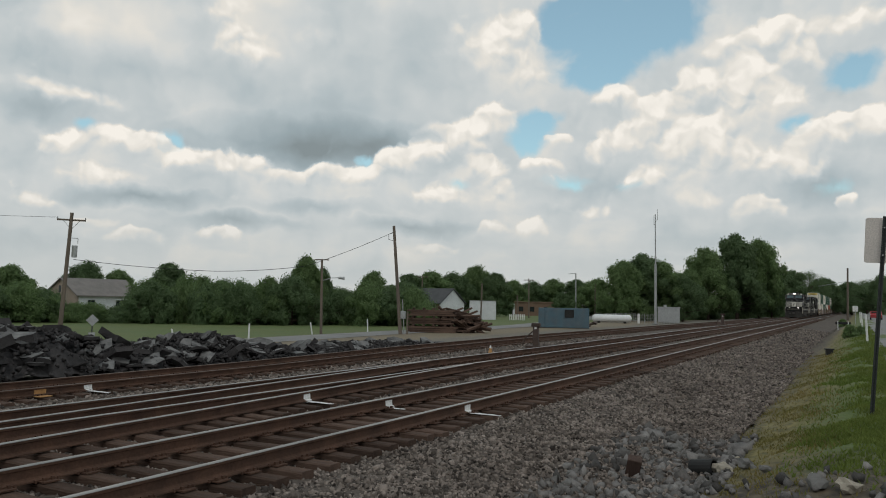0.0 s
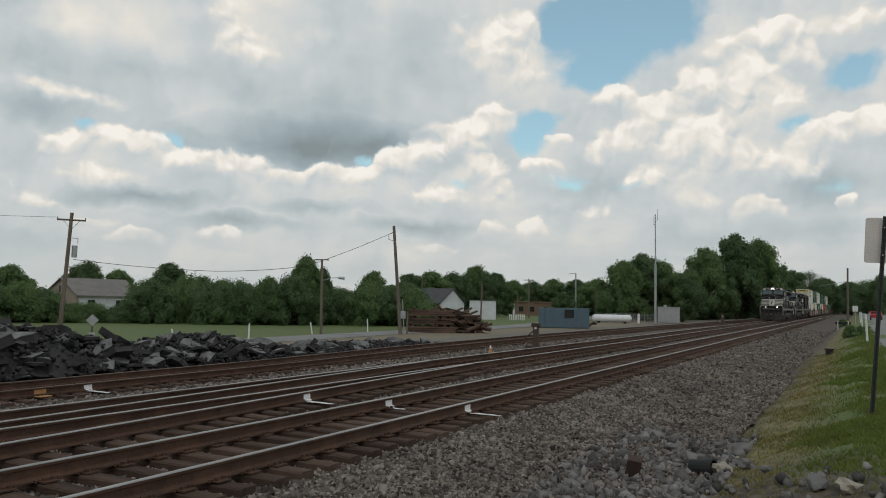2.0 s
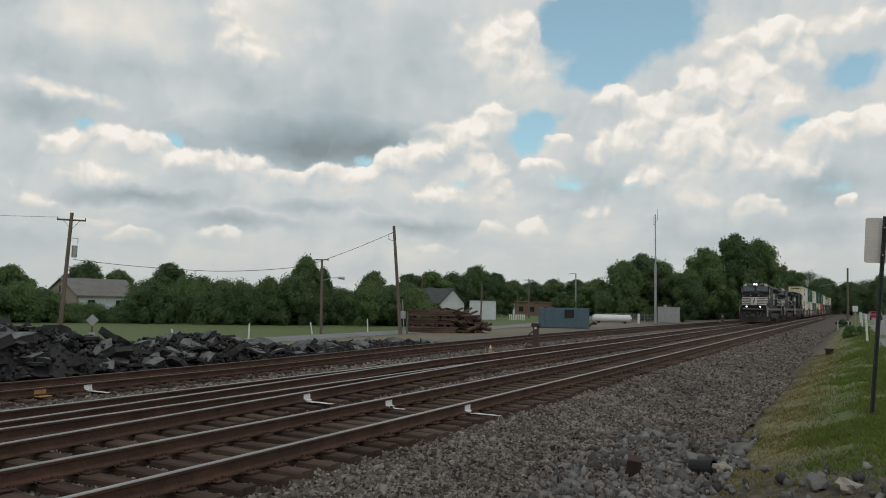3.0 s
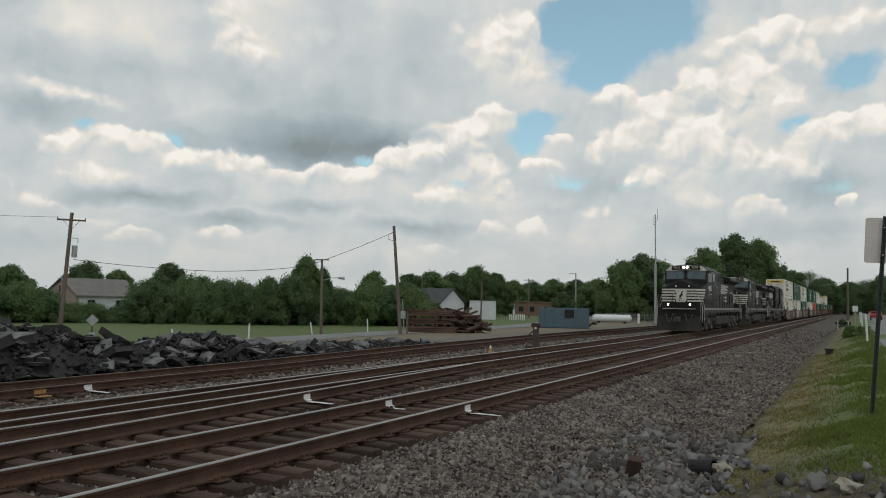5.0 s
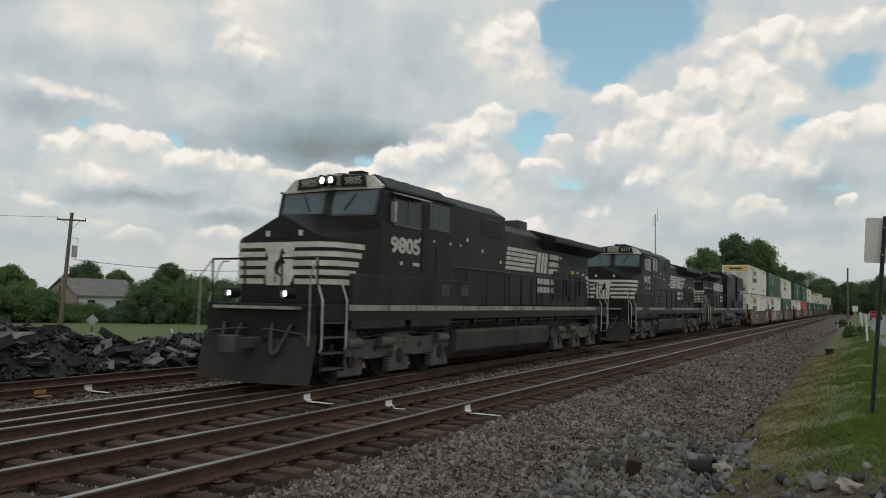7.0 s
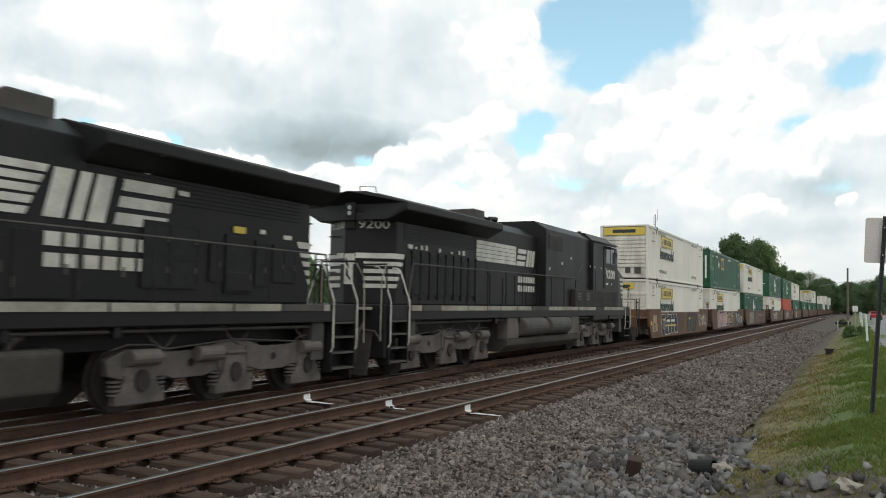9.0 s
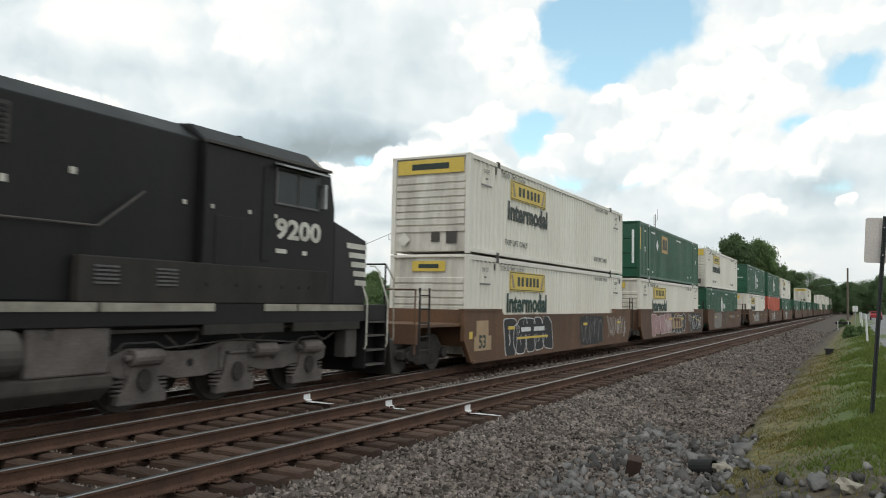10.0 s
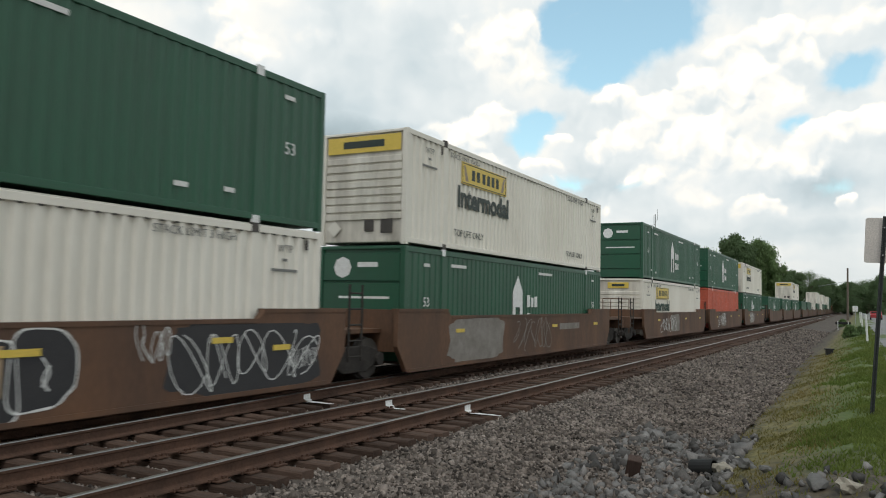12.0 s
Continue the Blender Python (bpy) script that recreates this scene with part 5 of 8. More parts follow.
def white_markings(C, lower=False):
    sign = flat(C, "sign_panel", 3.1, 0.62, on_side(-3.6, 2.22), M_YELLOW, "yellow panel with a dark bar for a name")
    part("panel_border", boxes((-1.5, 1.5, 0.26, 0.285, 0.004, 0.008), (-1.5, 1.5, -0.285, -0.26, 0.004, 0.008), (-1.5, -1.475, -0.26, 0.26, 0.004, 0.008), (1.475, 1.5, -0.26, 0.26, 0.004, 0.008)), M_DARKTEXT, sign)
    for xa in (-0.9, -0.58, -0.2, 0.12, 0.44, 0.76):
        part("name_bar", boxes((xa, xa + 0.2, -0.15, 0.15, 0.004, 0.009)), M_DARKTEXT, sign)
    for k in (-1, 1):
        b = bmesh.new()
        prism(b, [(k * 1.42, 0.22), (k * 1.32, 0.22), (k * 1.12, -0.22), (k * 1.3, -0.22)], "z", 0.004, 0.008)
        part("scroll_mark", b, M_TANSIDE, sign)
    text_mesh("word", "Intermodal", 0.8, M_GREENTEXT if lower else M_DARKTEXT, C, on_side(-3.6, 1.5), "dark painted word", 0.03)
    text_mesh("notice", "TOP LIFT ONLY", 0.27, M_DARKTEXT, C, on_side(-4.6, 0.5), "small dark stencilled words")
    text_mesh("notice", "STACK LIMIT 3 HIGH", 0.2, M_SMALL, C, on_side(-4.9, 2.58), "small dark stencilled words")
    text_mesh("notice", "TOP LIFT ONLY", 0.27, M_DARKTEXT, C, on_side(4.6, 0.5), "small dark stencilled words")
    text_mesh("notice", "STACK LIMIT 3 HIGH", 0.2, M_SMALL, C, on_side(4.7, 2.6), "small dark stencilled words")
    for y in (-6.95, 6.95):
        text_mesh("notice", "WTP", 0.2, M_SMALL, C, on_side(y, 2.48), "small dark stencilled letters")
        for z, w in ((2.27, 0.14), (2.07, 0.75)):
            flat(C, "small_marking", w, 0.055, on_side(y, z), M_SMALL, "unreadable dark marking as a bar")
        part("slot", boxes((1.29, 1.306, y + 0.62, y + 0.7, 2.5, 2.7)), M_GRIME, C, "dark fork of the door hold-back")
    b = bmesh.new()
    for k in range(52):
        yy = -7.6 + k * 0.295
        box(b, 1.295, 1.303, yy, yy + 0.11, 2.72, 2.745)
    part("slot_row", b, M_GRIME, C, "row of small dark slots under the top rail")["kind"] = "stuff"
    # front end panel
    f = Matrix.Translation((0, -8.075 + 0.012, 2.55)) @ pose(0, 0, 0, 90, 0, 0)
    big = flat(C, "sign_panel", 2.2 if not lower else 1.1, 0.42 if not lower else 0.3, f, M_YELLOW, "yellow panel with a dark bar for a name")
    part("name_bar", boxes((-0.62, 0.62, -0.09, 0.09, 0.004, 0.008)) if not lower else boxes((-0.33, 0.33, -0.06, 0.06, 0.004, 0.008)), M_DARKTEXT, big)
    flat(C, "placard", 0.3, 0.3, Matrix.Translation((-0.85, -8.075 + 0.012, 0.42)) @ pose(0, 0, 0, 90, 0, 0) @ pose(0, 0, 0, 0, 0, 45), M_CONT_W)
    flat(C, "vent_plate", 0.34, 0.42, Matrix.Translation((0.72, -8.075 + 0.03, 0.5)) @ pose(0, 0, 0, 90, 0, 0), M_GRIME)
    flat(C, "notice_plate", 0.28, 0.28, Matrix.Translation((0.2, -8.075 + 0.03, 0.48)) @ pose(0, 0, 0, 90, 0, 0), M_GRIME)


def green_markings(C, style):
    if style == 0:
        sign = flat(C, "sign_panel", 1.5, 0.95, on_side(-2.4, 2.05), M_GOLD, "tan square with dark shapes for a name")
        part("name_bar", boxes((-0.55, -0.2, -0.3, 0.3, 0.004, 0.009), (-0.1, 0.2, -0.3, 0.3, 0.004, 0.009), (0.3, 0.55, -0.3, 0.3, 0.004, 0.009)), M_DARKTEXT, sign)
        flat(C, "placard", 0.42, 0.42, on_side(-4.2, 1.9) @ pose(0, 0, 0, 0, 0, 45), M_WHITE_PAINT, "white diamond placard")
        flat(C, "reflective_strip", 0.14, 1.1, on_side(-7.95, 2.0), M_YELLOW)
        f = Matrix.Translation((0, -8.075 + 0.018, 2.45)) @ pose(0, 0, 0, 90, 0, 0)
        flat(C, "sign_panel", 0.6, 0.4, f, M_GOLD)
        flat(C, "placard", 0.32, 0.32, Matrix.Translation((-0.6, -8.075 + 0.018, 1.8)) @ pose(0, 0, 0, 90, 0, 0) @ pose(0, 0, 0, 0, 0, 45), M_WHITE_PAINT)
        flat(C, "notice_plate", 0.5, 0.25, Matrix.Translation((0.0, -8.075 + 0.018, 0.6)) @ pose(0, 0, 0, 90, 0, 0), M_WHITE_PAINT)
        text_mesh("painted_number", "53", 0.34, M_WHITE_PAINT, C, Matrix.Translation((0.1, -8.075 + 0.016, 1.45)) @ pose(0, 0, 0, 90, 0, 0), "white painted numerals")
        flat(C, "marking_column", 0.12, 1.7, Matrix.Translation((0.95, -8.075 + 0.018, 1.6)) @ pose(0, 0, 0, 90, 0, 0), M_WHITE_PAINT, "column of unreadable white lettering")
    else:
        m0 = on_side(-0.5, 1.4, out=0.006)
        b = bmesh.new()
        prism(b, [(-0.9, -0.8), (-0.9, 0.5), (-0.5, 1.0), (-0.1, 0.5), (-0.1, -0.8), (-0.32, -0.8), (-0.32, 0.0), (-0.68, 0.0), (-0.68, -0.8)], "z", -0.004, 0.004)
        part("emblem", b, M_WHITE_PAINT, C, "plain white emblem", m=m0)
        for xa, z in ((0.3, 0.2), (0.3, -0.4)):
            part("name_bar", boxes((xa, xa + 0.25, z - 0.2, z + 0.2, -0.004, 0.004), (xa + 0.35, xa + 0.55, z - 0.2, z + 0.12, -0.004, 0.004), (xa + 0.65, xa + 0.9, z - 0.2, z + 0.16, -0.004, 0.004)), M_WHITE_PAINT, C, m=m0)
        f = Matrix.Translation((-0.55, -8.075 + 0.018, 2.35)) @ pose(0, 0, 0, 90, 0, 0)
        b = bmesh.new()
        rod(b, (0, 0, -0.004), (0, 0, 0.004), 0.27, 8)
        part("emblem", b, M_WHITE_PAINT, C, m=f)
        flat(C, "name_bar", 0.6, 0.12, Matrix.Translation((0.2, -8.075 + 0.018, 2.42)) @ pose(0, 0, 0, 90, 0, 0), M_WHITE_PAINT)
        flat(C, "name_bar", 1.5, 0.06, Matrix.Translation((0.1, -8.075 + 0.018, 1.6)) @ pose(0, 0, 0, 90, 0, 0), M_WHITE_PAINT)
    text_mesh("painted_number", "53", 0.34, M_WHITE_PAINT, C, on_side(-7.0, 1.5), "white painted numerals")
    text_mesh("painted_number", "53", 0.34, M_WHITE_PAINT, C, on_side(7.0, 1.5), "white painted numerals")
    for y, z, w in ((-7.0, 2.45, 0.3), (-5.2, 2.5, 0.9), (-6.3, 0.5, 0.25), (-5.3, 0.4, 0.25), (6.95, 2.5, 0.3), (5.4, 0.5, 0.25), (4.3, 0.45, 0.3), (1.5, 2.55, 1.3)):
        flat(C, "small_marking", w, 0.085, on_side(y, z), M_SPRAY_W, "unreadable white marking as a bar")


def rail_truck(parent, y):
    bm = bmesh.new()
    for s in (-1, 1):
        x0 = s * 1.02
        prism(bm, [(-1.15, 0.36), (-1.15, 0.58), (-0.5, 0.78), (0.5, 0.78), (1.15, 0.58), (1.15, 0.36), (0.75, 0.36), (0.45, 0.2), (-0.45, 0.2), (-0.75, 0.36)], "x", x0 - 0.09, x0 + 0.09)
        for yy in (-0.9, 0.9):
            rod(bm, (x0, yy, 0.46), (x0 + s * 0.17, yy, 0.46), 0.15, 12)
    box(bm, -1.0, 1.0, -0.2, 0.2, 0.4, 0.75)
    f = part("truck_frame", bm, M_UNDER, parent, "dark cast bogie frame", m=Matrix.Translation((0, y, 0)), bevel=0.02)
    for yy in (-0.9, 0.9):
        wheelset(parent, y + yy, 0.47)


def well_car(first, last, label, paint):
    """One well of a car; the place for the container's middle is the origin."""
    Wc = tagged(thing("well_car"), label, "rail car", "well cars")
    for s in (-1, 1):
        b = bmesh.new()
        x0, x1 = s * 1.39, s * 1.52
        prism(b, [(-8.25, 0.13), (8.25, 0.13), (8.7, 0.75), (8.7, 1.62), (6.2, 1.62), (6.02, 1.44), (-6.02, 1.44), (-6.2, 1.62), (-8.7, 1.62), (-8.7, 0.75)], "x", min(x0, x1), max(x0, x1))
        side = part("side_sill", b, paint, Wc, "rust-brown steel side of the well", bevel=0.012)
        b = bmesh.new()
        x2 = s * 1.535
        for y0, y1, z in ((-8.7, -6.2, 1.56), (-6.0, 6.0, 1.38), (6.2, 8.7, 1.56)):
            box(b, min(x2, x2 - s * 0.2), max(x2, x2 - s * 0.2), y0, y1, z, z + 0.07)
        box(b, x2 - 0.012, x2 + 0.012, -8.2, 8.2, 0.12, 0.2)
        part("top_chord", b, paint, side)
    for y in (-6.5, -3.0, 0.0, 3.0, 6.2):
        part("cross_member", boxes((-1.4, 1.4, y, y + 0.3, 0.14, 0.28)), paint, Wc)
    for y in (-8.45, 8.2):
        part("bulkhead", boxes((-1.4, 1.4, y, y + 0.25, 0.6, 1.6)), paint, Wc)
    for e, end in ((-1, first), (1, last)):
        b = bmesh.new()
        far = 11.3 if end else 9.7
        y0, y1 = sorted((e * 8.45, e * far))
        box(b, -0.35, 0.35, y0, y1, 0.75, 1.15)
        if end:
            y0, y1 = sorted((e * 8.45, e * 11.2))
            box(b, -1.4, 1.4, y0, y1, 1.15, 1.23)
            box(b, -1.45, 1.45, min(e * 11.1, e * 11.2), max(e * 11.1, e * 11.2), 0.75, 1.25)
            box(b, -0.15, 0.15, min(e * 11.2, e * 12.0), max(e * 11.2, e * 12.0), 0.76, 1.0)
        else:
            box(b, -0.9, 0.9, y0, y1, 1.05, 1.15)
        part("end_platform", b, paint, Wc, "brown end platform", bevel=0.01)
        if end:
            rail_truck(Wc, e * 10.1)
            for s in (-1, 1):
                part("end_handrail", rods([(s * 1.38, e * 11.15, 0.5), (s * 1.38, e * 11.15, 2.1), (s * 0.5, e * 11.15, 2.1), (s * 0.5, e * 11.15, 1.2)], 0.022), paint, Wc)
        elif e > 0:
            rail_truck(Wc, 9.7)
        if e > 0 or end:
            lad, yl = bmesh.new(), (e * 10.75 if end else 9.2)
            for dy in (-0.24, 0.24):
                rod(lad, (1.42, yl + dy, 0.5), (1.42, yl + dy, 2.15), 0.028, 6)
            for k in range(5):
                rod(lad, (1.42, yl - 0.24, 0.6 + k * 0.34), (1.42, yl + 0.24, 0.6 + k * 0.34), 0.02, 6)
            part("ladder", lad, M_UNDER, Wc, "dark steel ladder")
    return Wc


M_SPRAY_W = surf("white_spray_paint", (0.72, 0.72, 0.7), (0.55, 0.55, 0.54), rough=0.8, scale=3)
M_SPRAY_B = surf("black_spray_paint", (0.022, 0.022, 0.025), (0.035, 0.034, 0.036), rough=0.75, scale=3)
M_SPRAY_G = surf("grey_spray_paint", (0.25, 0.23, 0.21), (0.17, 0.15, 0.13), rough=0.8, scale=3)
M_SPRAY_P = surf("pink_spray_paint", (0.42, 0.25, 0.25), (0.3, 0.18, 0.18), rough=0.8, scale=3)


def blotch(parent, y0, y1, z0, z1, material, seed, label=""):
    """A patch of sprayed paint with a lumpy outline on the near side of a well."""
    rnd = random.Random(seed)
    b = bmesh.new()
    n = 26
    pts = []
    for k in range(n):
        a = k * math.tau / n
        r = 0.86 + 0.14 * rnd.random()
        c, s = math.cos(a), math.sin(a)
        pts.append(((y0 + y1) / 2 + (y1 - y0) / 2 * r * math.copysign(abs(c) ** 0.3, c), (z0 + z1) / 2 + (z1 - z0) / 2 * r * math.copysign(abs(s) ** 0.3, s)))
    prism(b, pts, "x", 1.521, 1.526)
    return part("paint_patch", b, material, parent, label)


def scrawl(parent, y0, y1, z0, z1, material, seed, strokes, r=0.022, label="looping spray-paint scrawl"):
    """Curling strokes of paint on the near side of a well."""
    rnd = random.Random(seed)
    b = bmesh.new()
    for k in range(strokes):
        cy, cz = y0 + (k + 0.5) * (y1 - y0) / strokes, rnd.uniform(z0 * 0.6 + z1 * 0.4, z0 * 0.4 + z1 * 0.6)
        w, h = (y1 - y0) / strokes * rnd.uniform(0.5, 0.75), (z1 - z0) * rnd.uniform(0.3, 0.5)
        p1, p2, f = rnd.uniform(0, 6.28), rnd.uniform(0, 6.28), rnd.choice((1, 2, 2, 3))
        last = None
        for j in range(22):
            t = j / 21 * 7.5
            p = (1.53, cy + w * math.sin(t + p1), min(z1, max(z0, cz + h * math.sin(t * f * 0.7 + p2))))
            if last:
                rod(b, last, p, r, 4)
            last = p
    for v in b.verts:
        v.co.x = 1.528 + (v.co.x - 1.53) * 0.12
    return part("paint_scrawl", b, material, parent, label)


def bubble_letters(parent, y0, y1, z0, z1, fill, line, seed, n, r=0.02):
    """Swollen, overlapping letter shapes filled with one paint and outlined in another."""
    rnd = random.Random(seed)
    step = (y1 - y0) / n
    for k in range(n):
        cy, cz = y0 + (k + 0.5) * step, (z0 + z1) / 2 + rnd.uniform(-0.04, 0.04)
        w, h = step * rnd.uniform(0.56, 0.68), (z1 - z0) / 2 * rnd.uniform(0.88, 1.0)
        lean, notch, side = rnd.uniform(-0.22, 0.22), rnd.uniform(0, 6.28), rnd.uniform(0.1, 0.28)
        pts = []
        for j in range(30):
            a = j * math.tau / 30
            c, s = math.cos(a), math.sin(a)
            q = 1 - side * max(0.0, math.cos(a - notch)) ** 6 - 0.07 * math.sin(3 * a + notch)
            dz = h * q * math.copysign(abs(s) ** 0.55, s)
            pts.append((cy + w * q * math.copysign(abs(c) ** 0.55, c) + lean * dz, cz + dz))
        b = bmesh.new()
        x = 1.521 + 0.0015 * k
        prism(b, pts, "x", x - 0.002, x + 0.001)
        shape = part("sprayed_letter", b, fill, parent, "swollen sprayed letter shape")
        b = bmesh.new()
        strokes = [pts + pts[:1]]
        for j in range(rnd.choice((1, 2, 2))):
            u, v = cy + w * rnd.uniform(-0.45, 0.35), cz + h * rnd.uniform(-0.6, 0.1)
            ln, bend = h * rnd.uniform(0.4, 0.8), rnd.uniform(-0.5, 0.5)
            strokes.append([(u + lean * i * ln / 6 + bend * 0.25 * math.sin(i * 0.55), v + ln * i / 6) for i in range(7)])
        for line_pts in strokes:
            for p, q in zip(line_pts, line_pts[1:]):
                rod(b, (0, *p), (0, *q), r * rnd.uniform(0.6, 1.1), 4)
        for v in b.verts:
            v.co.x = x + 0.0015 + v.co.x * 0.1
        part("sprayed_outline", b, line, shape, "thin sprayed outline")


def decorate(car, i):
    """Numbers, plates, reflectors and sprayed paint on the first wells."""
    if i == 0:
        part("number_panel", boxes((1.521, 1.526, -7.95, -7.15, 0.86, 1.3)), M_CREAM_OLD, car, "faded cream panel")
        part("number_panel", boxes((1.521, 1.526, -8.08, -6.95, 0.45, 0.86)), M_CREAM_OLD, car, "faded cream panel")
        part("number_panel", boxes((1.521, 1.526, -8.4, -8.2, 0.8, 1.0)), M_YELLOW, car, "small yellow square")
        text_mesh("painted_number", "53", 0.5, M_DARKTEXT, car, Matrix.Translation((1.53, -7.55, 0.68)) @ pose(0, 0, 0, 90, 0, 90), "dark painted numerals", 0.014)
        bubble_letters(car, -5.95, -1.9, 0.2, 1.42, M_SPRAY_B, M_SPRAY_W, 1, 5, 0.024)
        blotch(car, 1.15, 4.45, 0.2, 1.42, M_SPRAY_B, 3, "black sprayed block")
        scrawl(car, 1.4, 4.2, 0.28, 1.36, M_SPRAY_G, 4, 5, 0.014)
        scrawl(car, 4.9, 7.9, 0.4, 1.35, M_SPRAY_W, 5, 12, 0.009)
        part("code_panel", boxes((1.531, 1.536, -4.8, -2.5, 0.82, 1.14)), M_SPRAY_B, car, "black panel")
        for ya, yb in ((-4.7, -3.9), (-3.6, -2.65)):
            part("code_bar", boxes((1.535, 1.54, ya, yb, 0.91, 1.05)), M_SPRAY_W, car, "white code as a plain bar")
        part("line", boxes((1.531, 1.536, -5.0, -2.3, 0.68, 0.75)), M_YELLOW, car)
    elif i == 1:
        bubble_letters(car, -6.4, -1.6, 0.25, 1.42, M_SPRAY_P, M_SPRAY_W, 11, 5, 0.02)
        scrawl(car, -3.4, -1.7, 0.4, 1.1, M_SPRAY_W, 12, 7, 0.01)
        bubble_letters(car, -1.62, 2.3, 0.2, 1.4, M_SPRAY_B, M_SPRAY_W, 17, 5, 0.024)
        part("sign_panel", boxes((1.531, 1.536, -1.37, 1.33, 0.5, 1.16)), M_CREAM_OLD, car, "faded cream panel with dark brown shapes")
        for y0, y1, z0, z1 in ((-1.0, -0.25, 0.96, 1.1), (-0.72, -0.52, 0.58, 0.96), (-0.1, 0.6, 0.94, 1.08), (0.16, 0.36, 0.58, 0.94)):
            part("sign_shape", boxes((1.535, 1.54, y0, y1, z0, z1)), M_SIGN_BROWN, car, "dark brown plain shape")
        for d in (0.0, 0.24):
            b = bmesh.new()
            prism(b, [(0.62 + d, 1.08), (0.76 + d, 1.08), (0.95 + d * 0.8, 0.83), (0.72 + d, 0.58), (0.58 + d, 0.58), (0.8 + d * 0.8, 0.83)], "x", 1.535, 1.54)
            part("sign_shape", b, M_SIGN_BROWN, car, "dark brown plain shape")
        part("number_panel", boxes((1.531, 1.535, -0.55, 0.42, 1.26, 1.42)), M_CREAM_OLD, car, "faded cream number plate")
        for k in range(6):
            part("code_bar", boxes((1.535, 1.538, -0.42 + k * 0.14, -0.33 + k * 0.14, 1.3, 1.38)), M_SIGN_BROWN, car, "dark code as plain bars")
        blotch(car, 3.85, 7.95, 0.18, 1.44, M_SPRAY_B, 13, "black sprayed block")
        scrawl(car, 4.1, 7.7, 0.26, 1.38, M_SPRAY_W, 14, 5, 0.014)
        scrawl(car, 3.35, 4.0, 0.75, 1.4, M_SPRAY_W, 15, 4, 0.011)
        scrawl(car, 6.9, 7.7, 0.5, 0.95, M_SPRAY_W, 16, 6, 0.008)
        for y, w, z in ((-2.34, 0.8, 1.03), (1.06, 0.78, 1.01), (4.89, 0.48, 1.05), (6.42, 0.48, 0.87)):
            part("reflector", boxes((1.541, 1.547, y, y + w, z, z + 0.1)), M_YELLOW, car, "yellow reflective strip")
    elif i == 2:
        blotch(car, -6.3, -2.4, 0.2, 1.4, M_SPRAY_G, 21)
        scrawl(car, -1.8, 1.5, 0.3, 1.35, M_SPRAY_G, 22, 7, 0.018)
        part("code_bar", boxes((1.521, 1.526, 2.4, 4.6, 0.9, 1.12)), M_SPRAY_G, car, "pale code as a plain bar")
    elif i in (3, 4, 5):
        blotch(car, 0.5 - i, 3.0 - i, 0.3, 1.35, M_SPRAY_G, 30 + i)
        scrawl(car, -5.0, -1.0, 0.3, 1.3, M_SPRAY_W, 40 + i, 6, 0.02)
    for y in (() if i == 1 else (-5.75, 1.6, 6.4)):
        part("reflector", boxes((1.535, 1.542, y, y + 0.5, 1.0, 1.1)), M_YELLOW, car, "yellow reflective strip")


V, A = 21.24, -0.0515


def gone(t):
    """How far the train has come since 10.5 s."""
    return V * (t - 10.5) + 0.5 * A * ((t - 10) ** 2 - 0.25)


MOVERS = []                                     # thing, place along the track at 10.5 s, height, turn


def train():
    y = -63.04 + 11.15
    for i, num in enumerate(("9805", "9412", "9200")):
        if i == 0:
            ob = locomotive("locomotive", num, "black diesel locomotive with cream nose stripes, leading, lamps lit", True)
        elif i == 1:
            ob = locomotive("locomotive", num, "black diesel locomotive with cream stripes, second in the train", False)
        else:
            ob = locomotive("locomotive", num, "black diesel locomotive coupled backwards, cab trailing", False, 1.18)
        MOVERS.append((ob, y + (-0.17, 23.8, 45.1)[i], 0.0, 180 if i == 2 else 0))
    fronts = [8.93, 28.35, 47.84]
    loads = [("W", "W"), ("W", "G"), ("G", "W"), ("W", "G"), ("R", "G"), ("G", "W"), ("G", ""), ("G", ""), ("G", "W"), ("G", ""), ("G", ""), ("W", ""),
             ("G", "W"), ("W", ""), ("G", "W"), ("G", ""), ("W", "W"), ("G", "G"), ("R", ""), ("W", "W"), ("G", ""), ("W", "G"), ("G", "W"), ("G", ""), ("W", ""), ("G", "G"), ("W", "W")]
    front = fronts[0]
    mats = {"W": (M_CONT_W, "white corrugated container", "white"), "G": (M_CONT_G, "dark green corrugated container", "green"), "R": (M_CONT_R, "orange-red corrugated container", "red")}
    greens = 0
    for i, (lo, up) in enumerate(loads):
        if i < 3:
            front = fronts[i]
        else:
            front += 19.45 if i % 3 else 23.6
        mid = front + 8.075
        car = well_car(i % 3 == 0, i % 3 == 2, "rust-brown double-stack well car with scrawled paint" if i < 5 else "brown double-stack well car", M_WELL if i == 0 else M_WELL_DK)
        if i < 6:
            decorate(car, i)
        MOVERS.append((car, mid, 0.0, 0))
        for k, c in ((0, lo), (1, up)):
            if not c:
                continue
            mt, lb, kd = mats[c]
            far = i > 8
            ob = container(mt, lb + (" with a yellow panel, resting in the well car" if c == "W" and not k else " stacked on another container" if k else " resting in the well car"), kd, far)
            if not far:
                if c == "W":
                    white_markings(ob, lower=not k)
                elif c == "G":
                    green_markings(ob, 0 if (i == 1 and k) else 1)
            MOVERS.append((ob, mid, 3.2 if k else 0.285, 0))


train()

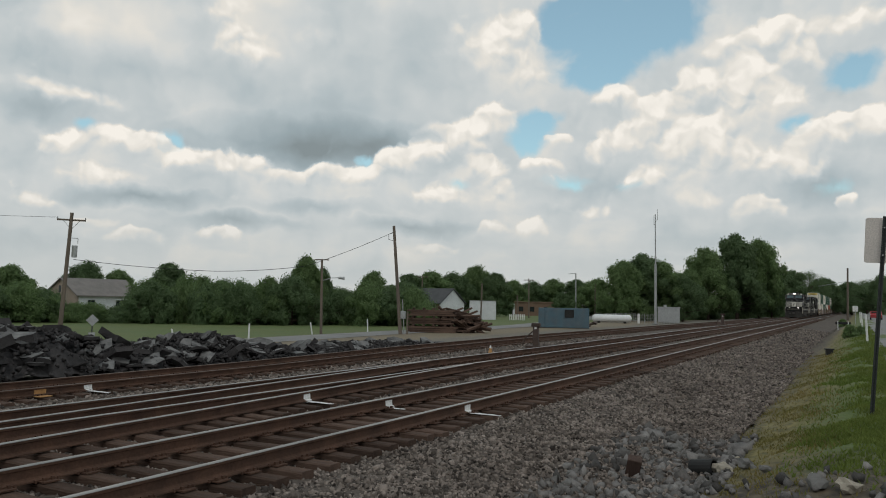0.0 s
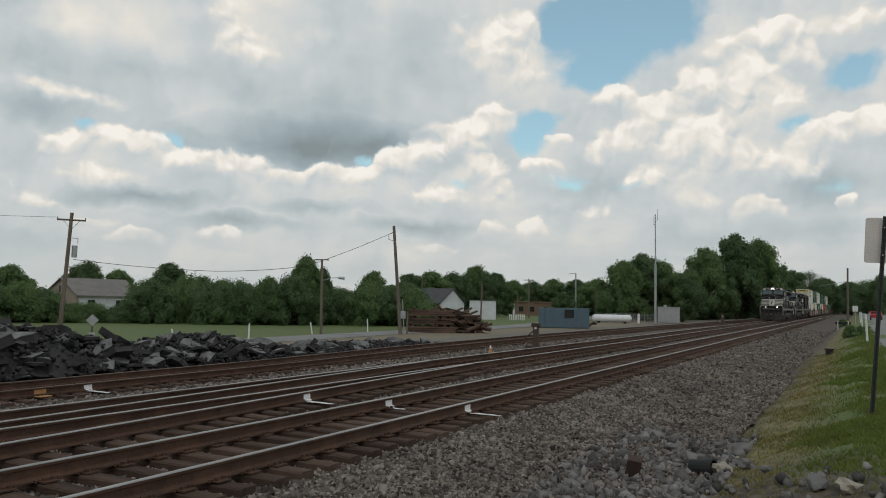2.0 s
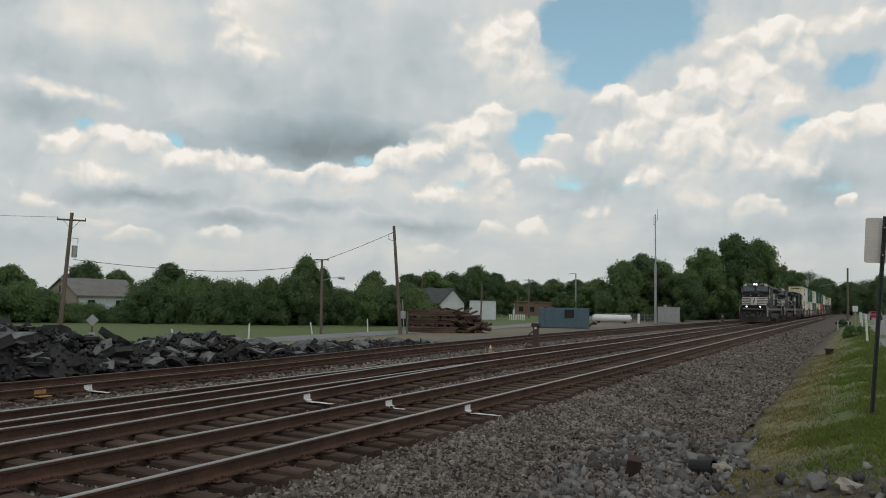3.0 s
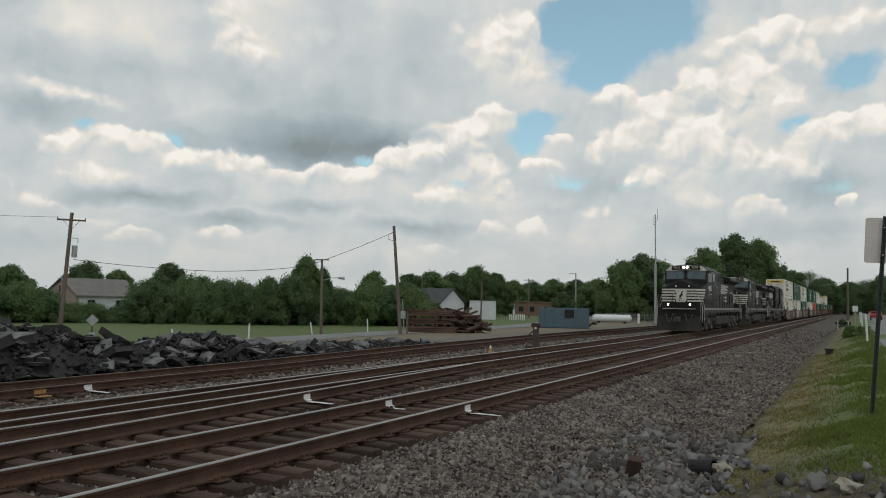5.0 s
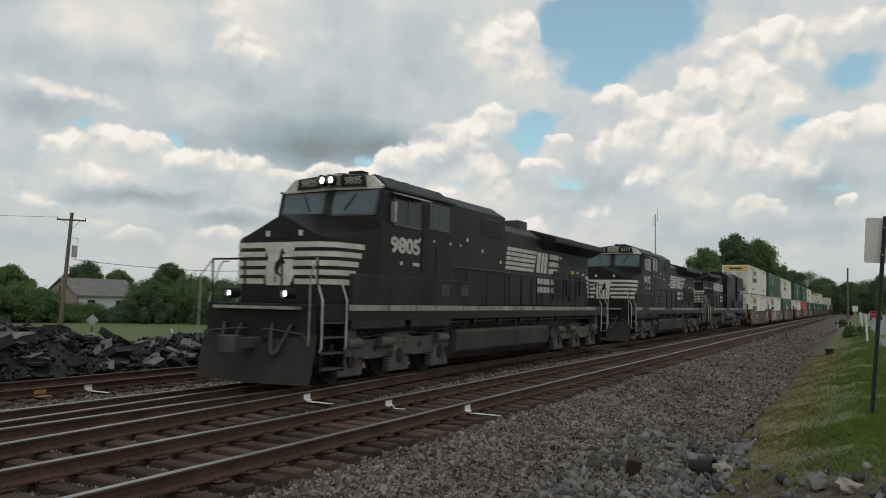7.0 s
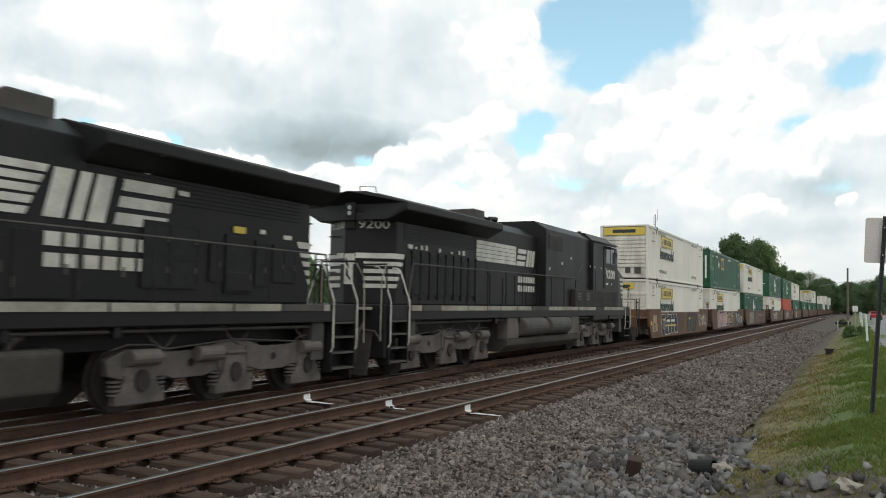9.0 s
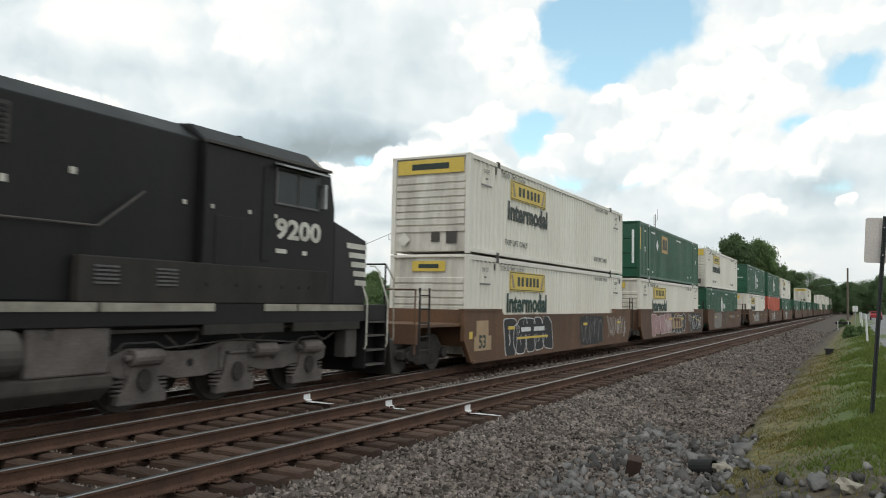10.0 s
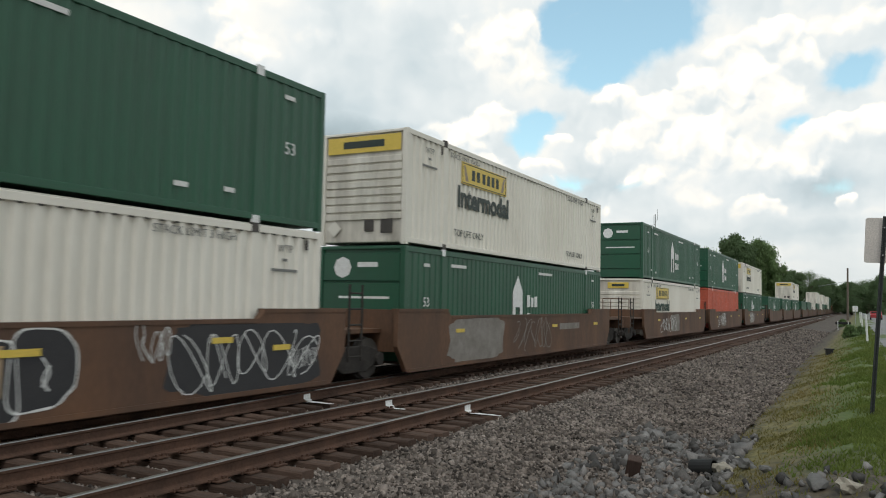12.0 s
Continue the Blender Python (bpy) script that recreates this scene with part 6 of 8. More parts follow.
# ---- trees and bushes ----
def leaf_mesh(name, lobes, count, size, material, seed):
    """Many small folded leaves spread through rounded lobes (centre, radii)."""
    rng = np.random.default_rng(seed)
    vol = np.array([r[0] * r[1] + r[1] * r[2] + r[0] * r[2] for _, r in lobes])
    pick = rng.choice(len(lobes), count, p=vol / vol.sum())
    c = np.array([l[0] for l in lobes], float)[pick]
    r = np.array([l[1] for l in lobes], float)[pick]
    d = rng.normal(size=(count, 3))
    d /= np.linalg.norm(d, axis=1)[:, None]
    rad = 1 - np.abs(rng.normal(0, 0.36, count))
    rad = np.where(rng.random(count) < 0.12, 1 + rng.random(count) * 0.35, rad)
    p = c + d * r * rad[:, None]
    nrm = d * 1.1 + rng.normal(size=(count, 3)) * 0.42 + np.array([0, 0, 0.3])
    nrm /= np.linalg.norm(nrm, axis=1)[:, None]
    u = np.cross(nrm, rng.normal(size=(count, 3)))
    u /= np.linalg.norm(u, axis=1)[:, None]
    w = np.cross(nrm, u)
    s = size * rng.uniform(0.6, 1.5, count)[:, None]
    v = np.stack([p - u * s, p - w * s * 0.55 - nrm * s * 0.2, p + u * s, p + w * s * 0.55 - nrm * s * 0.2], 1).reshape(-1, 3)
    f = np.arange(count * 4).reshape(-1, 4)
    f = np.concatenate([f[:, [0, 1, 2]], f[:, [0, 2, 3]]])
    me = bpy.data.meshes.new(name)
    me.from_pydata(v.tolist(), [], f.tolist())
    me.materials.append(material)
    return me


def tree(kind, h, w, seed, count=4500, size=0.22, material=None, trunk=0.12, bushy=False):
    """A tapered trunk with limbs and a crown of leaves; its foot is the origin."""
    rnd = random.Random(seed)
    T = thing(kind)
    lobes, bm = [], bmesh.new()
    r0 = h * 0.022 + 0.05
    top = h * (0.55 if not bushy else 0.35)
    rod(bm, (0, 0, -0.3), (rnd.uniform(-0.2, 0.2), rnd.uniform(-0.2, 0.2), top), r0, 8, r0 * 0.55)
    n = 46 if not bushy else 40
    for i in range(n):
        a = i * 2.4 + rnd.uniform(-0.4, 0.4)
        t = (i + 0.5) / n
        lowz = trunk if not bushy else 0.04
        z = h * (lowz + (0.93 - lowz) * t) + rnd.uniform(-0.04, 0.04) * h
        env = math.sin(math.pi * min(1, 0.22 + t * 0.78)) ** 0.7
        d = w * 0.5 * env * math.sqrt(rnd.uniform(0.05, 0.9))
        c = (math.cos(a) * d, math.sin(a) * d, z)
        rr = w * rnd.uniform(0.065, 0.15)
        lobes.append((c, (rr, rr * rnd.uniform(0.85, 1.1), rr * rnd.uniform(0.65, 0.95))))
        rod(bm, (0, 0, min(top, z * 0.7)), c, r0 * 0.3, 5, r0 * 0.08)
    lobes.append(((0, 0, h * 0.6), (w * 0.26, w * 0.26, h * 0.28)))
    hi = max(c[2] + r[2] for c, r in lobes) / h
    wi = max(math.hypot(c[0], c[1]) + r[0] for c, r in lobes) / (w / 2)
    lobes = [((c[0] / wi, c[1] / wi, c[2] / hi), (r[0] / wi, r[1] / wi, r[2] / hi)) for c, r in lobes]
    for v in bm.verts:
        if v.co.z > h * 0.15:
            v.co = Vector((v.co.x / wi, v.co.y / wi, v.co.z / max(1.0, hi)))
    part("trunk", bm, M_BARK, T)
    cr = new("crown", leaf_mesh("crown", lobes, count, size, material or M_LEAF, seed))
    cr.parent = T
    return T


KINDS = {}


def plant(kind, label, x, y, h, w, variant, material=None, bushy=False, count=4200, size=0.2, turn=None):
    """Put a tree of about that height and width at x, y; trees of one variant share their meshes."""
    key = (kind, variant, material.name if material else "")
    z = float(ground_z(x, y)) - 0.05
    rnd = random.Random(int(x * 7 + y * 13))
    if key not in KINDS:
        KINDS[key] = (tree(kind, h, w, variant * 17 + 5, count, size, material, bushy=bushy), h, w)
        ob = KINDS[key][0]
        ob.matrix_basis = pose(x, y, z, 0, 0, rnd.uniform(0, 360))
    else:
        src, h0, w0 = KINDS[key]
        ob = copy_thing(src, Matrix.LocRotScale((x, y, z), Euler((0, 0, rnd.uniform(0, 6.28))), (w / w0, w / w0, h / h0)))
    tagged(ob, label, "bush" if bushy else "tree", kind + "s along the railway")
    return ob


def at(bearing, dist):
    """A place by its bearing (degrees, clockwise from +Y) and distance from the camera's foot."""
    a = radians(bearing)
    return math.sin(a) * dist, math.cos(a) * dist


def greenery():
    rnd = random.Random(4)
    i, b = 0, -64.0
    while b < -30.2:
        h = float(np.interp(b, [-58, -55.7, -54.6, -50.6, -49.4, -47.7, -45.8, -44, -43, -40, -38, -36.2, -35, -33, -31], [4.3, 4.0, 2.3, 2.2, 4.4, 6.6, 5.6, 4.7, 5.5, 5.4, 5.5, 4.2, 4.6, 5.6, 5.4]))
        for d in ((88, 95) if h > 3 else (90,)):
            x, y = at(b + rnd.uniform(-0.5, 0.5), d + rnd.uniform(-2, 2))
            hh = h * rnd.uniform(0.84, 1.04)
            plant("bush", "dense green bush in a hedgerow", x, y, hh, rnd.uniform(6.0, 9.0), i % 5, [M_LEAF, M_LEAF_DK][(i // 2) % 2], True, 17000, 0.095)
            i += 1
        b += rnd.uniform(1.3, 2.0)
    for bearing, d, h, w in ((-57.4, 112, 6.6, 7.5), (-52.9, 135, 8.4, 10), (-51.0, 138, 7.2, 8), (-47.6, 99, 7.0, 7), (-38.2, 90, 8.0, 5.0), (-37.0, 92, 6.8, 4.0), (-33.4, 96, 6.6, 6),
                             (-30.6, 150, 8.2, 11), (-29.0, 155, 9.0, 12), (-27.4, 160, 9.2, 12), (-25.7, 165, 10.8, 10), (-24.4, 162, 9.2, 10), (-23.0, 190, 8.5, 10), (-21.6, 200, 8.8, 12), (-20.0, 205, 9.4, 13), (-18.3, 200, 9.2, 13), (-17.0, 190, 9.0, 11), (-19.4, 150, 5.2, 6.5),
                             (-15.2, 146, 11.2, 12), (-13.9, 150, 12.7, 13), (-12.4, 152, 11.5, 12), (-11.0, 150, 9.0, 11), (-9.3, 176, 15.8, 13), (-7.4, 182, 19.0, 15), (-6.0, 186, 18.0, 13), (-5.2, 188, 13.5, 9), (-10.4, 172, 11.0, 9)):
        x, y = at(bearing, d)
        plant("tree", "broad-leaved tree with a full green crown", x, y, h, w, i % 4, [M_LEAF_DK, M_LEAF][i % 2], False, 26000, 0.125)
        i += 1
    for bearing, d, h, w in ((-4.0, 330, 17.5, 22), (-2.9, 345, 18.0, 22), (-2.0, 360, 15.5, 22), (-1.2, 420, 14, 26), (-0.4, 380, 14.5, 22), (0.5, 350, 14, 22), (1.4, 330, 15, 22), (2.2, 300, 15, 20), (-1.6, 600, 15, 40), (0.2, 620, 15, 40), (3.2, 260, 15, 18)):
        x, y = at(bearing, d)
        plant("tree", "tall dark tree in the distance", x, y, h, w, i % 4, M_LEAF_DK, False, 26000, 0.125)
        i += 1
    # low brush along the siding, far up the line
    for k in range(16):
        x, y = at(-13.0 + k * 0.62, 150 + k * 6)
        plant("bush", "low green brush beside the yard", x, y, rnd.uniform(2.0, 4.0), rnd.uniform(5, 8), k % 5, M_LEAF_DK, True, 17000, 0.095)


greenery()


# ---- paint marks across the tracks ----
def paint_marks():
    for nm, x, y, top, reach in (("near", NEAR_X + 0.7525, 12.85, 0.0, 0.62), ("near", NEAR_X - 0.7525, 12.55, 0.0, 0.3), ("mid", turnout_x(12.35) + 0.7525, 12.35, 0.0, 0.6), ("far", far_x(12.9) + 0.75, 12.9, FAR_TOP, 0.75)):
        T = tagged(thing("paint_mark", Matrix.Translation((x, y, top))), "splash of white paint on the rail and tie", "paint mark", "paint marks")
        b = bmesh.new()
        prism(b, [(-0.12, -0.15), (0.11, -0.15), (0.1, -0.04), (-0.13, -0.04)], "x", 0.012, 0.018)
        part("web_paint", b, M_WHITE_PAINT, T)
        b = bmesh.new()
        rnd = random.Random(int(y * 100))
        n = 9
        lo = [(0.07 + reach * k / n, -0.05 - rnd.uniform(0, 0.05) + 0.02 * k / n) for k in range(n + 1)]
        hi = [(p, 0.05 + rnd.uniform(-0.03, 0.03) - 0.06 * k / n) for k, (p, q) in enumerate(lo)]
        prism(b, lo + hi[::-1], "z", -0.196, -0.188)
        part("tie_paint", b, M_WHITE_PAINT, T)
        b = bmesh.new()
        prism(b, [(0.015, -0.165), (0.08, -0.18), (0.08, -0.165), (0.02, -0.15)], "y", -0.1, 0.09)
        part("foot_paint", b, M_WHITE_PAINT, T)
    T = tagged(thing("paint_mark", Matrix.Translation((far_x(11.6) + 0.75, 11.6, FAR_TOP))), "faded orange paint on the rail", "paint mark", "paint marks")
    part("web_paint", boxes((0.012, 0.02, -0.15, 0.15, -0.15, -0.05)), M_ORANGE_PAINT, T)
    part("foot_paint", boxes((0.08, 0.32, -0.2, 0.12, -0.195, -0.18)), M_ORANGE_PAINT, T)


paint_marks()


# ---- loose stone and grass ----
ROCK = np.array([(-1, -1, -1), (1, -1, -1), (1, 1, -1), (-1, 1, -1), (-1, -1, 1), (1, -1, 1), (1, 1, 1), (-1, 1, 1)]) * 0.72
ROCK_F = np.array([(0, 2, 1), (0, 3, 2), (4, 5, 6), (4, 6, 7), (0, 1, 5), (0, 5, 4), (1, 2, 6), (1, 6, 5), (2, 3, 7), (2, 7, 6), (3, 0, 4), (3, 4, 7)])


def tri_mesh(name, verts, faces, material):
    me = bpy.data.meshes.new(name)
    me.vertices.add(len(verts))
    me.vertices.foreach_set("co", verts.astype(np.float32).ravel())
    k = faces.shape[1]
    me.loops.add(len(faces) * k)
    me.loops.foreach_set("vertex_index", faces.astype(np.int32).ravel())
    me.polygons.add(len(faces))
    me.polygons.foreach_set("loop_start", np.arange(0, len(faces) * k, k, dtype=np.int32))
    me.update(calc_edges=True)
    me.materials.append(material)
    return me


def stones(name, x, y, size, sink, material, seed, label, lift=0.03):
    """Angular stones lying on the ground at x, y."""
    rng = np.random.default_rng(seed)
    n = len(x)
    v = ROCK[None] + rng.normal(0, 0.3, (n, 8, 3))
    v = v * (size[:, None] * rng.uniform(0.7, 1.25, (n, 3)) * np.array([1, 1, 0.8]))[:, None, :]
    q = rng.normal(size=(n, 4))
    q /= np.linalg.norm(q, axis=1)[:, None]
    u, w = q[:, None, :3], q[:, None, 3:]
    v = v + 2 * np.cross(u, np.cross(u, v) + w * v)
    z = ground_z(x, y) + lift + size * rng.uniform(-sink, 0.45, n)
    v += np.stack([x, y, z], -1)[:, None, :]
    f = (ROCK_F[None] + (np.arange(n) * 8)[:, None, None]).reshape(-1, 3)
    ob = new(name, tri_mesh(name, v.reshape(-1, 3), f, material))
    return tagged(ob, label, "stones", kind="stuff")


def scatter(rng, x0, x1, y0, y1, density):
    n = int((x1 - x0) * (y1 - y0) * density)
    return rng.uniform(x0, x1, n), rng.uniform(y0, y1, n)


def loose_stone():
    rng = np.random.default_rng(11)
    bits = [scatter(rng, -5.9, -2.0, 5.5, 18, 620), scatter(rng, -5.9, -2.0, 18, 30, 300), scatter(rng, -5.9, -2.3, 30, 50, 110), scatter(rng, -5.9, -2.6, 50, 90, 30)]
    x, y = np.concatenate([b[0] for b in bits]), np.concatenate([b[1] for b in bits])
    size = rng.uniform(0.014, 0.034, len(x)) * np.where(y > 18, 1.25, 1.0) * np.where(y > 50, 1.3, 1.0) * np.where(rng.random(len(x)) < 0.06, 1.6, 1.0)
    stones("ballast_stones", x, y, size, 0.5, M_STONE, 1, "grey crushed ballast stones on the track's shoulder")
    bits = [scatter(rng, -9.4, -5.9, 4.5, 16, 420), scatter(rng, -9.4, -5.9, 16, 34, 180), scatter(rng, -12.4, -9.4, 5.5, 26, 200)]
    x, y = np.concatenate([b[0] for b in bits]), np.concatenate([b[1] for b in bits])
    stones("ballast_stones", x, y, rng.uniform(0.018, 0.036, len(x)) * np.where(y > 16, 1.2, 1.0), 0.6, M_STONE, 2, "grey crushed ballast stones between the ties")
    bits = [scatter(rng, -16.9, -12.4, 8, 28, 75), scatter(rng, -17.5, -12.4, 28, 60, 25)]
    x, y = np.concatenate([b[0] for b in bits]), np.concatenate([b[1] for b in bits])
    stones("ballast_stones", x, y, rng.uniform(0.03, 0.06, len(x)), 0.5, M_STONE, 3, "pale gravel between the main track and the siding")
    # coarse rock at the foot of the slope
    bits = [scatter(rng, -3.7, -1.6, 8.6, 15.0, 60), scatter(rng, -2.0, 0.6, 8.2, 10.4, 9)]
    x, y = np.concatenate([b[0] for b in bits]), np.concatenate([b[1] for b in bits])
    stones("coarse_rocks", x, y, rng.uniform(0.03, 0.075, len(x)) * np.where(rng.random(len(x)) < 0.12, 1.5, 1.0), 0.3, M_COARSE, 4, "coarse grey rocks at the foot of the ballast slope")


loose_stone()


def rock(x, y, r, seed, material, label, flat=0.6, turn=0):
    rng = np.random.default_rng(seed)
    bm = bmesh.new()
    bmesh.ops.create_icosphere(bm, subdivisions=2, radius=1)
    off = Vector(rng.uniform(0, 50, 3))
    for v in bm.verts:
        k = 1 + 0.75 * noise.noise(v.co * 0.9 + off) + 0.45 * noise.noise(v.co * 2.4 + off)
        k *= 0.82
        v.co = Vector((round(v.co.x * k * 2.6) / 2.6 * 0.4 + v.co.x * k * 0.6, v.co.y * k * 0.75, v.co.z * k * flat)) * r
    ob = part("rock", bm, material)
    ob.matrix_basis = pose(x, y, float(ground_z(x, y)) + 0.03 + r * flat * 0.35, rng.uniform(-12, 12), rng.uniform(-12, 12), turn)
    return tagged(ob, label, "rock", "rocks beside the track")


M_PALE_ROCK = surf("pale_limestone", (0.36, 0.32, 0.26), (0.27, 0.245, 0.2), rough=0.9, scale=3, fine=20, bump=0.4)
M_GREY_ROCK = surf("grey_limestone", (0.16, 0.155, 0.15), (0.11, 0.107, 0.1), rough=0.9, scale=3, fine=20, bump=0.4)
for i, (x, y, r, mt, lb) in enumerate(((-1.76, 11.95, 0.19, M_PALE_ROCK, "pale limestone rock at the ballast's foot"), (-0.1, 9.05, 0.15, M_PALE_ROCK, "pale flat rock on bare earth"), (-0.42, 9.2, 0.2, M_GREY_ROCK, "round grey rock on bare earth"),
                                       (-1.4, 11.65, 0.19, M_GREY_ROCK, "grey rock at the ballast's foot"), (-1.12, 11.25, 0.13, M_GREY_ROCK, "small grey rock in dry grass"), (-2.75, 13.6, 0.2, M_GREY_ROCK, "grey flat rock on the slope"), (-3.1, 12.9, 0.16, M_GREY_ROCK, "grey rock on the slope"),
                                       (-3.35, 9.8, 0.16, M_GREY_ROCK, "round grey rock in the ballast"), (-3.5, 10.3, 0.13, M_GREY_ROCK, "grey rock in the ballast"), (-2.9, 9.3, 0.17, M_GREY_ROCK, "grey rock in the ballast"), (-2.2, 9.5, 0.14, M_GREY_ROCK, "grey rock in the ballast"), (-1.7, 12.9, 0.09, M_PALE_ROCK, "thin pale stone in dry grass"))):
    rock(x, y, r * (1.0 if mt is M_PALE_ROCK and i < 2 else 0.75), 40 + i, mt, lb, 0.6, i * 47)


def junk():
    T = tagged(thing("tie_stub", pose(-2.86, 11.1, float(ground_z(-2.86, 11.1)) + 0.1, 24, 8, 20)), "broken reddish-brown piece of wooden tie", "wood")
    b = bmesh.new()
    solid_pts = [(-0.1, -0.07), (0.1, -0.08), (0.11, 0.07), (-0.08, 0.08)]
    prism(b, solid_pts, "z", -0.15, 0.24)
    part("stub", b, surf("split_wood", (0.075, 0.045, 0.035), rough=0.9, bump=0.6, stretch=(3, 3, 0.3)), T, bevel=0.012)
    T = tagged(thing("pipe_end", pose(-2.02, 12.0, float(ground_z(-2.02, 12.0)) + 0.11, 80, 0, 70)), "short end of black drain pipe among the rocks", "pipe")
    b = bmesh.new()
    n = 16
    rows = [[b.verts.new((math.cos(k * math.tau / n) * r, math.sin(k * math.tau / n) * r, z)) for k in range(n)] for r, z in ((0.12, -0.2), (0.12, 0.16), (0.1, 0.16), (0.1, -0.2))]
    for p, q in zip(rows, rows[1:]):
        for k in range(n):
            b.faces.new((p[k], p[(k + 1) % n], q[(k + 1) % n], q[k]))
    bmesh.ops.recalc_face_normals(b, faces=b.faces[:])
    part("pipe", b, M_RUBBER, T)


junk()


def blades(name, x, y, h, material, seed, label, width=0.012):
    rng = np.random.default_rng(seed)
    n = len(x)
    a = rng.uniform(0, math.tau, n)
    z = ground_z(x, y) - 0.01
    base = np.stack([x, y, z], -1)
    u = np.stack([np.cos(a), np.sin(a), 0 * a], -1) * (width * rng.uniform(0.6, 1.4, n))[:, None]
    lean = np.stack([rng.normal(0, 0.4, n), rng.normal(0, 0.4, n), np.ones(n)], -1) * h[:, None]
    v = np.stack([base - u, base + u, base + lean * 0.55 + u * 0.7, base + lean * np.array([1.3, 1.3, 1.0]) + u * 0.1], 1).reshape(-1, 3)
    i = np.arange(n)[:, None] * 4
    f = np.concatenate([i + np.array([[0, 1, 2]]), i + np.array([[0, 2, 3]])])
    return tagged(new(name, tri_mesh(name, v, f, material)), label, "grass", kind="stuff")


def turf():
    rng = np.random.default_rng(5)
    bits = [scatter(rng, -1.0, 1.6, 8.5, 20, 1900), scatter(rng, -1.1, 1.2, 20, 40, 900), scatter(rng, -1.4, 1.0, 40, 90, 260)]
    x, y = np.concatenate([b[0] for b in bits]), np.concatenate([b[1] for b in bits])
    shift = 0.42 * np.sin(0.6 * y) + 0.32 * np.sin(1.9 * y + 1) + 0.2 * np.sin(3.7 * y + 2.0 * x) - 0.3
    keep = (rng.random(len(x)) < np.clip((x + 0.72 + shift) / 0.8, 0.05, 1)) & ((y > 10.9 + 0.8 * np.sin(2.3 * x)) | (rng.random(len(x)) < 0.3))
    x, y = x[keep], y[keep]
    blades("grass", x, y, rng.uniform(0.03, 0.09, len(x)) * np.where(y > 20, 1.4, 1.0), M_BLADE, 1, "short green grass on the bank", 0.012)
    bits = [scatter(rng, -2.6, 0.4, 8.6, 20, 800), scatter(rng, -2.8, -0.3, 20, 45, 340)]
    x, y = np.concatenate([b[0] for b in bits]), np.concatenate([b[1] for b in bits])
    keep = rng.random(len(x)) < np.clip(1.15 - np.abs(x + 1.25 + 0.35 * np.sin(1.3 * y)) / 1.1, 0.03, 1) * np.clip((y - 7.5) / 5, 0.25, 1) * (0.55 + 0.45 * np.sin(2.9 * x + 1.7 * y))
    x, y = x[keep], y[keep]
    blades("dry_grass", x, y, rng.uniform(0.02, 0.07, len(x)) * np.where(y > 20, 1.4, 1.0), M_STRAW, 2, "thin yellowed grass along the ballast", 0.01)


turf()


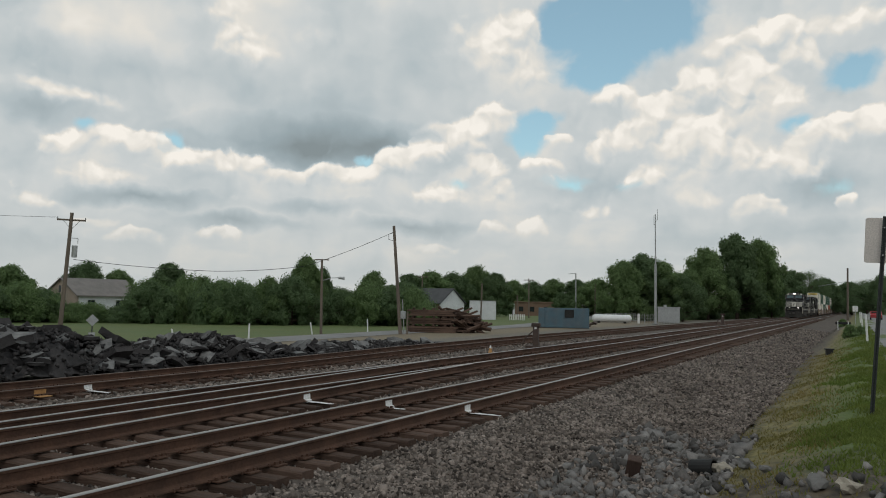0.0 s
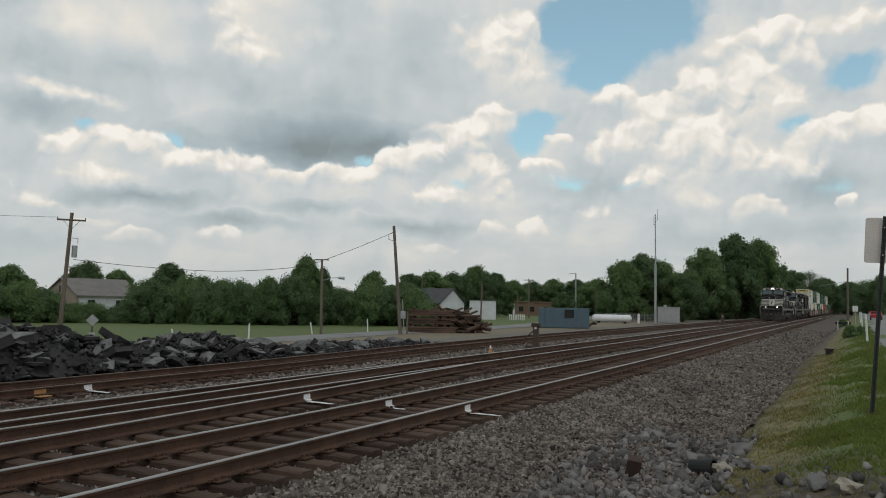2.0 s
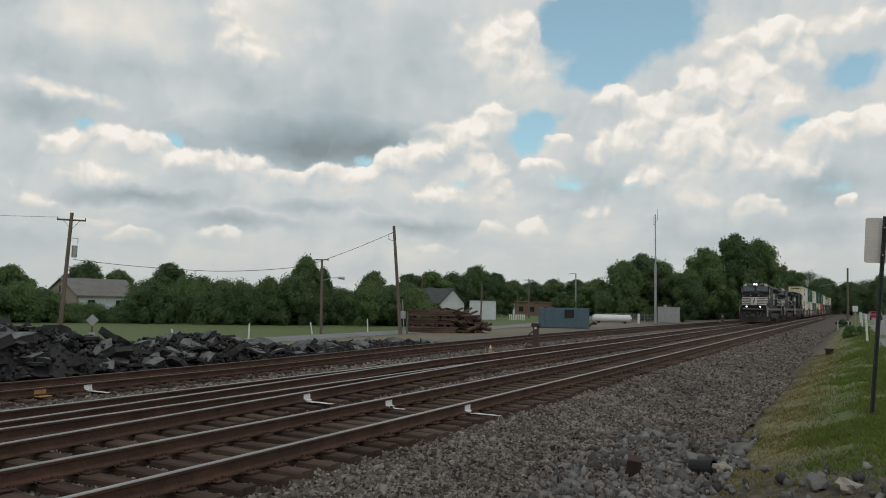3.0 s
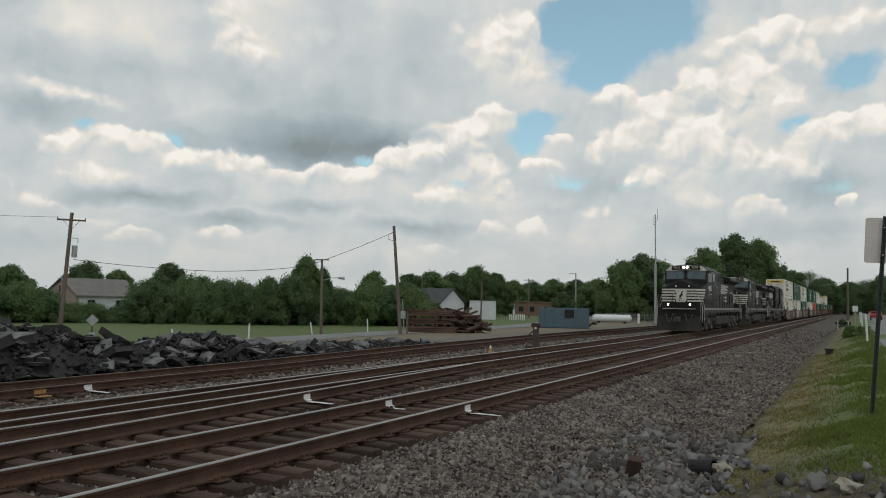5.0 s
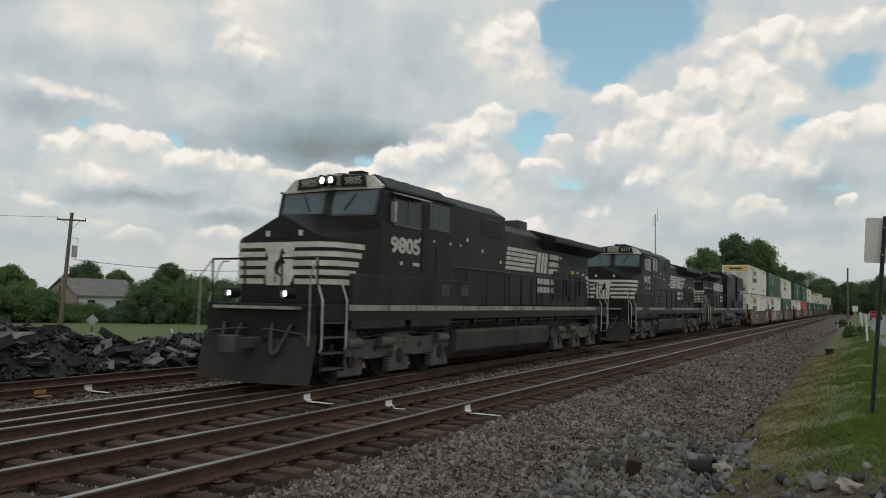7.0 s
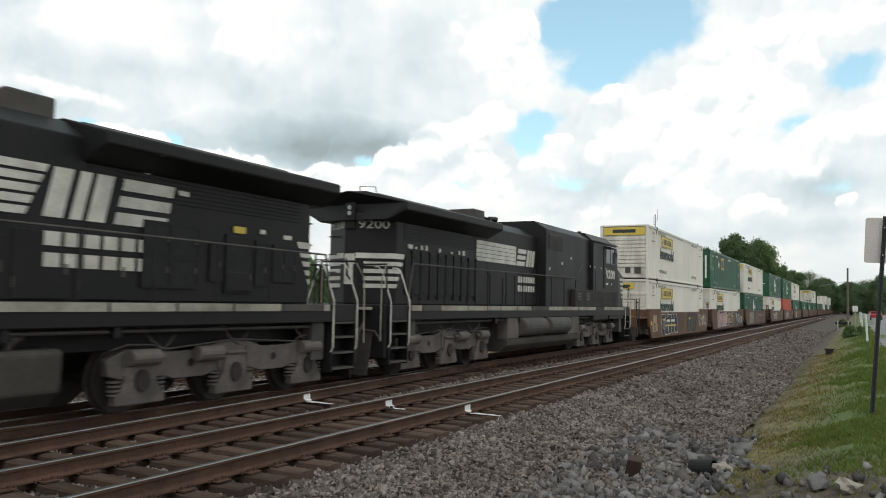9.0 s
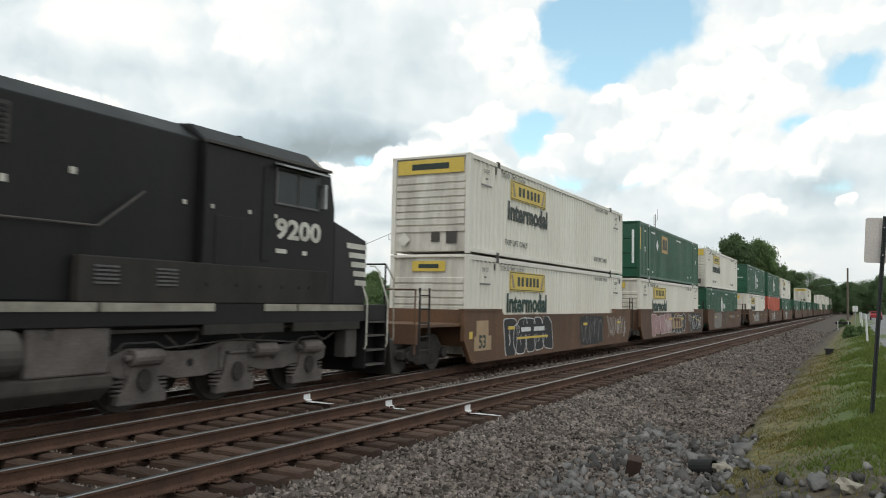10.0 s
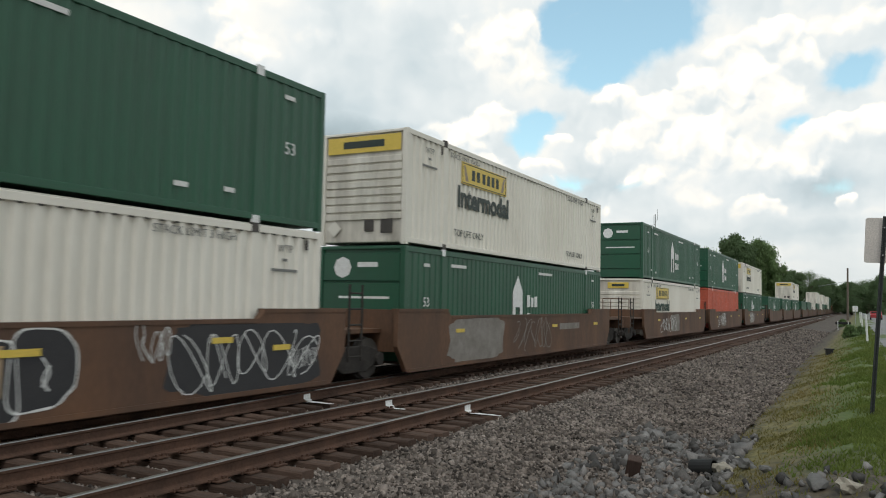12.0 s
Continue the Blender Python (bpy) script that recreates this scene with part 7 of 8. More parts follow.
# ---- sign, posts and other things on the bank ----
def bank_things():
    T = tagged(thing("road_sign", pose(0.18, 15.35, 0.05, 0, 0, 0)), "rectangular traffic sign seen from its plain back, on a leaning post", "sign")
    lean = Vector((0.075, 0.0, 1.0))
    b = bmesh.new()
    prism(b, [(-0.035, -0.012), (-0.018, -0.012), (-0.014, 0.02), (0.014, 0.02), (0.018, -0.012), (0.035, -0.012), (0.035, -0.006), (0.022, -0.004), (0.018, 0.028), (-0.018, 0.028), (-0.022, -0.004), (-0.035, -0.006)], "z", -0.1, 3.4)
    for v in b.verts:
        v.co.x = v.co.x * 1.0 + v.co.z * lean.x
        v.co.y *= 1.0
    post = part("post", b, M_SIGN_POST, T, "dark green steel channel post")
    for z in (2.72, 3.2):
        part("bolt", rod(bmesh.new(), (z * lean.x, -0.03, z), (z * lean.x, 0.05, z), 0.014, 8), M_METAL, post)
    b = bmesh.new()
    w, h, r = 0.3, 0.395, 0.04
    pts = []
    for cx, cz, a0 in ((w - r, h - r, 0), (-w + r, h - r, 90), (-w + r, -h + r, 180), (w - r, -h + r, 270)):
        pts += [(cx + r * math.cos(radians(a0 + k * 30)), cz + r * math.sin(radians(a0 + k * 30))) for k in range(4)]
    prism(b, pts, "y", 0.0, 0.004)
    part("sign_plate", b, M_SIGN_BACK, T, "bare metal back of the sign plate", m=pose(0.232, 0.06, 2.98, 0, 3, -8))
    for i, (x, y, h, ln) in enumerate(((0.4, 47.3, 1.47, -0.06), (0.32, 83, 1.45, -0.1), (0.2, 118, 1.4, -0.05))):
        b = bmesh.new()
        rod(b, (0, 0, -0.1), (ln, 0, h), 0.06, 10, 0.055)
        rod(b, (ln, 0, h), (ln, 0, h + 0.03), 0.055, 10, 0.02)
        o = part("marker_post", b, M_WHITE_POST)
        o.matrix_basis = pose(x, y, float(ground_z(x, y)))
        tagged(o, "slim white marker post in the grass", "post", "white marker posts")
    T = tagged(thing("valve_box", pose(-1.25, 41.4, float(ground_z(-1.25, 41.4)), 0, 0, 15)), "small black box standing on the bank", "box")
    part("body", boxes((-0.15, 0.15, -0.13, 0.13, 0.0, 0.24)), M_RUBBER, T, bevel=0.02)
    part("lid", boxes((-0.19, 0.19, -0.16, 0.16, 0.24, 0.3)), M_RUBBER, T, bevel=0.015)
    T = tagged(thing("roadside_sign", pose(-0.35, 110, float(ground_z(-0.35, 110)))), "small pale sign on a post by the road", "sign")
    part("post", rod(bmesh.new(), (0, 0, 0), (0, 0, 1.75), 0.04, 8), M_METAL, T)
    part("plate", boxes((-0.3, 0.3, -0.01, 0.01, 1.6, 2.3)), M_WHITE_POST, T, bevel=0.01)
    T = tagged(thing("barricade", pose(-1.5, 95, float(ground_z(-1.5, 95)))), "small dark and white barricade on the bank", "barricade")
    for s in (-0.5, 0.5):
        part("leg", rods([(s, -0.25, 0), (s, 0, 0.95), (s, 0.25, 0)], 0.035), M_WHITE_POST, T)
    part("board", boxes((-0.75, 0.75, -0.02, 0.02, 0.65, 0.9)), M_RUBBER, T)
    # parked car up the road
    T = tagged(thing("parked_car", pose(2.6, 150, float(ground_z(2.6, 150)) + 0.03)), "red car standing far up the road", "car")
    b = bmesh.new()
    prism(b, [(-2.2, 0.35), (2.2, 0.35), (2.25, 0.75), (1.5, 0.92), (1.05, 1.38), (-0.85, 1.42), (-1.5, 0.98), (-2.2, 0.88)], "x", -0.86, 0.86)
    part("body", b, M_RED, T, bevel=0.08)
    part("windscreen", boxes((-0.7, 0.7, -1.3, -1.24, 0.98, 1.32)), M_CAB_GLASS, T)
    for x in (-0.8, 0.8):
        for y in (-1.35, 1.35):
            part("wheel", rod(bmesh.new(), (x - 0.1, y, 0.32), (x + 0.1, y, 0.32), 0.32, 16), M_RUBBER, T)
    for i, (x, y, s) in enumerate(((-0.5, 60, 0.9), (0.1, 62, 0.7), (-1.9, 120, 1.2))):
        plant("shrub", "low green shrub on the bank", x, y, s, s * 1.5, 1, M_LEAF, True, 900, 0.09)


bank_things()


# ---- broken asphalt heaps by the siding ----
def heap_top(y):
    return float(np.interp(y, [4, 9, 14, 15.5, 17, 18.5, 20, 21.5, 23, 25, 28, 31, 35, 39, 42], [0.95, 1.0, 0.95, 0.85, 0.5, 0.22, 0.3, 0.5, 0.4, -0.1, -0.28, -0.36, -0.34, -0.42, -0.7]))


def slab_mesh(seed):
    rnd = random.Random(seed)
    bm = bmesh.new()
    n = rnd.randint(7, 11)
    rx, ry, t = rnd.uniform(0.4, 0.85), rnd.uniform(0.35, 0.65), rnd.uniform(0.05, 0.12)
    top, low = [], []
    for k in range(n):
        a = k * math.tau / n + rnd.uniform(-0.25, 0.25)
        r = rnd.uniform(0.6, 1.15)
        top.append(bm.verts.new((math.cos(a) * rx * r, math.sin(a) * ry * r, t + rnd.uniform(-0.05, 0.04))))
        low.append(bm.verts.new((math.cos(a) * rx * r * rnd.uniform(0.85, 1.1), math.sin(a) * ry * r * rnd.uniform(0.85, 1.1), -t)))
    # the top face takes the lighter, blotchy grey material
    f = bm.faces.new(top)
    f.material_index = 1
    bm.faces.new(low[::-1])
    for k in range(n):
        bm.faces.new((low[k], low[(k + 1) % n], top[(k + 1) % n], top[k]))
    me = bpy.data.meshes.new("slab")
    bm.to_mesh(me)
    bm.free()
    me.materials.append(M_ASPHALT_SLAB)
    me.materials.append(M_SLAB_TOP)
    return me


def rubble():
    rnd = random.Random(21)
    T = tagged(thing("rubble_heap"), "long heap of broken black asphalt slabs beside the siding", "rubble")
    # the packed core
    bm = bmesh.new()
    ys, cols = np.linspace(3, 43, 110), 13
    rows = []
    for y in ys:
        top, row = heap_top(y), []
        for k in range(cols):
            u = k / (cols - 1)
            x = far_x(y) - 2.2 - u * 5.0
            g = float(ground_z(x, y))
            hgt = max(0.0, top - 0.15 - g) * math.sin(math.pi * min(1, max(0, u * 0.9 + 0.05))) ** 0.8
            z = g + hgt * (0.8 + 0.45 * noise.noise(Vector((x * 1.1, y * 1.1, 3)))) + 0.18 * noise.noise(Vector((x * 2.7, y * 2.7, 0))) - 0.05
            row.append(bm.verts.new((x, y, z)))
        rows.append(row)
    for a, b in zip(rows, rows[1:]):
        for k in range(cols - 1):
            bm.faces.new((a[k], b[k], b[k + 1], a[k + 1]))
    bmesh.ops.recalc_face_normals(bm, faces=bm.faces[:])
    part("core", bm, M_ASPHALT_SLAB, T, "packed black asphalt crumbs")
    meshes = [slab_mesh(s) for s in range(14)]
    for i in range(290):
        y = rnd.uniform(4, 42) if rnd.random() < 0.6 else rnd.uniform(8, 26)
        u = rnd.uniform(0.0, 0.95)
        x = far_x(y) - 2.2 - u * 5.0
        g = float(ground_z(x, y))
        hgt = max(0.0, heap_top(y) - 0.15 - g) * math.sin(math.pi * min(1, u * 0.9 + 0.05)) ** 0.8
        k = rnd.uniform(0.4, 1.0) * (1.25 if rnd.random() < 0.25 else 0.85)
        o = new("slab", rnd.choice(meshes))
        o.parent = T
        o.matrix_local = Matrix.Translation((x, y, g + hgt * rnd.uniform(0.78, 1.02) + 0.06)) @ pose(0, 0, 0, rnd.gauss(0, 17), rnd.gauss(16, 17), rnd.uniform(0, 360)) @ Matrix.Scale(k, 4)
    rng = np.random.default_rng(8)
    n = 5200
    y = rng.uniform(4, 44, n)
    x = np.array([far_x(v) for v in y]) - rng.uniform(1.7, 7.2, n)
    u = (np.array([far_x(v) for v in y]) - 2.2 - x) / 5.0
    hgt = np.maximum(0, np.array([heap_top(v) for v in y]) - 0.15 - ground_z(x, y)) * np.sin(np.pi * np.clip(u * 0.9 + 0.05, 0, 1)) ** 0.8
    ob = stones("crumb_scatter", x, y, rng.uniform(0.025, 0.085, n), 0.2, M_ASPHALT_SLAB, 9, "loose black asphalt crumbs")
    me = ob.data
    co = np.empty(len(me.vertices) * 3, np.float32)
    me.vertices.foreach_get("co", co)
    co = co.reshape(-1, 3)
    co[:, 2] += np.repeat(hgt, 8)
    me.vertices.foreach_set("co", co.ravel())
    ob.parent = T
    del ob["category"]


rubble()
LANE = [(-36.5, 20), (-36.2, 30), (-36.0, 40), (-36.4, 48), (-37.2, 61), (-36.8, 75), (-37.5, 92), (-42, 120), (-50, 160), (-62, 220)]
tagged(lane("road", LANE, 4.2, M_ROAD, 0.03), "pale worn service road beyond the siding", "road", kind="structure")


# ---- poles and wires ----
def pole(name, x, y, top_x, top_y, top, r, label, material=None):
    z = float(ground_z(x, y))
    T = tagged(thing(name, Matrix.Translation((x, y, z))), label, "pole")
    h = top - z
    b = bmesh.new()
    p, q = Vector((0, 0, -0.3)), Vector((top_x - x, top_y - y, h))
    rod(b, p, q, r, 12, r * 0.72)
    part("shaft", b, material or M_POLE, T)
    return T, q


def wire(name, pts, sag, label, r=0.02):
    """A cable hanging from point to point."""
    T = tagged(thing(name), label, "wire")
    path = []
    for a, b in zip(pts, pts[1:]):
        a, b = Vector(a), Vector(b)
        path += [a.lerp(b, k / 14) - Vector((0, 0, 4 * sag * (k / 14) * (1 - k / 14))) for k in range(14)]
    path.append(Vector(pts[-1]))
    part("cable", rods(path, r, 5), M_RUBBER, T)


def poles():
    T, q = pole("utility_pole", -52.19, 37.39, -51.94, 37.74, 7.9, 0.17, "weathered wooden utility pole with a crossarm and transformer")
    d = Vector((0.55, 0.76, 0)).normalized()
    arm = q - Vector((0, 0, 0.55))
    part("crossarm", rods([arm - d * 0.98, arm + d * 0.98], 0.07, 6), M_POLE, T)
    for k in (-0.95, 0.0, 0.95):
        c = arm + d * k + Vector((0, 0, 0.35 if k == 0 else 0.06))
        part("insulator", rod(bmesh.new(), c, c + Vector((0, 0, 0.16)), 0.05, 8, 0.03), M_METAL, T)
    part("brace", rods([arm - d * 0.6, arm - Vector((0, 0, 0.7)), arm + d * 0.6], 0.02, 5), M_METAL, T)
    c = q + d * 0.3 - Vector((0, 0, 2.9))
    part("transformer", rod(bmesh.new(), c - Vector((0, 0, 0.45)), c + Vector((0, 0, 0.45)), 0.2, 14), M_METAL, T, "grey transformer can", bevel=0.03)
    part("bracket", rods([q - Vector((0, 0, 1.9)), q + d * 0.5 - Vector((0, 0, 1.9)), q + d * 0.5 - Vector((0, 0, 2.3))], 0.025, 5), M_METAL, T)
    T, q = pole("utility_pole", -34.84, 57.46, -35.53, 57.04, 8.28, 0.17, "leaning wooden utility pole with grey meter boxes")
    d2 = Vector((0.85, 0.52, 0)).normalized()
    part("meter_box", boxes((-0.2, 0.2, -0.16, 0.16, 1.35, 2.0)), M_METAL, T, "grey steel meter box", bevel=0.02, m=Matrix.Translation(d2 * 0.42 + Vector((-0.15, -0.2, 0))))
    part("conduit", rods([d2 * 0.3, d2 * 0.3 + Vector((-0.2, -0.1, 3.0))], 0.05, 6), M_METAL, T)
    part("stub_post", rods([d2 * 0.55, d2 * 0.55 + Vector((0, 0, 1.9))], 0.08, 6), M_POLE, T)
    part("drip_loop", rods([q - Vector((0, 0, 0.6)), q - d2 * 0.45 - Vector((0, 0, 0.75)), q - d2 * 0.4 - Vector((0, 0, 1.2)), q - Vector((0, 0, 1.3))], 0.02, 5), M_RUBBER, T)
    T, q = pole("street_lamp", -39.15, 51.89, -39.22, 51.83, 5.06, 0.12, "thin wooden pole with a crossarm and street lamp")
    d3 = Vector((0.8, 0.6, 0)).normalized()
    part("crossarm", rods([q - d3 * 0.6, q + d3 * 0.6], 0.05, 6), M_POLE, T)
    part("lamp_arm", rods([q - Vector((0, 0, 1.75)), q + d3 * 0.8 - Vector((0, 0, 1.5)), q + d3 * 1.5 - Vector((0, 0, 1.45))], 0.03, 6), M_METAL, T)
    part("lamp_head", rod(bmesh.new(), q + d3 * 1.4 - Vector((0, 0, 1.47)), q + d3 * 1.9 - Vector((0, 0, 1.5)), 0.1, 10, 0.14), M_METAL, T)
    wire("power_line", [(-51.8, 37.95, 4.4), (-43.0, 43.5, 3.75), (-39.4, 50.0, 4.45), (-35.6, 57.0, 7.7)], 0.12, "slack black cable between the utility poles")
    wire("power_line", [(-52.5, 36.9, 7.5), (-75, 12, 8.6)], 0.5, "thin wire leaving the utility pole", 0.012)
    for x, y, tx, top, r, lb, mt in ((-42.85, 90.35, -42.7, 4.2, 0.12, "thin dark wooden pole behind the stacked ties", M_POLE), (-59.5, 104.2, -59.5, 5.8, 0.12, "thin wooden pole by the grey-roofed building", M_POLE),
                                     (-47.46, 142.3, -47.51, 7.6, 0.16, "pale slender lamp pole beyond the blue container", M_METAL), (-55.78, 139.2, -55.86, 6.5, 0.14, "distant wooden pole with a crossarm", M_POLE), (-54.2, 130, -54.4, 3.2, 0.12, "short leaning wooden pole", M_POLE), (-43.6, 142, -43.6, 6.0, 0.12, "thin wooden pole among the trees", M_POLE), (-2.2, 200, -2.05, 11.2, 0.26, "dark wooden pole beside the line", M_POLE)):
        T, q = pole("utility_pole", x, y, tx, y, top, r, lb, mt)
        if top in (6.5, 5.8):
            part("crossarm", rods([q - Vector((1.0, 0, 0.3)), q + Vector((1.0, 0, -0.3))], 0.07, 6), M_POLE, T)
        if top == 7.6:
            part("lamp_arm", rods([q, q + Vector((-1.4, -0.3, -0.1))], 0.05, 6), M_METAL, T)
        if top == 11.2:
            part("guy_wire", rods([q - Vector((0, 0, 3)), q - Vector((6, 0, 4.2))], 0.05, 5), M_METAL, T)
    # radio mast
    T = tagged(thing("radio_mast", Matrix.Translation((-27.12, 118.95, -1.15))), "tall slim grey radio mast with whip antennas", "mast")
    part("lower_tube", rod(bmesh.new(), (0, 0, 0), (0, 0, 9.2), 0.2, 12, 0.17), M_METAL, T)
    part("upper_tube", rod(bmesh.new(), (0, 0, 9.2), (-0.05, 0, 16.9), 0.1, 10, 0.07), M_METAL, T)
    for dx, z0, z1 in ((0.28, 15.9, 17.6), (-0.25, 15.2, 16.8)):
        part("whip_antenna", rods([(0, 0, z0), (dx, 0, z0 + 0.1), (dx, 0, z1)], 0.035, 5), M_METAL, T)
    part("base", boxes((-0.4, 0.4, -0.4, 0.4, 0, 0.2)), M_ROAD, T)


poles()


def yard_signs():
    T = tagged(thing("warning_sign", pose(-38.6, 29.7, float(ground_z(-38.6, 29.7)), 0, 0, 52)), "diamond traffic sign seen from its grey back", "sign")
    part("post", rods([(0, 0, 0), (0, 0, 1.75)], 0.035, 6), M_SIGN_POST, T)
    part("diamond_plate", boxes((-0.24, 0.24, -0.01, 0.0, -0.24, 0.24)), M_METAL, T, "bare metal diamond plate", m=pose(0, -0.05, 1.45, 0, 45, 0), bevel=0.003)
    part("lower_plate", boxes((-0.17, 0.17, -0.06, -0.05, 0.3, 0.75)), M_METAL, T)
    for x, y, h, ln in ((-38.0, 42.0, 1.05, 0.02), (-39.5, 51.2, 0.95, -0.18), (-39.2, 58.9, 1.15, -0.06), (-40.5, 37.5, 0.7, -0.15)):
        b = bmesh.new()
        rod(b, (0, 0, -0.1), (ln, 0, h), 0.06, 8)
        rod(b, (ln, 0, h), (ln, 0, h + 0.03), 0.06, 8, 0.02)
        o = part("marker_post", b, M_WHITE_POST)
        o.matrix_basis = pose(x, y, float(ground_z(x, y)), 0, 0, 50)
        tagged(o, "slim white marker post at the road's edge", "post", "white marker posts")


yard_signs()


# ---- buildings ----
def house(name, x, y, turn, w, d, eave, ridge, walls, gable, roof, label, windows=()):
    """Ridge along local x; w along x, d along y."""
    H = tagged(thing(name, pose(x, y, -1.15, 0, 0, turn)), label, "building")
    for r in ((-w / 2 + 0.1, w / 2 - 0.1, -d / 2, -d / 2 + 0.2), (-w / 2 + 0.1, w / 2 - 0.1, d / 2 - 0.2, d / 2)):
        part("wall", boxes((*r, 0, eave)), walls, H)
    for s in (-1, 1):
        b = bmesh.new()
        prism(b, [(-d / 2, 0), (d / 2, 0), (d / 2, eave), (0, ridge), (-d / 2, eave)], "x", s * w / 2 - 0.1, s * w / 2 + 0.1)
        part("gable", b, gable, H)
    for s in (-1, 1):
        b = bmesh.new()
        prism(b, [(0, ridge), (s * (d / 2 + 0.4), eave - 0.25), (s * (d / 2 + 0.4), eave - 0.1), (0, ridge + 0.17)], "x", -w / 2 - 0.35, w / 2 + 0.35)
        part("roof", b, roof, H)
    for k, (face, u, z, ww, hh) in enumerate(windows):
        if face == "gable":
            win = part("window", boxes((w / 2 + 0.08, w / 2 + 0.13, u - ww / 2, u + ww / 2, z, z + hh)), M_CAB_GLASS, H)
        elif face == "gable2":
            win = part("window", boxes((-w / 2 - 0.13, -w / 2 - 0.08, u - ww / 2, u + ww / 2, z, z + hh)), M_CAB_GLASS, H)
        else:
            win = part("window", boxes((u - ww / 2, u + ww / 2, -d / 2 - 0.04, -d / 2 + 0.02, z, z + hh)), M_CAB_GLASS, H)
    return H


def buildings():
    house("house", -95.0, 73.0, 82, 9.0, 8.5, 2.9, 5.0, M_SIDING, M_TANSIDE, M_ROOF_GR, "white-sided house with a grey shingle roof behind bushes", (("gable2", 0.3, 3.2, 0.6, 0.9), ("front", -2.6, 1.1, 1.0, 1.1), ("front", 1.5, 1.1, 1.0, 1.1)))
    house("workshop", -63.3, 112.4, -8, 10.5, 6.6, 2.75, 4.9, M_BROWNSIDE, M_SIDING, M_ROOF_DK, "long low building with a dark roof and pale gable", (("front", -2.0, 1.0, 1.2, 1.0), ("front", 2.0, 1.0, 1.2, 1.0)))
    H = tagged(thing("storage_building", pose(-56.0, 118.9, -1.15, 0, 0, 25)), "plain white box-shaped storage building", "building")
    part("wall", boxes((-2.2, 2.2, -2.5, 2.5, 0, 3.1)), M_SIDING, H, bevel=0.04)
    part("roof", boxes((-2.25, 2.25, -2.55, 2.55, 3.1, 3.2)), M_METAL, H)
    H = tagged(thing("shed", pose(-66.0, 168.0, -1.15, 0, 0, 22)), "low flat-roofed brown building", "building")
    part("wall", boxes((-4.4, 4.4, -3, 3, 0, 3.0)), M_BROWNSIDE, H)
    part("roof", boxes((-4.6, 4.6, -3.2, 3.2, 3.0, 3.25)), M_BROWNSIDE, H, bevel=0.05)
    for u in (-3.0, -0.5, 2.6):
        part("window", boxes((u - 0.5, u + 0.5, -3.06, -2.98, 1.0, 2.1)), M_CAB_GLASS, H)
    part("door", boxes((-4.9, -4.42, -3.0, -1.6, 0.4, 2.7)), M_SIDING, H)
    house("house", -58.0, 190.0, 20, 9.0, 7.0, 2.6, 5.4, M_TANSIDE, M_TANSIDE, M_ROOF_GR, "small brown house among the trees", (("front", -2.0, 1.0, 1.2, 1.1), ("front", 2.0, 1.0, 1.2, 1.1)))
    # picket fence pieces by the white building
    F = tagged(thing("picket_fence", pose(-50.5, 120.5, -1.15, 0, 0, 24)), "short run of white picket fence", "fence")
    for k in range(9):
        part("picket", boxes((-1.2 + k * 0.3, -1.05 + k * 0.3, -0.02, 0.02, 0, 1.05)), M_WHITE_POST, F)
    part("fence_rail", boxes((-1.25, 1.45, 0.021, 0.06, 0.7, 0.8)), M_WHITE_POST, F)


buildings()


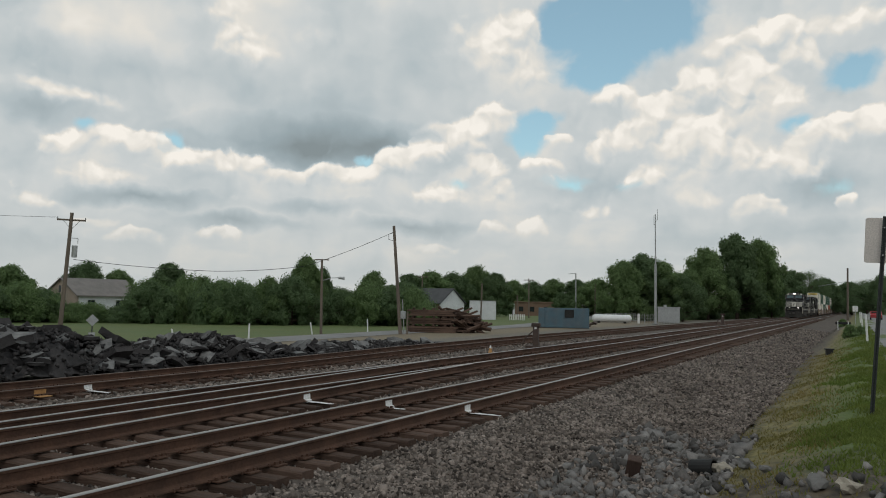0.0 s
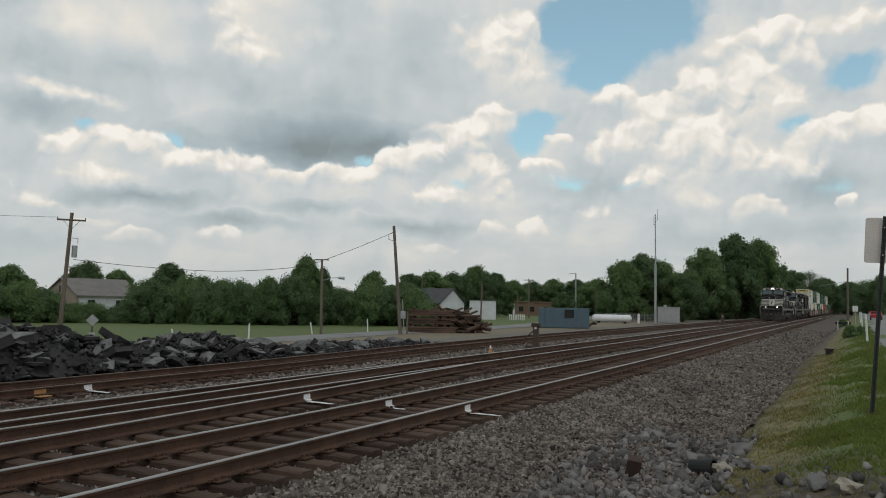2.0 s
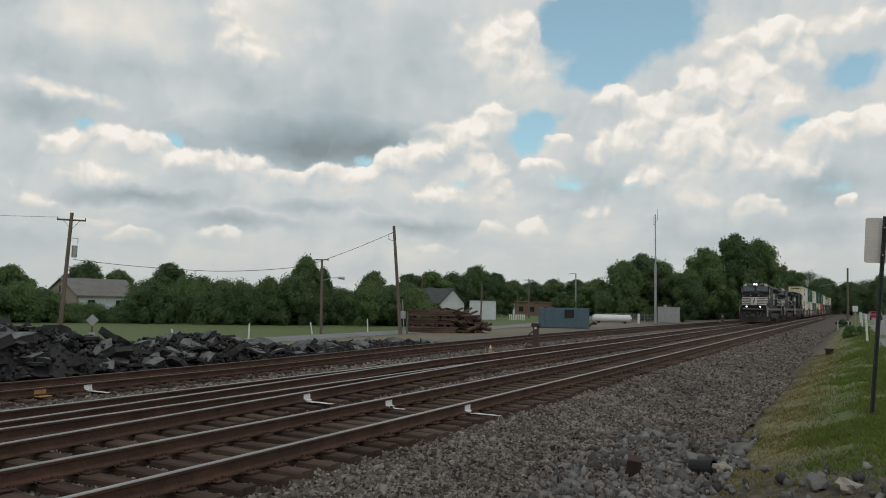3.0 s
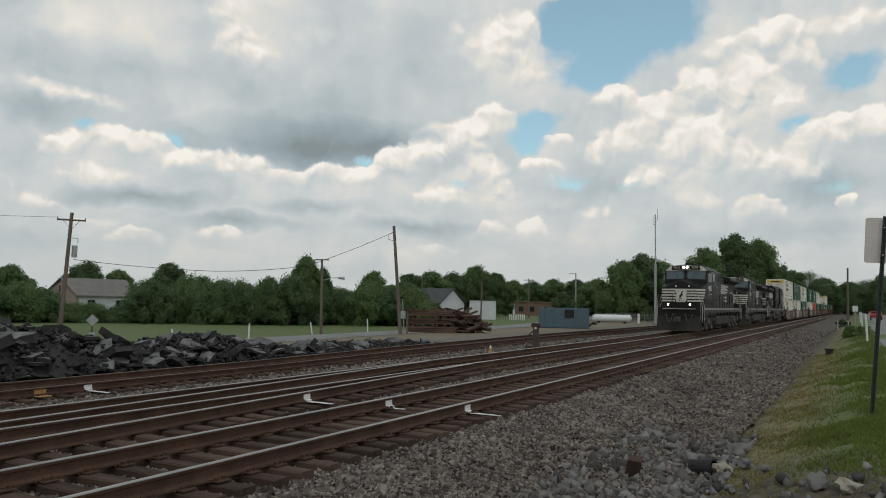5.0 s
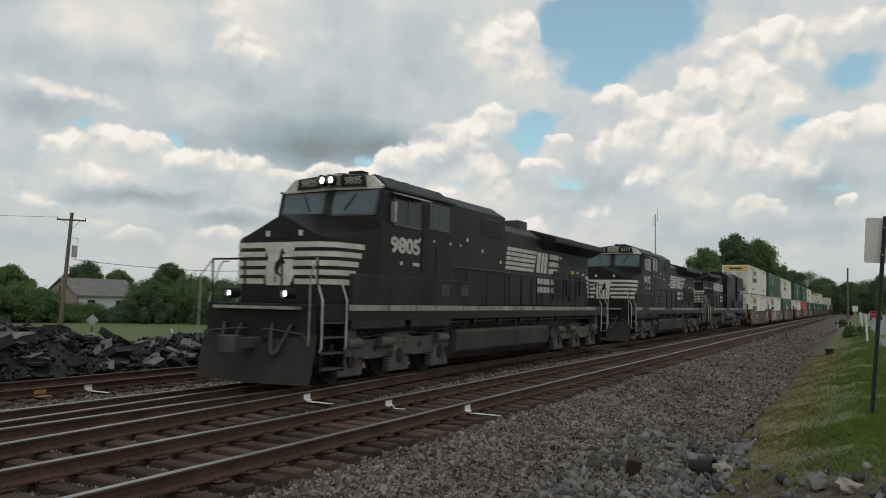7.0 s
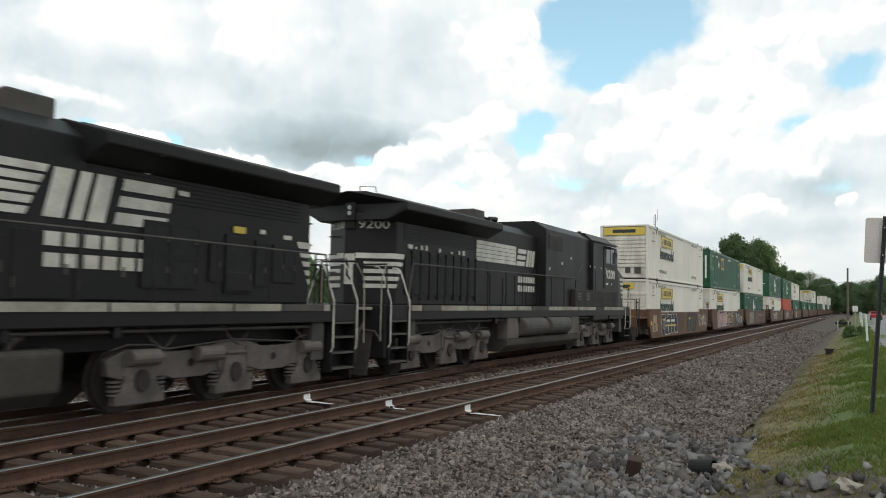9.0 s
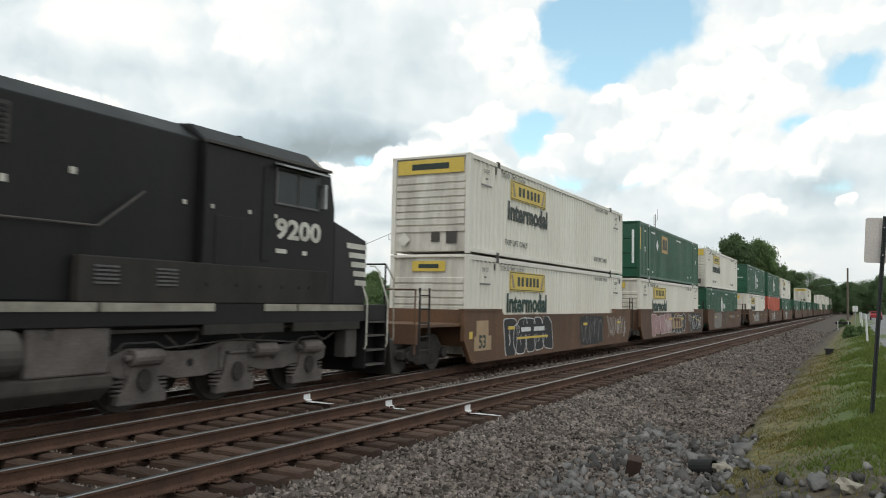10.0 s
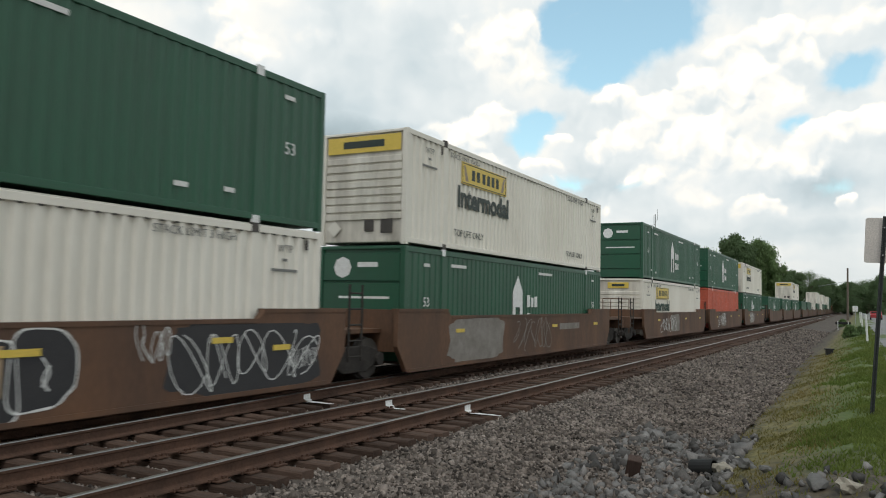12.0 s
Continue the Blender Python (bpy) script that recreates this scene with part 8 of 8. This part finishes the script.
# ---- yard things ----
def yard():
    rnd = random.Random(31)
    # stacked old ties
    T = tagged(thing("tie_stack", pose(-36.0, 63.6, float(ground_z(-36.0, 63.6)), 0, 0, 28)), "stack of old dark wooden railway ties", "timber stack")
    for lay in range(12):
        for k in range(4):
            x, y = -1.9 + (0.0 if lay % 2 else 0.05), -1.2 + k * 0.62
            if lay % 4 == 3:
                o = new("tie", rnd.choice(TIE_MESHES))
                o.parent = T
                o.matrix_local = pose(-1.0 + k * 0.95, 0, 0.19 * (lay + 1), 0, 0, 90 + rnd.uniform(-4, 4))
            else:
                for e in range(2):
                    o = new("tie", rnd.choice(TIE_MESHES))
                    o.parent = T
                    o.matrix_local = pose(0.0 + e * 1.5 + rnd.uniform(-0.35, 0.35), y, 0.19 * (lay + 1), 0, 0, rnd.uniform(-3, 3))
    T = tagged(thing("tie_heap", pose(-32.9, 65.6, float(ground_z(-32.9, 65.6)), 0, 0, 25)), "tumbled heap of old dark wooden ties", "timber heap")
    for k in range(80):
        u = rnd.uniform(-2.2, 1.5)
        z = rnd.uniform(0.15, max(0.3, 2.2 - 0.75 * max(0, u + 0.3)))
        o = new("tie", rnd.choice(TIE_MESHES))
        o.parent = T
        o.matrix_local = pose(u, rnd.uniform(-1.0, 1.0), z, rnd.uniform(-30, 30), rnd.gauss(0, 16), rnd.gauss(30, 40))
    # blue steel box
    T = tagged(thing("storage_container", pose(-31.3, 89.3, float(ground_z(-31.3, 89.3)), 0, 0, 20)), "faded blue steel storage container with a dark patch", "container")
    part("body", boxes((-2.95, 2.95, -1.16, 1.16, 0.05, 2.38)), M_BLUE, T)
    for k in range(20):
        part("rib", boxes((-2.85 + k * 0.29, -2.68 + k * 0.29, -1.2, -1.16, 0.1, 2.3)), M_BLUE, T)
    for x in (-2.98, 2.88):
        for y in (-1.24, 1.14):
            part("corner_post", boxes((x, x + 0.1, y, y + 0.1, 0, 2.42)), M_BLUE, T)
    part("patch", boxes((0.1, 1.2, -1.28, -1.25, 1.25, 2.2)), M_RUBBER, T, "dark square patch")
    part("door_bar", rods([(-2.2, -1.27, 0.1), (-2.2, -1.27, 2.3)], 0.05, 6), M_BLUE, T)
    # tank
    T = tagged(thing("storage_tank", pose(-34.2, 120.2, float(ground_z(-34.2, 120.2)), 0, 0, 16)), "long white cylindrical tank lying on dark cradles", "tank")
    b = bmesh.new()
    rings = []
    for x, r in ((-3.05, 0.05), (-2.98, 0.38), (-2.75, 0.56), (-2.5, 0.6), (2.5, 0.6), (2.75, 0.56), (2.98, 0.38), (3.05, 0.05)):
        rings.append([(x, math.cos(k * math.tau / 20) * r, 0.75 + math.sin(k * math.tau / 20) * r) for k in range(20)])
    part("shell", solid(b, rings), M_TANK, T, smooth=True)
    for x in (-2.0, 2.0):
        part("cradle", boxes((x - 0.2, x + 0.2, -0.5, 0.5, 0, 0.3)), M_RUBBER, T)
    part("fitting", rod(bmesh.new(), (0.5, 0, 1.3), (0.5, 0, 1.55), 0.15, 8), M_METAL, T)
    # fence behind
    F = tagged(thing("chain_fence", pose(-31.5, 124, -1.15, 0, 0, 14)), "grey mesh fence with slim posts", "fence")
    for k in range(9):
        part("post", rods([(-6 + k * 1.5, 0, 0), (-6 + k * 1.5, 0, 1.6)], 0.04, 6), M_METAL, F)
    bm = bmesh.new()
    for k in range(50):
        rod(bm, (-6 + k * 0.24, 0, 0.05), (-6 + k * 0.24, 0, 1.55), 0.02, 4)
    for z in (0.1, 0.5, 0.9, 1.3, 1.55):
        rod(bm, (-6, 0, z), (6, 0, z), 0.02, 4)
    part("mesh_panel", bm, M_METAL, F)["kind"] = "stuff"
    # equipment cabinet
    T = tagged(thing("equipment_cabinet", pose(-27.9, 132.0, float(ground_z(-27.9, 132.0)), 0, 0, 12)), "silver metal equipment hut beside the line", "cabinet")
    part("body", boxes((-1.75, 1.75, -1.1, 1.1, 0.1, 2.55)), M_METAL, T, bevel=0.03)
    part("roof", boxes((-1.85, 1.85, -1.2, 1.2, 2.55, 2.7)), M_METAL, T, bevel=0.02)
    part("door", boxes((-0.2, 0.8, -1.14, -1.08, 0.2, 2.3)), M_METAL, T)
    part("vent", rod(bmesh.new(), (-0.6, 0, 2.7), (-0.6, 0, 3.0), 0.25, 10), M_METAL, T)
    T = tagged(thing("marker_board", pose(-29.8, 119.5, -1.1)), "short white and dark marker board", "sign")
    part("board", boxes((-0.18, 0.18, -0.02, 0.02, 0.1, 1.6)), M_WHITE_POST, T)
    # scrap by the tank
    for k, (x, y) in enumerate(((-31.2, 97.0), (-32.5, 99.0))):
        T = tagged(thing("scrap_heap", pose(x, y, -1.12)), "dark heap of scrap beside the blue container", "scrap")
        bm = bmesh.new()
        for j in range(26):
            c = Vector((rnd.gauss(0, 0.7), rnd.gauss(0, 0.6), abs(rnd.gauss(0.4, 0.4))))
            box(bm, -0.3, 0.3, -0.12, 0.12, -0.1, 0.1, Matrix.Translation(c) @ pose(0, 0, 0, rnd.uniform(-60, 60), rnd.uniform(-60, 60), rnd.uniform(0, 180)))
        part("scrap", bm, M_RUST_BOX, T)["kind"] = "stuff"
    # switch stand with its machine
    for (x, y, k, lb) in ((-13.45, 34.5, 1.0, "rusty upright switch stand beside the track"), (-12.9, 88.0, 1.1, "rusty switch stand further along the track")):
        T = tagged(thing("switch_stand", pose(x, y, float(ground_z(x, y)) + 0.03, 0, 0, 10) @ Matrix.Scale(k, 4)), lb, "switch stand", "switch stands")
        part("base", boxes((-0.45, 0.35, -0.3, 0.3, 0, 0.22)), M_RUST_BOX, T, bevel=0.03)
        part("column", boxes((-0.13, 0.13, -0.13, 0.13, 0.22, 1.2)), M_RUST_BOX, T, bevel=0.02)
        part("head", boxes((-0.2, 0.2, -0.17, 0.17, 1.1, 1.28)), M_RUST_BOX, T, bevel=0.03)
        part("lever", rods([(-0.14, 0, 0.9), (-0.5, -0.1, 0.55), (-0.62, -0.12, 0.2)], 0.035, 6), M_RUST_BOX, T)
        part("throw_rod", rods([(0.3, 0, 0.06), (1.9, 0, 0.04)], 0.035, 6), M_RUST_BOX, T)
        part("tag", boxes((-0.05, 0.05, -0.145, -0.135, 1.0, 1.12)), M_WHITE_PAINT, T)
        for j, (dx, dy, r) in enumerate(((-0.75, -0.2, 0.14), (-0.55, -0.5, 0.1), (0.25, -0.55, 0.12))):
            o = rock(x + dx, y + dy, r, 70 + j, M_PALE_ROCK, "pale stone beside the switch stand", 0.7, 30 * j)
    T = tagged(thing("marker_cone", pose(-14.2, 31.0, float(ground_z(-14.2, 31.0)) + 0.03)), "small worn marker with a pale top", "marker")
    part("base", boxes((-0.15, 0.15, -0.15, 0.15, 0, 0.05)), M_RUST_BOX, T)
    part("cone", rod(bmesh.new(), (0, 0, 0.05), (0, 0, 0.3), 0.11, 12, 0.05), M_ORANGE_PAINT, T)
    part("tip", rod(bmesh.new(), (0, 0, 0.3), (0, 0, 0.42), 0.05, 12, 0.03), M_WHITE_PAINT, T)
    # timber and plates lying between the tracks
    for x, y, s, lb in ((-13.6, 31.4, 0.4, "dark iron lump between the tracks"), (-9.0, 38.8, 0.7, "dark steel plate lying between the tracks"), (-9.1, 40.2, 0.5, "flat steel plate lying between the tracks")):
        o = part("scrap_plate", boxes((-s, s, -0.2, 0.2, 0, 0.12)), M_RUST_BOX, bevel=0.02)
        o.matrix_basis = pose(x, y, float(ground_z(x, y)) + 0.02, 0, 2, 15)
        tagged(o, lb, "scrap")
    o = part("white_block", boxes((-0.05, 0.05, -0.04, 0.04, 0, 0.1)), M_WHITE_PAINT, bevel=0.01)
    o.matrix_basis = pose(-9.85, 11.45, -0.2, 0, 0, 20)
    tagged(o, "small white block on the ballast", "block")


yard()


def motions():
    for ob, y, z, turn in MOVERS:
        walk(ob, [(t, pose(MID_X, y - gone(t), z, 0, 0, turn)) for t in range(13)])
    # the wheels of the locomotives and of the first cars roll along with them
    for ob, y, z, turn in MOVERS:
        if y < 60 and "container" not in ob.name:
            for w in [c for c in ob.children if c.name.startswith("wheelset")]:
                place, r = w.location.copy(), w.location.z
                walk(w, [(k / FPS, Matrix.Translation(place) @ pose(0, 0, 0, (1 if turn == 0 else -1) * math.degrees(gone(k / FPS) / r))) for k in range(12 * FPS + 1)])


motions()
